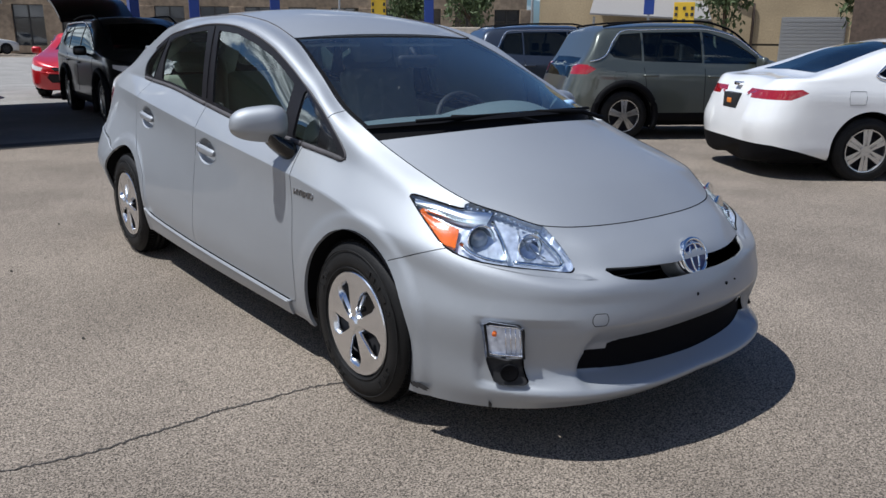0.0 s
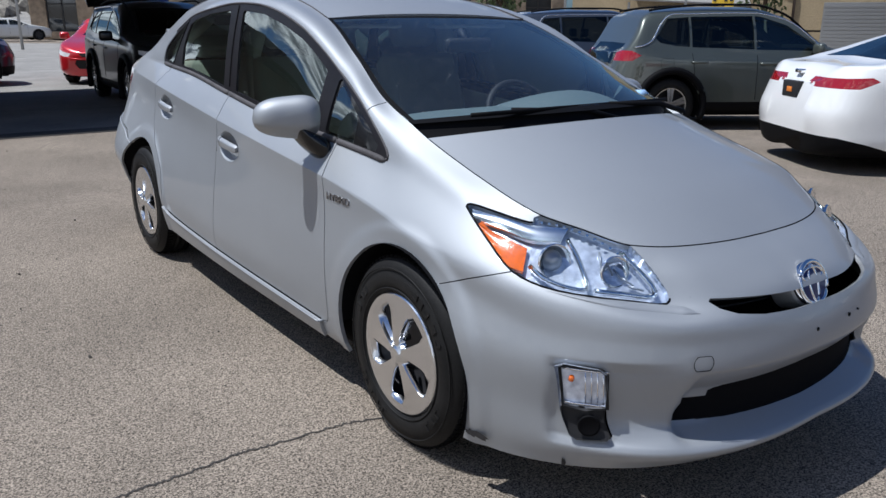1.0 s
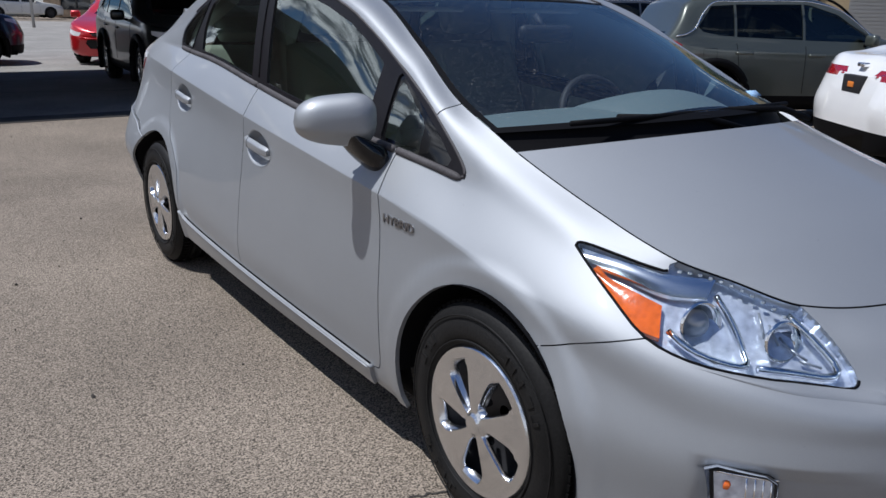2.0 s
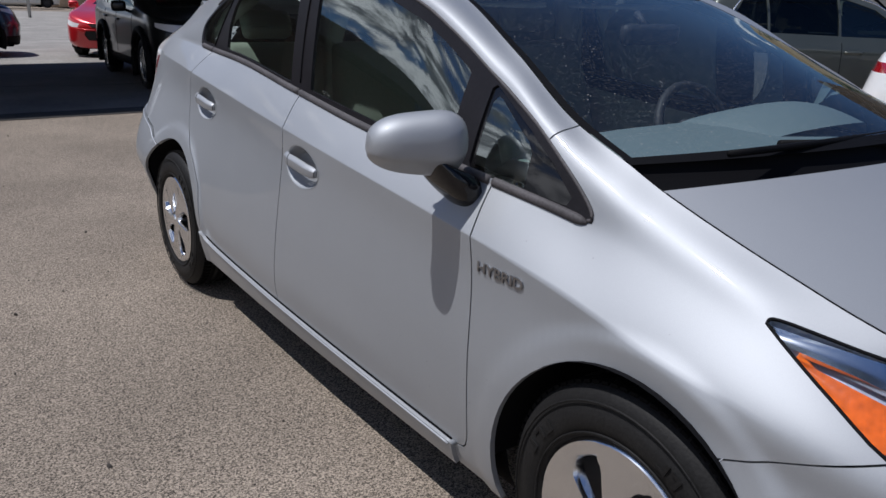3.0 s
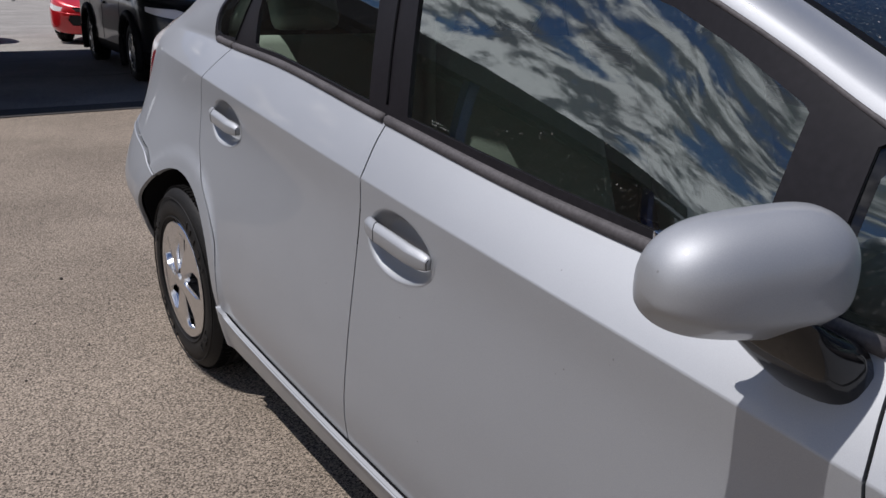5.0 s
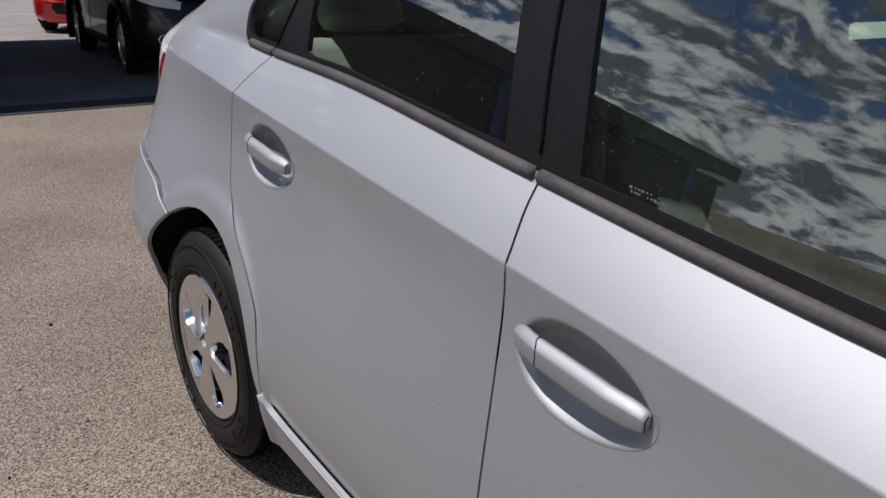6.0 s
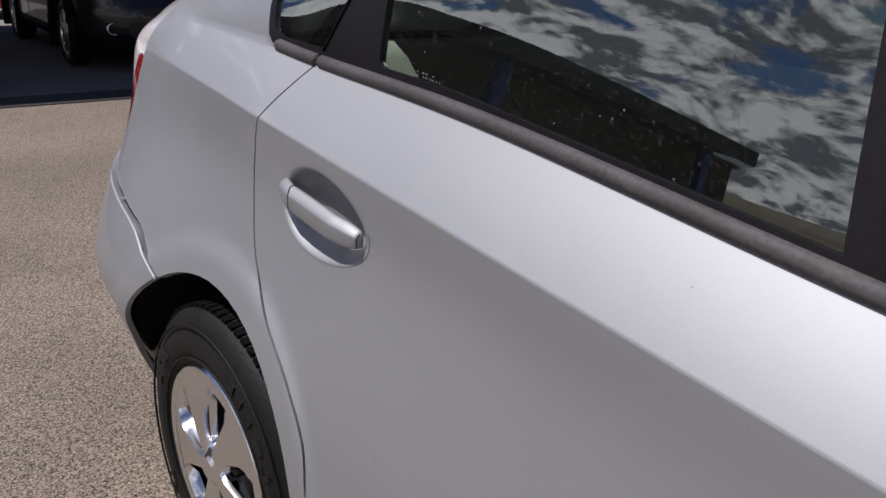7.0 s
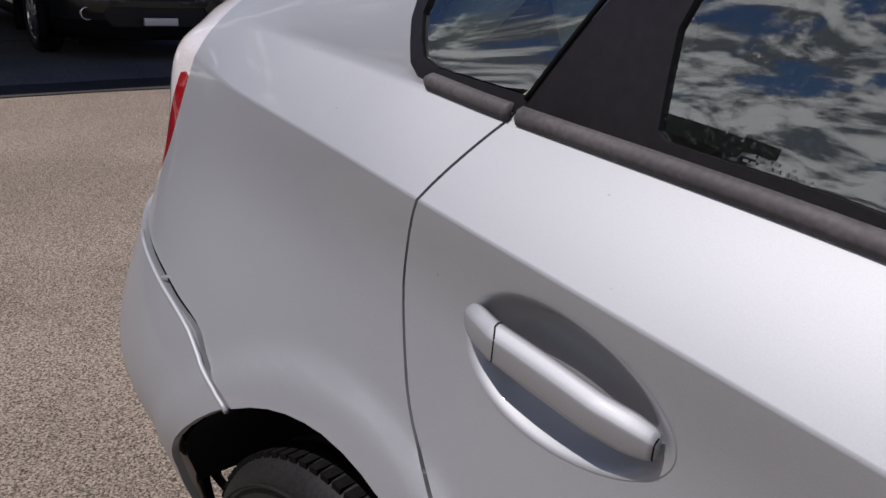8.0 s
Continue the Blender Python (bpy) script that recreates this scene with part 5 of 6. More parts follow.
def build_interior():
    """Seats, dashboard, wheel and inner mirror seen through the glass."""
    def cushion(name, lo, hi, r, mat, parent, m=None):
        return part(name, boxed(lo, hi, r, m), M[mat], parent)
    for x in (-0.36, 0.36):
        base = part("front_seat", boxed((x - 0.25, 0.95, 0.42), (x + 0.25, 1.46, 0.62), 0.05), M["cloth"], car, "grey cloth front seat")
        lean = Matrix.Translation((x, 1.46, 0.60)) @ Matrix.Rotation(radians(-20), 4, "X")
        part("seat_back", boxed((-0.24, -0.06, 0), (0.24, 0.07, 0.60), 0.05, lean), M["cloth"], base)
        part("headrest", boxed((-0.13, -0.05, 0.64), (0.13, 0.05, 0.80), 0.04, lean), M["cloth"], base)
    bench = part("rear_seat", boxed((-0.62, 1.98, 0.42), (0.62, 2.45, 0.64), 0.05), M["cloth"], car, "grey cloth rear bench")
    lean = Matrix.Translation((0, 2.45, 0.60)) @ Matrix.Rotation(radians(-24), 4, "X")
    part("seat_back", boxed((-0.60, -0.06, 0), (0.60, 0.07, 0.55), 0.05, lean), M["cloth"], bench)
    for x in (-0.36, 0.36):
        part("headrest", boxed((x - 0.12, -0.05, 0.57), (x + 0.12, 0.04, 0.70), 0.035, lean), M["cloth"], bench)
    dash = grid_mesh([[(x, y + 0.30 * (x / 0.64) ** 2 * max(0, (0.62 - y) / 0.56), z - 0.05 * (abs(x) / 0.63) ** 4) for x in np.linspace(-0.62, 0.62, 25)] for y, z in ((0.075, 0.965), (0.25, 0.985), (0.48, 0.995), (0.62, 0.99), (0.70, 0.94), (0.72, 0.80), (0.66, 0.62))], True)
    d = part("dashboard", dash, M["dash"], car, "grey green dashboard")
    hood = [[(0.03 + 0.58 * a, 0.36 + 0.30 * b - 0.08 * math.sin(math.pi * a), 0.955 + 0.10 * math.sin(math.pi * a) ** 0.5 * math.sin(math.pi * min(1, 0.55 * b + 0.2))) for a in np.linspace(0, 1, 21)] for b in np.linspace(0, 1, 12)]
    part("instrument_hood", grid_mesh(hood, True), M["dash"], d)
    tilt = Matrix.Translation((0.36, 0.80, 0.90)) @ Matrix.Rotation(radians(65), 4, "X")
    ring = tube([(0.185 * math.cos(a), 0.175 * math.sin(a), 0) for a in np.linspace(0, 2 * math.pi, 37)[:-1]], 0.016, 10, True)
    bmesh.ops.transform(ring, matrix=tilt, verts=ring.verts)
    st = part("steering_wheel", ring, M["dark"], car, "black steering wheel")
    part("hub", boxed((-0.07, -0.06, -0.03), (0.07, 0.06, 0.02), 0.02, tilt), M["dark"], st)
    for a in (0.2, 2.94, 4.71):
        part("spoke", tube([tilt @ Vector((0.05 * math.cos(a), 0.05 * math.sin(a), 0)), tilt @ Vector((0.18 * math.cos(a), 0.17 * math.sin(a), 0))], 0.014, 6), M["dark"], st)
    mir = part("inner_mirror", boxed((-0.12, 0.72, 1.205), (0.12, 0.76, 1.265), 0.018), M["dark"], car, "black inner mirror")
    part("mirror_arm", tube([(0, 0.75, 1.25), (0, 0.80, 1.295)], 0.012, 8), M["dark"], mir)
    for s in (-1, 1):
        rows = [[(s * (0.72 - (0.72 + BELT[0](y) + 0.075) * v ** 2), y, 0.45 + (BELT[2](y) - 0.02 - 0.45) * v) for v in (0, .35, .7, .92, 1)] for y in np.linspace(0.55, 2.55, 12)]
        part("door_lining", grid_mesh(rows, s > 0), M["beige"], car, "pale inner door lining")
        bpost = tube([(s * 0.62, 1.70, 0.9), (s * 0.58, 1.68, 1.15), (s * 0.52, 1.64, 1.38)], 0.05, 8)
        part("inner_pillar", bpost, M["beige"], car)
        belt_s = tube([(s * 0.60, 1.64, 1.28), (s * 0.60, 1.62, 1.0), (s * 0.61, 1.58, 0.7)], 0.02, 4)
        part("seat_belt", belt_s, M["beige"], car)
        part("inner_cpillar", tube([(s * 0.55, 2.93, 1.06), (s * 0.50, 2.78, 1.22), (s * 0.46, 2.5, 1.34)], 0.035, 8), M["beige"], car)
        part("sun_visor", boxed((s * 0.30 - 0.18, 1.06, 1.30), (s * 0.30 + 0.18, 1.22, 1.318), 0.008), M["beige"], car)
    lining = grid_mesh([[(abs(EDGE[0](y)) * k * 0.97, y, EDGE[2](y) - 0.035 + 0.03 * (1 - k * k)) for k in np.linspace(-1, 1, 15)] for y in np.linspace(1.12, 2.8, 16)])
    part("headlining", lining, M["beige"], car)
    part("cabin_floor", boxed((-0.7, 0.4, 0.24), (0.7, 3.0, 0.30), 0.01), M["dark"], car)
    shelf = boxed((-0.58, 2.75, 0.93), (0.58, 3.25, 0.95), 0.005)
    part("parcel_shelf", shelf, M["dark"], car)


build_interior()


def nose_y(x):
    return CF - FB * (1 - (abs(x) / HALF) ** FN) ** (1 / FN)


def build_details():
    """Wipers, badge letters, caps, scuffs, label."""
    for x0, x1, y0 in ((0.10, -0.42, 0.0), (0.52, 0.02, 0.05)):
        arm = tube([(x0, -0.03 + 0.2 * x0 * x0, 0.995), (x0 - 0.12, 0.02 + 0.18 * (x0 - .12) ** 2, 1.030), (x1 + 0.1, 0.05 + 0.2 * x1 * x1, 1.042)], 0.010, 8)
        wp = part("wiper", arm, M["black"], car, "black windscreen wiper")
        part("wiper_blade", tube([(x0 - 0.02 - (x0 - x1) * t, 0.045 + 0.2 * (x0 - (x0 - x1) * t) ** 2, 1.043 - 0.03 * (x0 - (x0 - x1) * t) ** 2) for t in np.linspace(0, 1.1, 8)], 0.008, 6), M["black"], wp)
    txt = bpy.data.curves.new("letters", "FONT")
    txt.body, txt.size, txt.extrude, txt.offset = "HYBRID", 0.034, 0.0018, 0.0006
    tmp = new("letters", txt)
    bpy.context.view_layer.update()
    me = bpy.data.meshes.new_from_object(tmp.evaluated_get(bpy.context.evaluated_depsgraph_get()))
    bpy.data.objects.remove(tmp)
    ob = new("badge_letters", me)
    me.materials.append(M["letter"])
    ob.parent = car
    tagged(ob, "chrome letters reading hybrid")
    wid = max(v.co.x for v in me.vertices)
    for v in me.vertices:
        y = 0.470 - v.co.x / wid * 0.158
        z = 0.733 + v.co.y
        a = section(y)
        x = float(np.interp(z, [p[2] for p in a[:86]], [p[0] for p in a[:86]]))
        v.co = Vector((x - 0.002 - v.co.z, y, z))
    for i, (x, z) in enumerate(((-0.455, 0.489),)):
        y = -0.8455
        cap = tube([(x + 0.024 * math.cos(a) * 1.05, nose_y(x + 0.025 * math.cos(a)) - 0.002, z + 0.024 * max(-0.85, min(0.85, math.sin(a) * 1.15))) for a in np.linspace(0, 2 * math.pi, 25)[:-1]], 0.0010, 5, True)
        part("tow_cap", cap, M["gap"], panels["front_bumper"])
    for (x, z, r) in ((-0.045, 0.513, 0.006), (0.13, 0.517, 0.006), (0.19, 0.52, 0.003)):
        b = spun([(0.004, r), (-0.001, r), (-0.002, r * 0.5), (-0.002, 0.0005)], 10, "y")
        bmesh.ops.translate(b, verts=b.verts, vec=(x, nose_y(x) + 0.004, z))
        part("bolt_hole", b, M["gap"], panels["front_bumper"])
    def on_flank(q, z, out):
        a = section(q)
        n = STEPS[0] + STEPS[1] + STEPS[2] + 8
        zs = [p[2] for p in a[:n]]
        return Vector([float(np.interp(z, zs, [p[i] for p in a[:n]])) - (out if i == 0 else 0.4 * out if i == 1 else 0) for i in range(3)])
    rng = random.Random(21)
    for y0, z0, w, h in ((-0.395, 0.203, 0.036, 0.013), (-0.625, 0.190, 0.007, 0.018), (-0.365, 0.200, 0.026, 0.012)):
        q0 = min(np.linspace(-1.2, -0.15, 400), key=lambda q: abs(outline(q)[1] - y0))
        ring = [(q0 + w * (0.6 + 0.5 * rng.random()) * math.cos(t), z0 + h * (0.6 + 0.6 * rng.random()) * math.sin(t)) for t in np.linspace(0, 2 * math.pi, 15)[:-1]]
        sc = bmesh.new()
        top = [sc.verts.new(on_flank(q, z, 0.0125 if y0 > -0.5 else 0.003)) for q, z in ring]
        mid = sc.verts.new(on_flank(q0, z0, 0.013 if y0 > -0.5 else 0.0035))
        for i in range(len(top)):
            sc.faces.new([top[i - 1], top[i], mid])
        part("scrape", sc, M["scuff"], panels["front_bumper"], "dark scrape in the paint")
    # bright ledge where the rear bumper stands proud of the quarter panel
    def at_side(y, z, out):
        q = y if y < CR else min(np.linspace(CR, 3.9, 300), key=lambda k: abs(section_y(k, z) - y))
        a = section(q)
        zs = [p[2] for p in a[:82]]
        return Vector([float(np.interp(z, zs, [p[i] for p in a[:82]])) - (out if i == 0 else 0) for i in range(3)])

    def section_y(q, z):
        return outline(q)[1]
    run = smooth_line([(2.925, .626), (3.0, .648), (3.075, .682), (3.2, .710), (3.37, .738)], 5)
    for s in (1, -1):
        pts = [at_side(y, z - 0.002, 0.009) for y, z in run]
        part("bumper_ledge", tube([(s * p.x, p.y, p.z) for p in pts], 0.0045, 8), M["paint"], panels["rear_bumper"], "bright ledge along the bumper seam")
    for s in (1, -1):
        pts = [at_side(y, float(np.interp(y, [.5, .8, 1.2, 1.6, 2.0, 2.2, 2.29, 2.32], [.262, .270, .279, .290, .306, .318, .330, .345])) - 0.006, 0.0145) for y in np.linspace(0.53, 2.315, 60)]
        part("sill_ledge", tube([(s * p.x, p.y, p.z) for p in pts], 0.0034, 8), M["paint"], panels["sill_panel"], "bright top edge of the sill")
        # near-black bar stands in for the shade in the gap below the doors
        pts = [at_side(y, float(np.interp(y, [.5, .8, 1.2, 1.6, 2.0, 2.2, 2.29, 2.32], [.262, .270, .279, .290, .306, .318, .330, .345])) + 0.004, 0.0005) for y in np.linspace(0.53, 2.315, 60)]
        part("door_gap_shade", tube([(s * p.x, p.y, p.z) for p in pts], 0.0036, 8), M["gap"], panels["sill_panel"], "dark bar drawn as the shade in the gap under the doors")
    prng = random.Random(4)
    # small safety print in the lower corners of the door glass
    for pane, y0, y1, z, x in (("rear_glass", 2.372, 2.300, 1.0955, -0.6465), ("front_glass", 1.462, 1.396, 1.0225, -0.7045)):
        for row in range(2):
            for i in range(10):
                y = y0 + (y1 - y0) * (i + 0.3 * row) / 10
                h = 0.0012 if i % 3 else 0.0018
                zz = z - 0.003 - 0.005 * row + 0.09 * (y - y1)
                xx = x - 0.0016 + 0.30 * (zz - z)
                if prng.random() < 0.25:
                    continue
                part("print_bar", boxed((xx, y, zz - h), (xx + 0.0004, y + prng.uniform(0.002, 0.0055), zz + h)), M["print"], panels[pane], smooth=False)
    lab = boxed((0.50, 0.0, 0.0), (0.56, 0.001, 0.03), 0.0)
    m = Matrix.Translation((0.005, 0.235, 1.045)) @ Matrix.Rotation(radians(-58), 4, "X")
    bmesh.ops.transform(lab, matrix=m, verts=lab.verts)
    part("windscreen_label", lab, M["sticker"], car)


build_details()


# ---- parked vehicles ----
def paint_mat(name, colour, metal=0.3, rough=0.3):
    return material(name, colour, rough, metal, 1.0, grain=0.04, scale=500, spots=0.03, spot_scale=2)


P = {
    "grey": paint_mat("grey green paint", (0.095, 0.105, 0.09), 0.45),
    "white": paint_mat("white paint", (0.78, 0.78, 0.77), 0.0),
    "slate": paint_mat("slate blue paint", (0.05, 0.06, 0.08), 0.4),
    "night": material("black paint", (0.007, 0.0075, 0.008), 0.30, 0.0, 0.45, spec=0.3),
    "red": paint_mat("red paint", (0.55, 0.012, 0.018), 0.2),
    "navy": paint_mat("navy paint", (0.012, 0.014, 0.035), 0.3),
    "cream": paint_mat("old white paint", (0.70, 0.69, 0.64), 0.0, 0.4),
}
DARK_GLASS = glass("dark vehicle glass", (0.16, 0.18, 0.18), ior=1.45)
CLEAR_GLASS = glass("pale vehicle glass", (0.55, 0.62, 0.60), ior=1.8)
REAR = (Vector((-1, 0, 0)), Vector((0, 0, 1)), Vector((0, 1, 0)))
TOP = (Vector((1, 0, 0)), Vector((0, 1, 0)), Vector((0, 0, 1)))


def vehicle(name, label, at, group, length, width, paint, belt, top, side_windows, front_pane, rear_pane, axles, radius, arch=0.06,
            clearance=0.22, front_n=3.0, rear_n=4.5, tumble=0.17, tail=None, nose=None, spokes=5, rim="rim", cladding=False, rails=False, bumper=0.0,
            doors=(), grips=(), surround=None, flap=None):
    """A parked car: a lofted shell with real openings, glass, lamps and wheels. Its nose points to -y."""
    car = thing(name, label, "car", group)
    hl = length / 2

    def half(y):
        t = abs(y) / hl
        n = front_n if y < 0 else rear_n
        e = max(0.0, (t - 0.62) / 0.38)
        return width / 2 * (1 - min(1, e) ** n) ** (1 / n) if e < 1 else 0.0
    ys = sorted(set([round(v, 4) for v in np.linspace(-hl * 0.985, hl * 0.985, 84)] + [round(s * hl * k, 4) for s in (-1, 1) for k in (0.992, 0.9965, 0.999)]))
    rows = []
    for y in ys:
        w = max(half(y), 0.04)
        b, t = belt(y), top(y)
        t = max(t, b + 0.012)
        up = t - b
        k = min(1.0, w / (width * 0.42))
        pts = [(0, y, clearance + 0.02), (-w * 0.86, y, clearance), (-w * 0.985, y, clearance + 0.09), (-w, y, clearance + 0.27), (-w * 0.995, y, 0.5 * (clearance + 0.27 + b)), (-w * 0.985, y, b - 0.10),
               (-w * 0.95, y, b), (-(w - (tumble * up + 0.05) * k), y, b + up * 0.55), (-(w - (tumble * 1.7 * up + 0.11) * k), y, b + up * 0.90), (-(w - (tumble * 1.7 * up + 0.11) * k) * 0.72, y, t - 0.012), (0, y, t + 0.012 * min(1, up * 3))]
        line = catmull(pts, 4)
        rows.append([tuple(p) for p in line] + [(-p[0], p[1], p[2]) for p in line[-2:0:-1]])
    bm = bmesh.new()
    vs = [[bm.verts.new(p) for p in r] for r in rows]
    n = len(vs[0])
    for i in range(len(vs) - 1):
        for j in range(n):
            bm.faces.new([vs[i][j], vs[i + 1][j], vs[i + 1][(j + 1) % n], vs[i][(j + 1) % n]])
    bm.faces.new(vs[0])
    bm.faces.new(vs[-1])
    bmesh.ops.recalc_face_normals(bm, faces=bm.faces)

    def lean(p):
        """Ends that lean in above and below the bumper."""
        f = max(0.0, (abs(p[1]) / hl - 0.72) / 0.28)
        d = f * (0.15 * max(0.0, p[2] - 0.60) / 0.4 + 0.05 * max(0.0, 0.50 - p[2]) / 0.3)
        return p[1] - math.copysign(d, p[1])

    def side_x(y, z):
        i = min(range(len(ys)), key=lambda k: abs(ys[k] - y))
        col = rows[i][4:29]
        return abs(float(np.interp(z, [p[2] for p in col], [p[0] for p in col])))
    for v in bm.verts:
        v.co.y = lean(v.co)
    flat = lambda f: abs(f.calc_center_median().x) > width * 0.26
    for ay in axles:
        ring = arc(ay, radius, radius + arch, 0, 360, 36)[:-1]
        slit(bm, ring, SIDE, True, flat)
        bmesh.ops.delete(bm, geom=faces_in(bm, ring, SIDE, flat), context="FACES")
    for poly, mat in side_windows:
        slit(bm, poly, SIDE, True, flat)
        for s in (-1, 1):
            g = carve(bm, faces_in(bm, poly, SIDE, lambda f: flat(f) and f.calc_center_median().x * s > 0))
            for v in g.verts:
                v.co.x -= 0.008 * s
            part("side_window", g, mat, car).visible_shadow = False
    for nm, pane, mat in (("windscreen", front_pane, DARK_GLASS), ("rear_window", rear_pane, DARK_GLASS)):
        if pane:
            up = lambda f: f.calc_center_median().z > 0.7
            slit(bm, pane, TOP, True, up)
            part(nm, carve(bm, faces_in(bm, pane, TOP, up)), mat, car)
    for nm, polys, where in (("tail_lamp", tail or [], lambda f: f.calc_center_median().y > hl * 0.55), ("headlight", nose or [], lambda f: f.calc_center_median().y < -hl * 0.55)):
        for poly, mat in polys:
            slit(bm, poly, SIDE, True, where)
            for s in (-1, 1):
                got = faces_in(bm, poly, SIDE, lambda f: where(f) and f.calc_center_median().x * s > (0.25 if nm == 'tail_lamp' else 0.46))
                if got:
                    part(nm, rim_fold(carve(bm, got), 0.02), mat, car)
    fore = lambda f: f.calc_center_median().y < -hl * 0.7
    for poly in ([(-.42, .34), (.42, .34), (.50, .44), (.46, .52), (-.46, .52), (-.50, .44)], [(-.34, .58), (.34, .58), (.42, .66), (-.42, .66)]):
        slit(bm, poly, FRONT, True, fore)
        g = carve(bm, faces_in(bm, poly, FRONT, fore))
        for v in g.verts:
            v.co.y += 0.015
        part("grille", g, M["dark"], car)
    if cladding or bumper:
        if cladding:
            low = [f for f in bm.faces if f.calc_center_median().z < clearance + 0.17]
        else:
            skirt = [(hl - 0.86, -0.1), (hl - 0.80, 0.215), (hl - 0.40, 0.33), (hl - 0.15, 0.385), (hl + 0.2, 0.40), (hl + 0.2, -0.1)]
            slit(bm, skirt, SIDE, True)
            low = faces_in(bm, skirt, SIDE)
        part("lower_cladding", carve(bm, low), M["black"], car)
    bm.normal_update()
    part("body", rim_fold(bm, 0.03), paint, car)
    for ay in axles:
        for s in (-1, 1):
            well = spun([(-(width / 2 - 0.03) * s, radius + arch), (-(width / 2 - 0.34) * s, radius + arch), (-(width / 2 - 0.34) * s, 0.03)], 30)
            bmesh.ops.translate(well, verts=well.verts, vec=(0, ay, radius))
            bmesh.ops.delete(well, geom=[f for f in well.faces if f.calc_center_median().z < clearance], context="FACES")
            part("wheel_liner", well, M["gap"], car)
            if cladding:
                lip = tube([(-s * -1 * 0 + s * -(width / 2 - 0.004), y, z) for y, z in arc(ay, radius, radius + arch + 0.045, -24, 204, 26)], 0.050, 8)
                part("arch_cladding", lip, M["black"], car)
            w = build_wheel("wheel", car, radius, 0.215, radius * 0.66, mat_rim="darkrim")
            face = bmesh.new()
            R = radius * 0.65
            hub = spun([(-0.100, 0.001), (-0.100, 0.05), (-0.085, 0.06)], 20)
            me = bpy.data.meshes.new("t")
            hub.to_mesh(me)
            face.from_mesh(me)
            hub.free()
            ring = spun([(-0.085, R - 0.018), (-0.100, R - 0.012), (-0.102, R), (-0.085, R + 0.004)], 40)
            ring.to_mesh(me)
            face.from_mesh(me)
            ring.free()
            bpy.data.meshes.remove(me)
            for k in range(spokes):
                a0 = 2 * math.pi * k / spokes
                for d in ((-0.13, 0.13) if spokes <= 6 else (0,)):
                    m = Matrix.Rotation(a0, 4, "X")
                    r = 0.024 if spokes <= 6 else 0.027
                    q = [Vector((-0.098, d * 0.05 - r, 0.03)), Vector((-0.098, d * 0.05 + r, 0.03)), Vector((-0.097, d * R + r * 0.9, R)), Vector((-0.097, d * R - r * 0.9, R))]
                    fr = [face.verts.new(m @ p) for p in q]
                    bk = [face.verts.new(m @ (p + Vector((0.03, 0, 0)))) for p in q]
                    face.faces.new(fr)
                    for i in range(4):
                        face.faces.new([fr[i - 1], fr[i], bk[i], bk[i - 1]])
            bmesh.ops.recalc_face_normals(face, faces=face.faces)
            part("spokes", face, M[rim], w, smooth=False)
            w.matrix_basis = Matrix.Translation((s * (width / 2 - 0.125), ay, radius)) @ (Matrix.Rotation(math.pi, 4, "Z") if s > 0 else Matrix())
    part("underbody", boxed((-width * 0.38, -hl * 0.9, clearance - 0.03), (width * 0.38, hl * 0.9, clearance + 0.05), 0.02), M["gap"], car)
    part("cabin_floor", boxed((-width * 0.36, -hl * 0.45, 0.40), (width * 0.36, hl * 0.75, 0.48), 0.02), M["dark"], car)
    for x in (-0.36, 0.36):
        seat = part("seat", boxed((x - 0.23, -0.05, 0.45), (x + 0.23, 0.45, 0.72), 0.05), M["dark"], car)
        part("seat_back", boxed((x - 0.22, 0.42, 0.6), (x + 0.22, 0.56, 1.14), 0.05), M["dark"], seat)
        part("headrest", boxed((x - 0.12, 0.46, 1.17), (x + 0.12, 0.56, 1.32), 0.03), M["dark"], seat)
    if rails:
        for s in (-1, 1):
            x = s * (width / 2 - tumble * 1.7 * (top(0.3) - belt(0.3)) - 0.13)
            part("roof_rail", tube([(x, y, top(y) - 0.015 + 0.04 * math.sin(math.pi * (y + 0.95) / 2.6) ** 0.3) for y in np.linspace(-0.93, 1.62, 24)], 0.016, 8), M["black"], car)
    for s in (-1, 1):
        my = -hl * 0.28
        mm = part("door_mirror", boxed((s * (width / 2 + 0.09) - 0.10, my - 0.06, belt(my) + 0.0), (s * (width / 2 + 0.09) + 0.10, my + 0.05, belt(my) + 0.15), 0.04), paint, car)
        part("mirror_foot", tube([(s * (width / 2 - 0.06), my, belt(my) + 0.0), (s * (width / 2 + 0.05), my, belt(my) + 0.04)], 0.022, 6), M["black"], mm)
    # shut lines, handles, window surrounds and fuel flap
    for s in (-1, 1):
        for y0, y1 in doors:
            z1 = belt(y1) - 0.02
            seam = [(s * -(side_x(y0 + (y1 - y0) * t, clearance + 0.2 + (z1 - clearance - 0.2) * t) + 0.0005), y0 + (y1 - y0) * t, clearance + 0.2 + (z1 - clearance - 0.2) * t) for t in np.linspace(0, 1, 14)]
            part("door_seam", tube(seam, 0.0035, 5), M["gap"], car)
        for y in grips:
            z = belt(y) - 0.13
            part("door_handle", tube([(s * -(side_x(y + d, z) + 0.004 + 0.022 * math.sin(math.pi * t)), y + d, z) for t, d in ((0, -0.11), (0.2, -0.08), (0.5, 0), (0.8, 0.08), (1, 0.11))], 0.016, 8), paint, car)
        if surround is not None:
            for run in surround[1]:
                pts = [(s * -(side_x(y, z) + 0.002), lean((0, y, z)), z) for y, z in smooth_line(run, 6)]
                part("window_surround", tube(pts, 0.010, 6), surround[0], car)
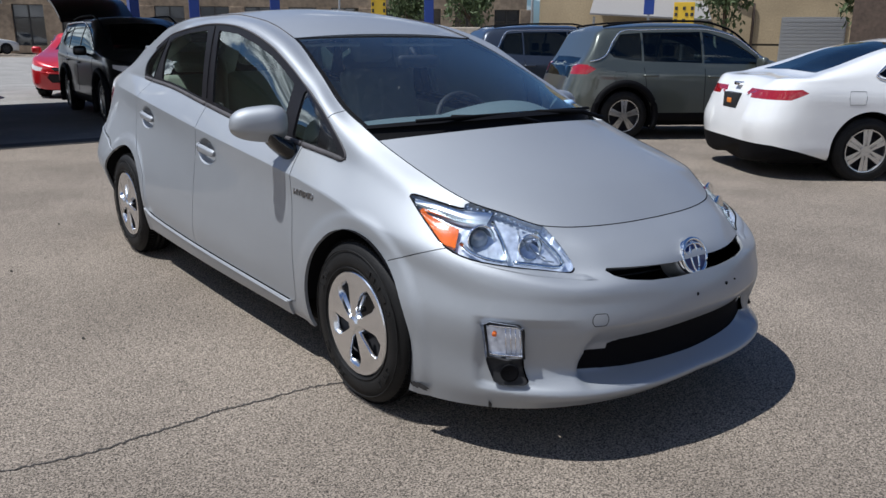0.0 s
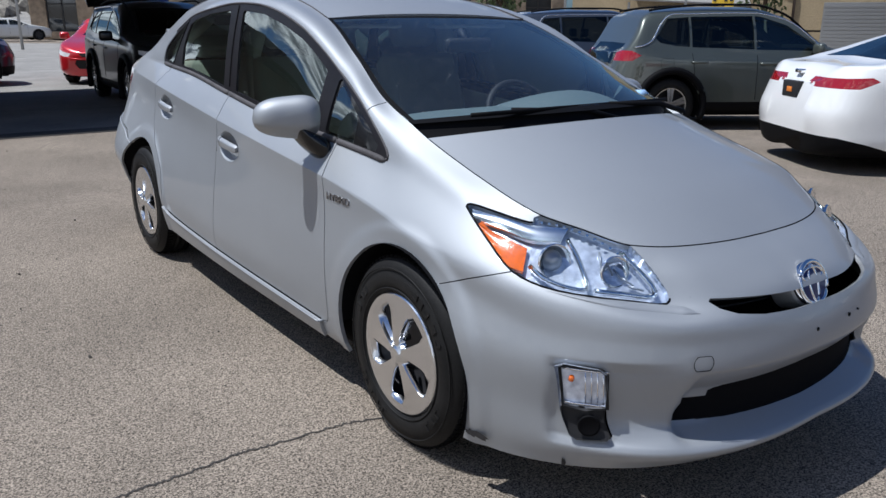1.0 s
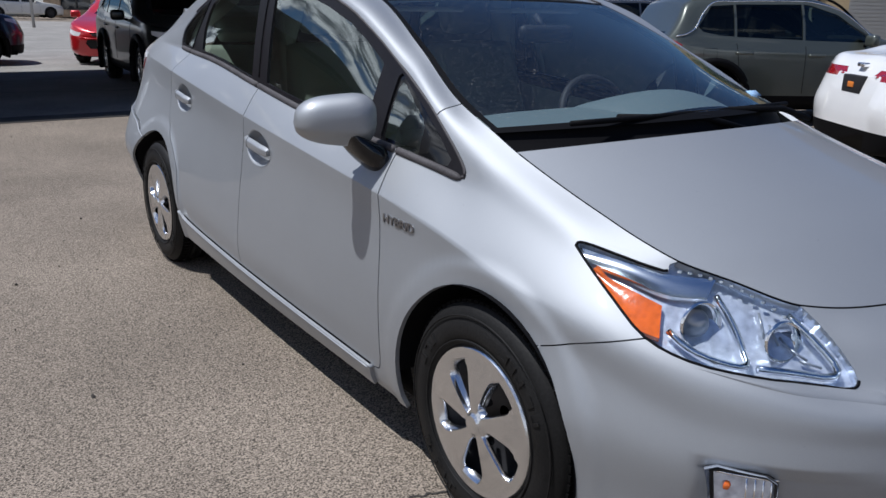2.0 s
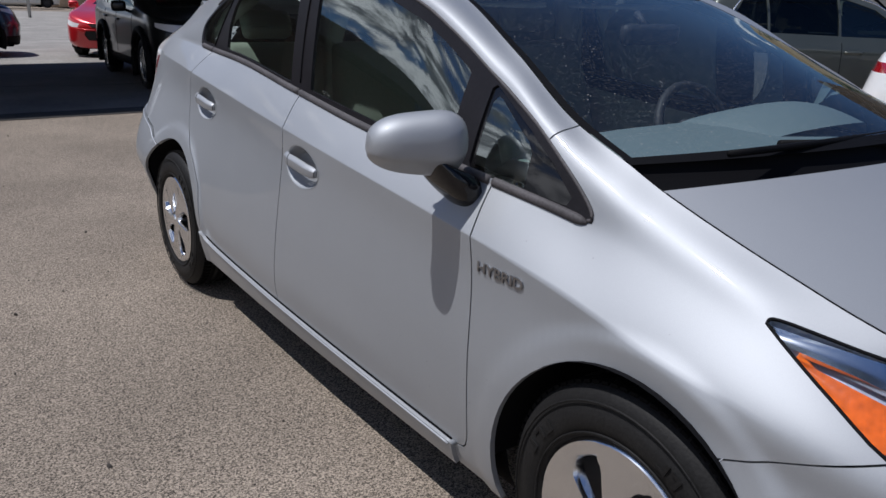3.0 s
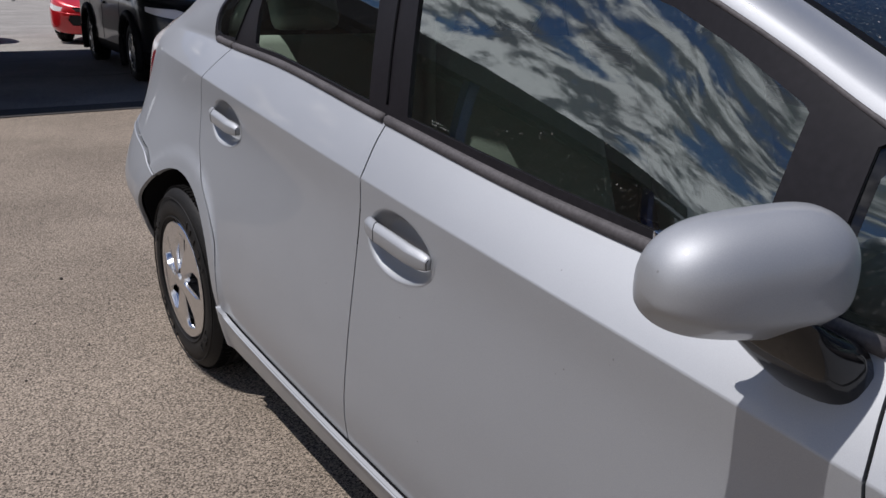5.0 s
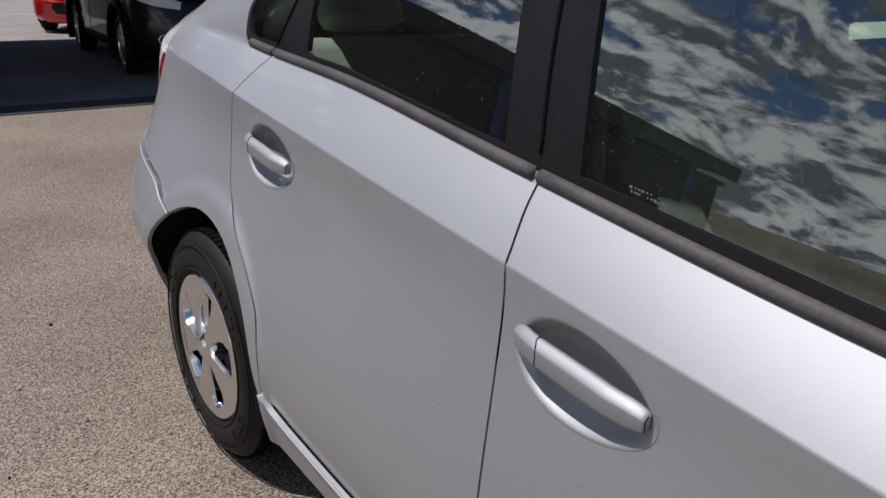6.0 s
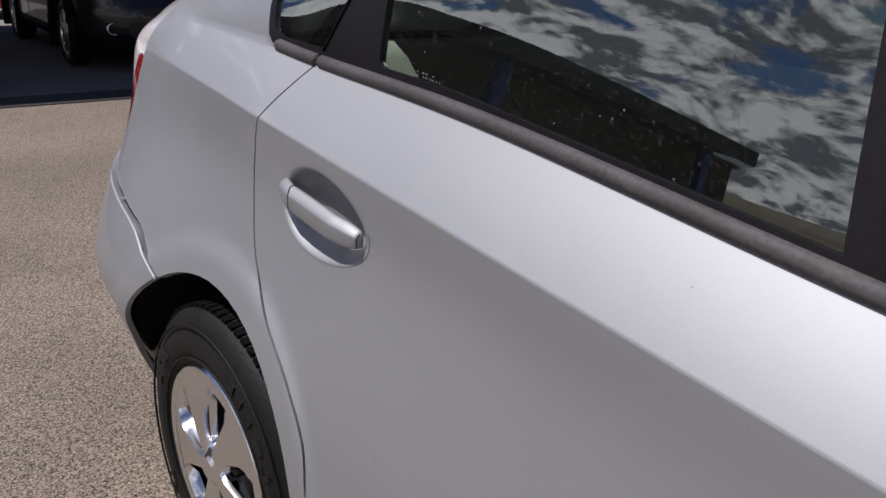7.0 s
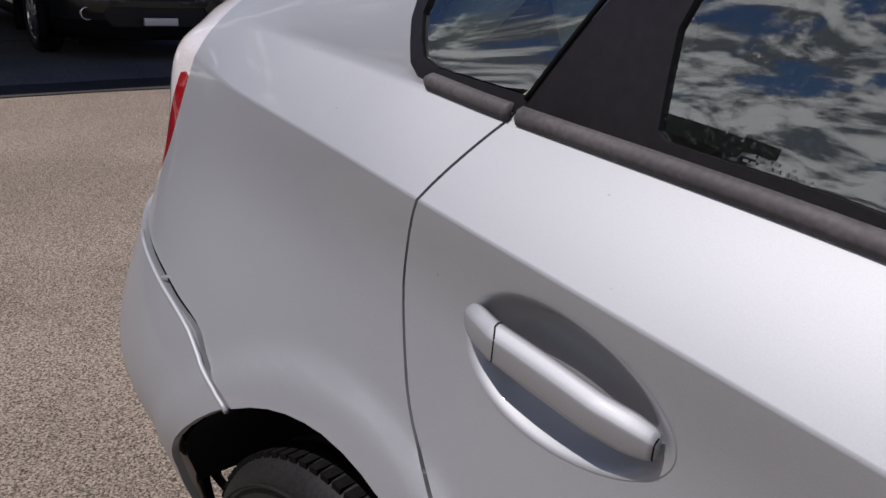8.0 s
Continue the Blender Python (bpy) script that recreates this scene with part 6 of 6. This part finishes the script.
        if flap:
            y, z = flap
            loop = [(s * -(side_x(y + a, z + b) + 0.001), y + a, z + b) for a, b in ((-.08, -.065), (.08, -.065), (.09, 0), (.08, .065), (-.08, .065), (-.09, 0))]
            part("fuel_flap_seam", tube(loop, 0.0018, 5, True), M["gap"], car)
    car.matrix_world = at
    return car


def placed(x, y, turn, z=0.0):
    return Matrix.Translation((x, y, z)) @ Matrix.Rotation(radians(turn), 4, "Z")


def suv(name, label, at, paint, group="parked cars", **more):
    L = more.pop("length", 4.4)
    h = L / 2
    H = more.pop("height", 1.63)
    glass_mat = more.pop("glass_mat", DARK_GLASS)
    front_glass = more.pop("front_glass", glass_mat)
    belt = pchip((-h, 0.80), (-h + 0.25, 0.93), (-h + 1.0, 1.01), (-0.2, 1.02), (1.2, 1.05), (h - 0.35, 1.10), (h, 1.02))
    top = pchip((-h, 0.82), (-h + 0.18, 0.95), (-h + 1.05, 1.06), (-h + 1.30, 1.12), (-h + 1.95, H - 0.10), (-h + 2.4, H), (0.7, H), (h - 0.75, H - 0.04), (h - 0.32, H - 0.12), (h - 0.12, 1.12), (h, 0.98))
    f0 = -h + 1.50
    wins = [([(f0 - 0.06, 1.06), (0.175, 1.075), (0.175, H - 0.12), (f0 + 0.78, H - 0.13), (f0 + 0.42, H - 0.24)], front_glass),
            ([(0.205, 1.08), (1.075, 1.105), (1.075, H - 0.135), (0.205, H - 0.12)], glass_mat),
            ([(1.105, 1.11), (1.30, 1.12), (1.52, 1.16), (1.58, 1.22), (1.40, H - 0.16), (1.105, H - 0.14)], glass_mat)]
    front = [(-0.58, f0 - 0.25), (0.58, f0 - 0.25), (0.48, f0 + 0.42), (-0.48, f0 + 0.42)]
    rear = [(-0.56, h - 0.30), (0.56, h - 0.30), (0.60, h - 0.11), (-0.60, h - 0.11)]
    tail = [([(h - 0.42, 1.00), (h - 0.30, 0.93), (h + 0.1, 0.92), (h + 0.1, 1.06), (h - 0.30, 1.06)], M["red_lens"])]
    nose = [([(-h - 0.1, 0.76), (-h + 0.10, 0.77), (-h + 0.40, 0.86), (-h + 0.42, 0.91), (-h - 0.1, 0.86)], M["white_lens"])]
    args = dict(doors=((0.16, 0.17), (-0.98, -0.95), (0.98, 1.08)), grips=(0.02, 0.98), flap=(1.42, 0.90),
                surround=(M["bright"], [[(f0 - 0.10, 1.07), (f0 + 0.40, H - 0.20), (f0 + 0.80, H - 0.095), (0.2, H - 0.085), (1.1, H - 0.10), (1.42, H - 0.13), (1.62, 1.22), (h - 0.42, 1.14), (h - 0.22, 1.10)]]),
                axles=(-h + 0.88, h - 0.86), radius=0.35, tail=tail, nose=nose, cladding=True, rails=True, rear_n=6.0)
    args.update(more)
    return vehicle(name, label, at, group, L, 1.82, paint, belt, top, wins, front, rear, **args)


def sedan(name, label, at, paint, group="parked cars", **more):
    L = more.pop("length", 4.92)
    h = L / 2
    H = more.pop("height", 1.45)
    glass_mat = more.pop("glass_mat", DARK_GLASS)
    belt = pchip((-h, 0.62), (-h + 0.3, 0.76), (-h + 1.2, 0.90), (0, 0.93), (1.2, 0.98), (h - 0.35, 1.00), (h - 0.1, 0.96), (h, 0.86))
    top = pchip((-h, 0.66), (-h + 0.2, 0.78), (-h + 1.25, 0.99), (-h + 1.45, 1.04), (-h + 2.15, H - 0.07), (-0.05, H), (0.5, H - 0.01), (1.0, H - 0.09), (h - 0.72, 1.12), (h - 0.45, 1.06), (h - 0.10, 1.035), (h - 0.03, 0.95), (h, 0.84))
    f0 = -h + 1.55
    wins = [([(f0, 0.985), (0.05, 1.0), (0.05, H - 0.10), (f0 + 0.75, H - 0.12), (f0 + 0.42, H - 0.23)], glass_mat),
            ([(0.15, 1.005), (0.95, 1.03), (1.25, 1.06), (1.30, 1.09), (1.05, H - 0.20), (0.7, H - 0.12), (0.15, H - 0.10)], glass_mat)]
    front = [(-0.60, f0 - 0.20), (0.60, f0 - 0.20), (0.50, f0 + 0.62), (-0.50, f0 + 0.62)]
    rear = [(-0.47, 0.86), (0.47, 0.86), (0.56, h - 0.66), (-0.56, h - 0.66)]
    tail = [([(h - 0.44, 0.905), (h - 0.28, 0.835), (h + 0.1, 0.825), (h + 0.1, 0.905), (h - 0.38, 0.94)], M["red_lens"])]
    nose = [([(-h + 0.10, 0.585), (-h + 0.18, 0.59), (-h + 0.50, 0.69), (-h + 0.54, 0.74), (-h + 0.30, 0.71), (-h + 0.10, 0.65)], M["white_lens"])]
    args = dict(doors=((0.10, 0.10), (-1.0, -1.0), (0.92, 1.12)), grips=(-0.04, 0.92), flap=(1.52, 0.86),
                surround=(M["bright"], [[(1.33, 1.075), (1.10, H - 0.205), (0.72, H - 0.105), (0.1, H - 0.085), (f0 + 0.75, H - 0.105), (f0 + 0.36, H - 0.23)], [(f0, 0.970), (0.05, 0.985), (0.95, 1.015), (1.28, 1.045), (1.33, 1.075)]]),
                axles=(-h + 0.98, h - 1.10), radius=0.335, tail=tail, nose=nose, clearance=0.20, bumper=0.1, spokes=6, tumble=0.22, rear_n=5.0)
    args.update(more)
    return vehicle(name, label, at, group, L, 1.85, paint, belt, top, wins, front, rear, **args)


grey_suv = suv("suv", "grey green compact SUV with black cladding", placed(8.27, 4.96, 60, -0.088), P["grey"], front_glass=CLEAR_GLASS)
white_sedan = sedan("sedan", "white sedan with red tail lamps and silver wheels", placed(7.56, 1.17, 56, -0.085), P["white"])
slate_suv = suv("suv", "dark slate blue SUV parked beyond the others", placed(9.75, 8.95, 62, -0.108), P["slate"], length=4.6, height=1.66)
black_suv = suv("station_wagon", "black wagon with roof rails and alloy wheels", placed(2.15, 11.9, -3.5), P["night"], length=4.8, height=1.62, axles=(-1.45, 1.30), spokes=6, cladding=True)
red_car = sedan("hatchback", "bright red coupe facing the parking lot", placed(2.95, 17.7, -26), P["red"], length=4.2, height=1.38)
navy_suv = suv("suv", "navy SUV standing at the street edge", placed(-1.62, 17.5, 92), P["navy"], length=4.6)
old_car = sedan("sedan", "old white square sedan across the street", placed(6.3, 57.6, 96), P["cream"], length=5.2, height=1.40, rim="darkrim")

# open tailgate over the black wagon
gate = [[(x, 14.0 + 0.95 * t, 1.60 + 0.42 * math.sin(1.5 * t) + 0.05 * (1 - (x / 0.7) ** 2)) for x in np.linspace(-0.68, 0.68, 13)] for t in np.linspace(0, 1, 9)]
gm = rim_fold(grid_mesh([[(x + 2.2, y, z) for x, y, z in r] for r in gate], True), 0.07)
g_ob = part("tailgate", gm, P["night"], black_suv, "raised black tailgate")
g_ob.matrix_parent_inverse = black_suv.matrix_world.inverted()

for x in (-0.62, 0.62):
    ring = spun([(-2.345, 0.045), (-2.362, 0.055), (-2.345, 0.066), (-2.30, 0.066)], 24, "y")
    bmesh.ops.translate(ring, verts=ring.verts, vec=(x, 0.07, 0.45))
    part("fog_ring", ring, M["rim"], black_suv, "pale fog lamp ring")
part("front_plate", boxed((-0.16, -2.44, 0.36), (0.16, -2.40, 0.43), 0.004), M["white_lens"], black_suv, "pale blank plate")

# emblem and plate on the white sedan's tail
def on_car(ob, bm, nm, mat, label=""):
    return part(nm, bm, mat, ob, label)


on_car(white_sedan, boxed((-0.16, 2.34, 0.70), (0.16, 2.425, 0.86), 0.008), "plate_holder", M["dark"], "black dealer plate with an orange mark")
M["orange"] = material("orange print", (0.75, 0.22, 0.03), 0.5)
on_car(white_sedan, boxed((-0.05, 2.42, 0.75), (0.05, 2.432, 0.80), 0.002), "plate_mark", M["orange"])
on_car(white_sedan, boxed((-0.06, 2.30, 0.935), (0.06, 2.365, 0.975), 0.01), "badge", M["bright"])
on_car(white_sedan, boxed((-0.05, 0.35, 1.435), (0.05, 0.60, 1.50), 0.02), "roof_antenna", P["white"])


# ---- buildings and street ----
M["stone"] = material("pale stone wall", (0.42, 0.36, 0.29), 0.9, grain=0.2, scale=6, bump=0.02, spots=0.15, spot_scale=0.6)
M["tan_stone"] = material("tan stone wall", (0.33, 0.25, 0.17), 0.9, grain=0.25, scale=3, bump=0.02, spots=0.25, spot_scale=0.5)
M["block"] = material("tan block wall", (0.40, 0.31, 0.19), 0.9, grain=0.10, scale=12, bump=0.01, spots=0.10, spot_scale=0.5)
M["brown"] = material("dark brown wall", (0.085, 0.06, 0.045), 0.9, grain=0.2, scale=8, spots=0.15)
M["frame"] = material("dark window frame", (0.03, 0.028, 0.026), 0.5)
M["win"] = material("dark shop window", (0.035, 0.038, 0.042), 0.08, 0, 1.0)
M["post"] = material("blue post paint", (0.015, 0.05, 0.26), 0.4, grain=0.05, scale=30)
M["roof"] = material("pale metal roof", (0.30, 0.29, 0.285), 0.5, 0.2, grain=0.05, scale=10)
M["yellow"] = material("yellow sign", (0.75, 0.48, 0.03), 0.5)
M["bars"] = material("dark sign print", (0.03, 0.03, 0.03), 0.6)
M["steel"] = material("galvanised steel", (0.38, 0.38, 0.38), 0.45, 0.7)
M["soffit"] = material("dark canopy metal", (0.05, 0.052, 0.055), 0.7, grain=0.08, scale=5)
M["bark"] = material("bark", (0.09, 0.06, 0.04), 0.95, grain=0.3, scale=30, bump=0.01)
M["leaf"] = material("leaves", (0.07, 0.10, 0.035), 0.7, grain=0.3, scale=4)
M["rock"] = material("landscape rock", (0.22, 0.20, 0.17), 0.95, grain=0.25, scale=5, bump=0.03, spots=0.2)


def axis_frame(az, dist, along=0.0):
    """A frame whose x runs along a facade that faces the lot from azimuth az (degrees from +y to +x)."""
    a = radians(az)
    c = Vector((-2.3 + dist * math.sin(a), -2.4 + dist * math.cos(a), 0))
    return Matrix.Translation(c) @ Matrix.Rotation(-a, 4, "Z") @ Matrix.Translation((along, 0, 0))


def facade(name, label, at, width, height, bays, wall, window, depth=6.0, sill=0.4, head=2.9, post=0.5, panes=3):
    """A shop front: wall with piers between real window bays, each with frame, mullions and glass."""
    b = thing(name, label, "building")
    step = width / bays
    front = bmesh.new()
    box(front, (-width / 2, 0.3, 0), (width / 2, depth, height))
    part("wall", front, wall, b, smooth=False)
    part("lintel", boxed((-width / 2, 0, head), (width / 2, 0.298, height)), wall, b, smooth=False)
    part("plinth", boxed((-width / 2, 0, 0), (width / 2, 0.298, sill)), wall, b, smooth=False)
    for i in range(bays + 1):
        x = -width / 2 + i * step
        part("pier", boxed((x - post / 2, -0.06, 0), (x + post / 2, 0.30, head), 0.02), wall, b, smooth=False)
    for i in range(bays):
        x0, x1 = -width / 2 + i * step + post / 2, -width / 2 + (i + 1) * step - post / 2
        w = part("window", boxed((x0, 0.20, sill), (x1, 0.24, head)), window, b, smooth=False)
        fr = bmesh.new()
        for k in range(panes + 1):
            x = x0 + (x1 - x0) * k / panes
            box(fr, (x - 0.05, 0.12, sill), (x + 0.05, 0.22, head))
        for z in (sill, head - 0.9, head):
            box(fr, (x0, 0.12, z - 0.05), (x1, 0.215, z + 0.05))
        part("window_frame", fr, M["frame"], w, smooth=False)
    b.matrix_world = at
    return b


facade("shop_building", "tan stone shop row with dark windows", axis_frame(27, 62), 38, 9, 12, M["tan_stone"], M["win"], sill=0.5, head=3.3, post=1.1, panes=2)
facade("tan_building", "tan block building with a grey shutter door", axis_frame(56, 46, 4), 26, 7, 1, M["block"], M["block"], head=1.0, sill=0.9, post=0.3)
tan = axis_frame(56, 46, 4)
sh = thing("shutter_door", "grey roll shutter in a tan wall", "door")
part("shutter", boxed((-0.2, -0.10, 0), (2.9, -0.04, 2.35), 0.01), M["steel"], sh, smooth=False)
for k in range(12):
    part("slat", boxed((-0.15, -0.13, 0.1 + 0.18 * k), (2.85, -0.10, 0.24 + 0.18 * k), 0.008), M["steel"], sh, smooth=False)
sh.matrix_world = tan
dp = part("downpipe", tube([(-1.6, -0.12, 0), (-1.6, -0.12, 3.0), (-2.6, -0.12, 3.4), (-2.6, -0.12, 6.8)], 0.07, 8), M["brown"], None)
dp.matrix_world = tan
tagged(dp, "brown downpipe on a tan wall", "downpipe")
facade("brown_building", "dark brown building at the lot edge", axis_frame(70.5, 30, 2.5), 11, 8, 1, M["brown"], M["brown"], head=0.5, sill=0.4, post=0.2)

aw = thing("carport", "pale slanted metal roof on posts", "carport")
rf = bmesh.new()
box(rf, (-2.3, -2.2, 0), (3.6, 2.2, 0.10), 0.02, Matrix.Translation((0, 0, 2.80)) @ Matrix.Rotation(radians(14), 4, "X") @ Matrix.Rotation(radians(3), 4, "Y"))
part("roof", rf, M["roof"], aw, smooth=False)
for x in (-2.1, 0.6, 3.4):
    part("post", boxed((x - 0.06, -1.6, 0), (x + 0.06, -1.48, 2.30)), M["steel"], aw, smooth=False)
rail = bmesh.new()
for k in range(19):
    box(rail, (-2.1 + 0.3 * k, -1.55, 0.3), (-2.07 + 0.3 * k, -1.52, 1.9))
for z in (0.3, 1.1, 1.9):
    box(rail, (-2.2, -1.56, z), (3.5, -1.51, z + 0.04))
part("railing", rail, M["steel"], aw, smooth=False)
aw.matrix_world = axis_frame(51.5, 44)

wall_low = part("garden_wall", boxed((-9, 0, 0), (5, 0.4, 1.75), 0.04), M["stone"], None, smooth=False)
wall_low.matrix_world = axis_frame(45, 41)
tagged(wall_low, "low pale stone wall along the street", "wall", kind="structure")


def sign(name, label, at, w, z0, z1, mat, rows):
    s = thing(name, label, "sign")
    part("board", boxed((-w / 2, -0.03, z0), (w / 2, 0.03, z1), 0.01), mat, s, smooth=False)
    h = (z1 - z0) / (len(rows) + 1)
    for i, cells in enumerate(rows):
        z = z1 - h * (i + 1)
        for k, c in enumerate(cells):
            if c:
                x = -w * 0.38 + w * 0.76 * k / max(1, len(cells) - 1)
                part("print_bar", boxed((x - w * 0.07, -0.045, z - h * 0.28), (x + w * 0.07, -0.031, z + h * 0.28)), M["bars"], s, smooth=False)
    part("pole", boxed((-0.05, 0.04, 0), (0.05, 0.12, z1)), M["steel"], s, smooth=False)
    s.matrix_world = at
    return s


sign("street_sign", "yellow notice board with dark lettering", axis_frame(54.6, 36), 0.85, 1.75, 2.75, M["yellow"], [(1, 1, 1), (1, 0, 1, 1), (1, 1, 0)])
sign("street_sign", "yellow shop banner with dark lettering", axis_frame(33.7, 56), 1.0, 2.1, 4.2, M["yellow"], [(1, 1), (1, 1), (1, 1), (1, 0)])
sign("street_sign", "small blue and white road sign", axis_frame(52.3, 38), 0.45, 2.3, 3.1, M["post"], [(0,)])
for az, d in ((21.3, 26), (26.6, 26), (37.2, 26)):
    p = part("blue_post", boxed((-0.15, -0.15, 0), (0.15, 0.15, 5.0), 0.02), M["post"], None, smooth=False)
    p.matrix_world = axis_frame(az, d)
    tagged(p, "bright blue square steel post", "post", "blue posts")
for az, d, h in ((8.9, 42, 5), (31.0, 48, 5.5), (44.4, 40, 5.5)):
    p = part("street_pole", tube([(0, 0, 0), (0, 0, h)], [0.07, 0.05], 10), M["steel"], None)
    p.matrix_world = axis_frame(az, d)
    tagged(p, "thin grey street pole", "pole", "street poles")


def tree(at, height, seed, spread):
    rng = random.Random(seed)
    t = thing("tree", "small street tree with dark green foliage", "tree", "street trees")
    trunk = tube([(0, 0, 0), (0.05, 0.02, height * 0.3), (-0.03, 0.04, height * 0.55), (0.04, 0, height * 0.8)], [0.14, 0.11, 0.08, 0.03], 8)
    me = bpy.data.meshes.new("t")
    for k in range(9):
        a, z = rng.uniform(0, 6.28), height * rng.uniform(0.3, 0.65)
        r = spread * rng.uniform(0.4, 0.8)
        limb = tube([(0, 0, z), (r * 0.5 * math.cos(a), r * 0.5 * math.sin(a), z + 0.4), (r * math.cos(a), r * math.sin(a), z + 0.9)], [0.05, 0.035, 0.012], 6)
        limb.to_mesh(me)
        trunk.from_mesh(me)
        limb.free()
    bpy.data.meshes.remove(me)
    part("trunk", trunk, M["bark"], t)
    crown = bmesh.new()
    for k in range(1500):
        a, c = rng.uniform(0, 6.28), rng.uniform(-1, 1)
        r = rng.uniform(0.25, 1.0) ** 0.6 * (0.75 + 0.35 * math.sin(3 * a + seed) * math.sin(2 * c))
        s = math.sqrt(1 - c * c)
        p = Vector((spread * r * s * math.cos(a), spread * r * s * math.sin(a), height * 0.66 + height * 0.40 * r * c))
        m = Matrix.Translation(p) @ Euler((rng.uniform(0, 6), rng.uniform(0, 6), rng.uniform(0, 6))).to_matrix().to_4x4()
        l = rng.uniform(0.10, 0.22)
        crown.faces.new([crown.verts.new(m @ Vector(q)) for q in ((-l, 0, 0), (0, -l * 0.45, 0.02), (l, 0, 0), (0, l * 0.45, 0.02))])
    tagged(part("crown", crown, M["leaf"], t, smooth=False), kind="stuff")
    t.matrix_world = at


for az, d, h, seed, sp in ((35.8, 50, 5.0, 1, 1.6), (40.2, 46, 5.2, 2, 1.9), (57.2, 40, 5.6, 3, 1.6), (65.4, 38, 6, 4, 1.7), (3.5, 72, 6, 5, 2.2), (14.5, 74, 6, 6, 2.0)):
    tree(axis_frame(az, d), h, seed, sp)

# rising street and rocky bank beyond
bank = [[(x, y, max(0, 3.2 * ((y - 66) / 30)) + 0.02) for x in np.linspace(-40, 24, 17)] for y in np.linspace(64, 100, 10)]
tagged(part("hill_road", grid_mesh(bank, True), M["concrete"], None), "pale street rising up the hill", "road", kind="structure")
rk = bmesh.new()
rng = random.Random(8)
for k in range(160):
    x, y = rng.uniform(-14, 24), rng.uniform(80, 92)
    r = rng.uniform(0.4, 1.2)
    bmesh.ops.create_icosphere(rk, subdivisions=1, radius=r, matrix=Matrix.Translation((x, y, 1.6 + 0.11 * (y - 80) + rng.uniform(0, 0.6))) @ Euler((k, k * 2, k * 3)).to_matrix().to_4x4() @ Matrix.Diagonal((1.3, 1, 0.7, 1)))
tagged(part("rock_bank", rk, M["rock"], None, smooth=False), "grey landscape rocks on a bank", "rocks", kind="stuff")
facade("stone_house", "stone house with dark windows on the hill", axis_frame(10, 98), 30, 12, 6, M["stone"], M["win"], sill=3.4, head=5.6)
st = thing("stairway", "pale stairway up the bank", "stairs")
for k in range(14):
    part("step", boxed((-1.2, 0.35 * k, 0), (1.2, 0.35 * k + 0.37, 1.4 + 0.17 * k), 0.01), M["roof"], st, smooth=False)
st.matrix_world = axis_frame(12.6, 84)

# dry hills added outside the view, closing the valley and darkening low paint reflections
M["hill"] = material("dry brown hillside", (0.16, 0.13, 0.085), 0.95, grain=0.25, scale=0.2, spots=0.25, spot_scale=0.02)
hr = random.Random(5)
ridge = []
for i in range(61):
    a = radians(140 + 215 * i / 60)
    top = 13 + 5 * math.sin(3.1 * a) + 3 * math.sin(7.3 * a + 1) + hr.uniform(-2, 2)
    ridge.append([((150 + 130 * t) * math.sin(a), (150 + 130 * t) * math.cos(a), -0.5 + top * (3 * t * t - 2 * t ** 3)) for t in np.linspace(0, 1, 9)])
tagged(part("hills", grid_mesh(ridge), M["hill"], None), "unseen dry brown hills, added to darken low reflections", "hill", kind="structure")

# assumed canopy and office out of direct view: shade the strip, darken the car's window reflections
cn = thing("canopy", "unseen flat canopy on posts, added to shade the dark strip", "canopy")
part("deck", boxed((-12.1, 9.0, 2.45), (3.0, 15.5, 2.70), 0.03), M["soffit"], cn, smooth=False)
part("fascia", boxed((-12.15, 8.93, 2.38), (3.05, 8.995, 2.75), 0.01), M["soffit"], cn, smooth=False)
for x in (-11.5, -6.5):
    for y in (9.6, 15.0):
        part("post", boxed((x - 0.1, y - 0.1, 0), (x + 0.1, y + 0.1, 2.45), 0.01), M["post"], cn, smooth=False)
part("post", boxed((3.3, 15.6, 0), (3.5, 15.8, 2.7), 0.01), M["post"], cn, smooth=False)
of = thing("unseen_office", "unseen low dark block, added to darken the window reflections", "building")
part("wall", boxed((-13.4, 10.2, 0), (-3.5, 15.9, 2.32), 0.03), M["brown"], of, smooth=False)
part("roof", boxed((-13.5, 10.1, 2.32), (-3.4, 16.0, 2.44), 0.02), M["soffit"], of, smooth=False)
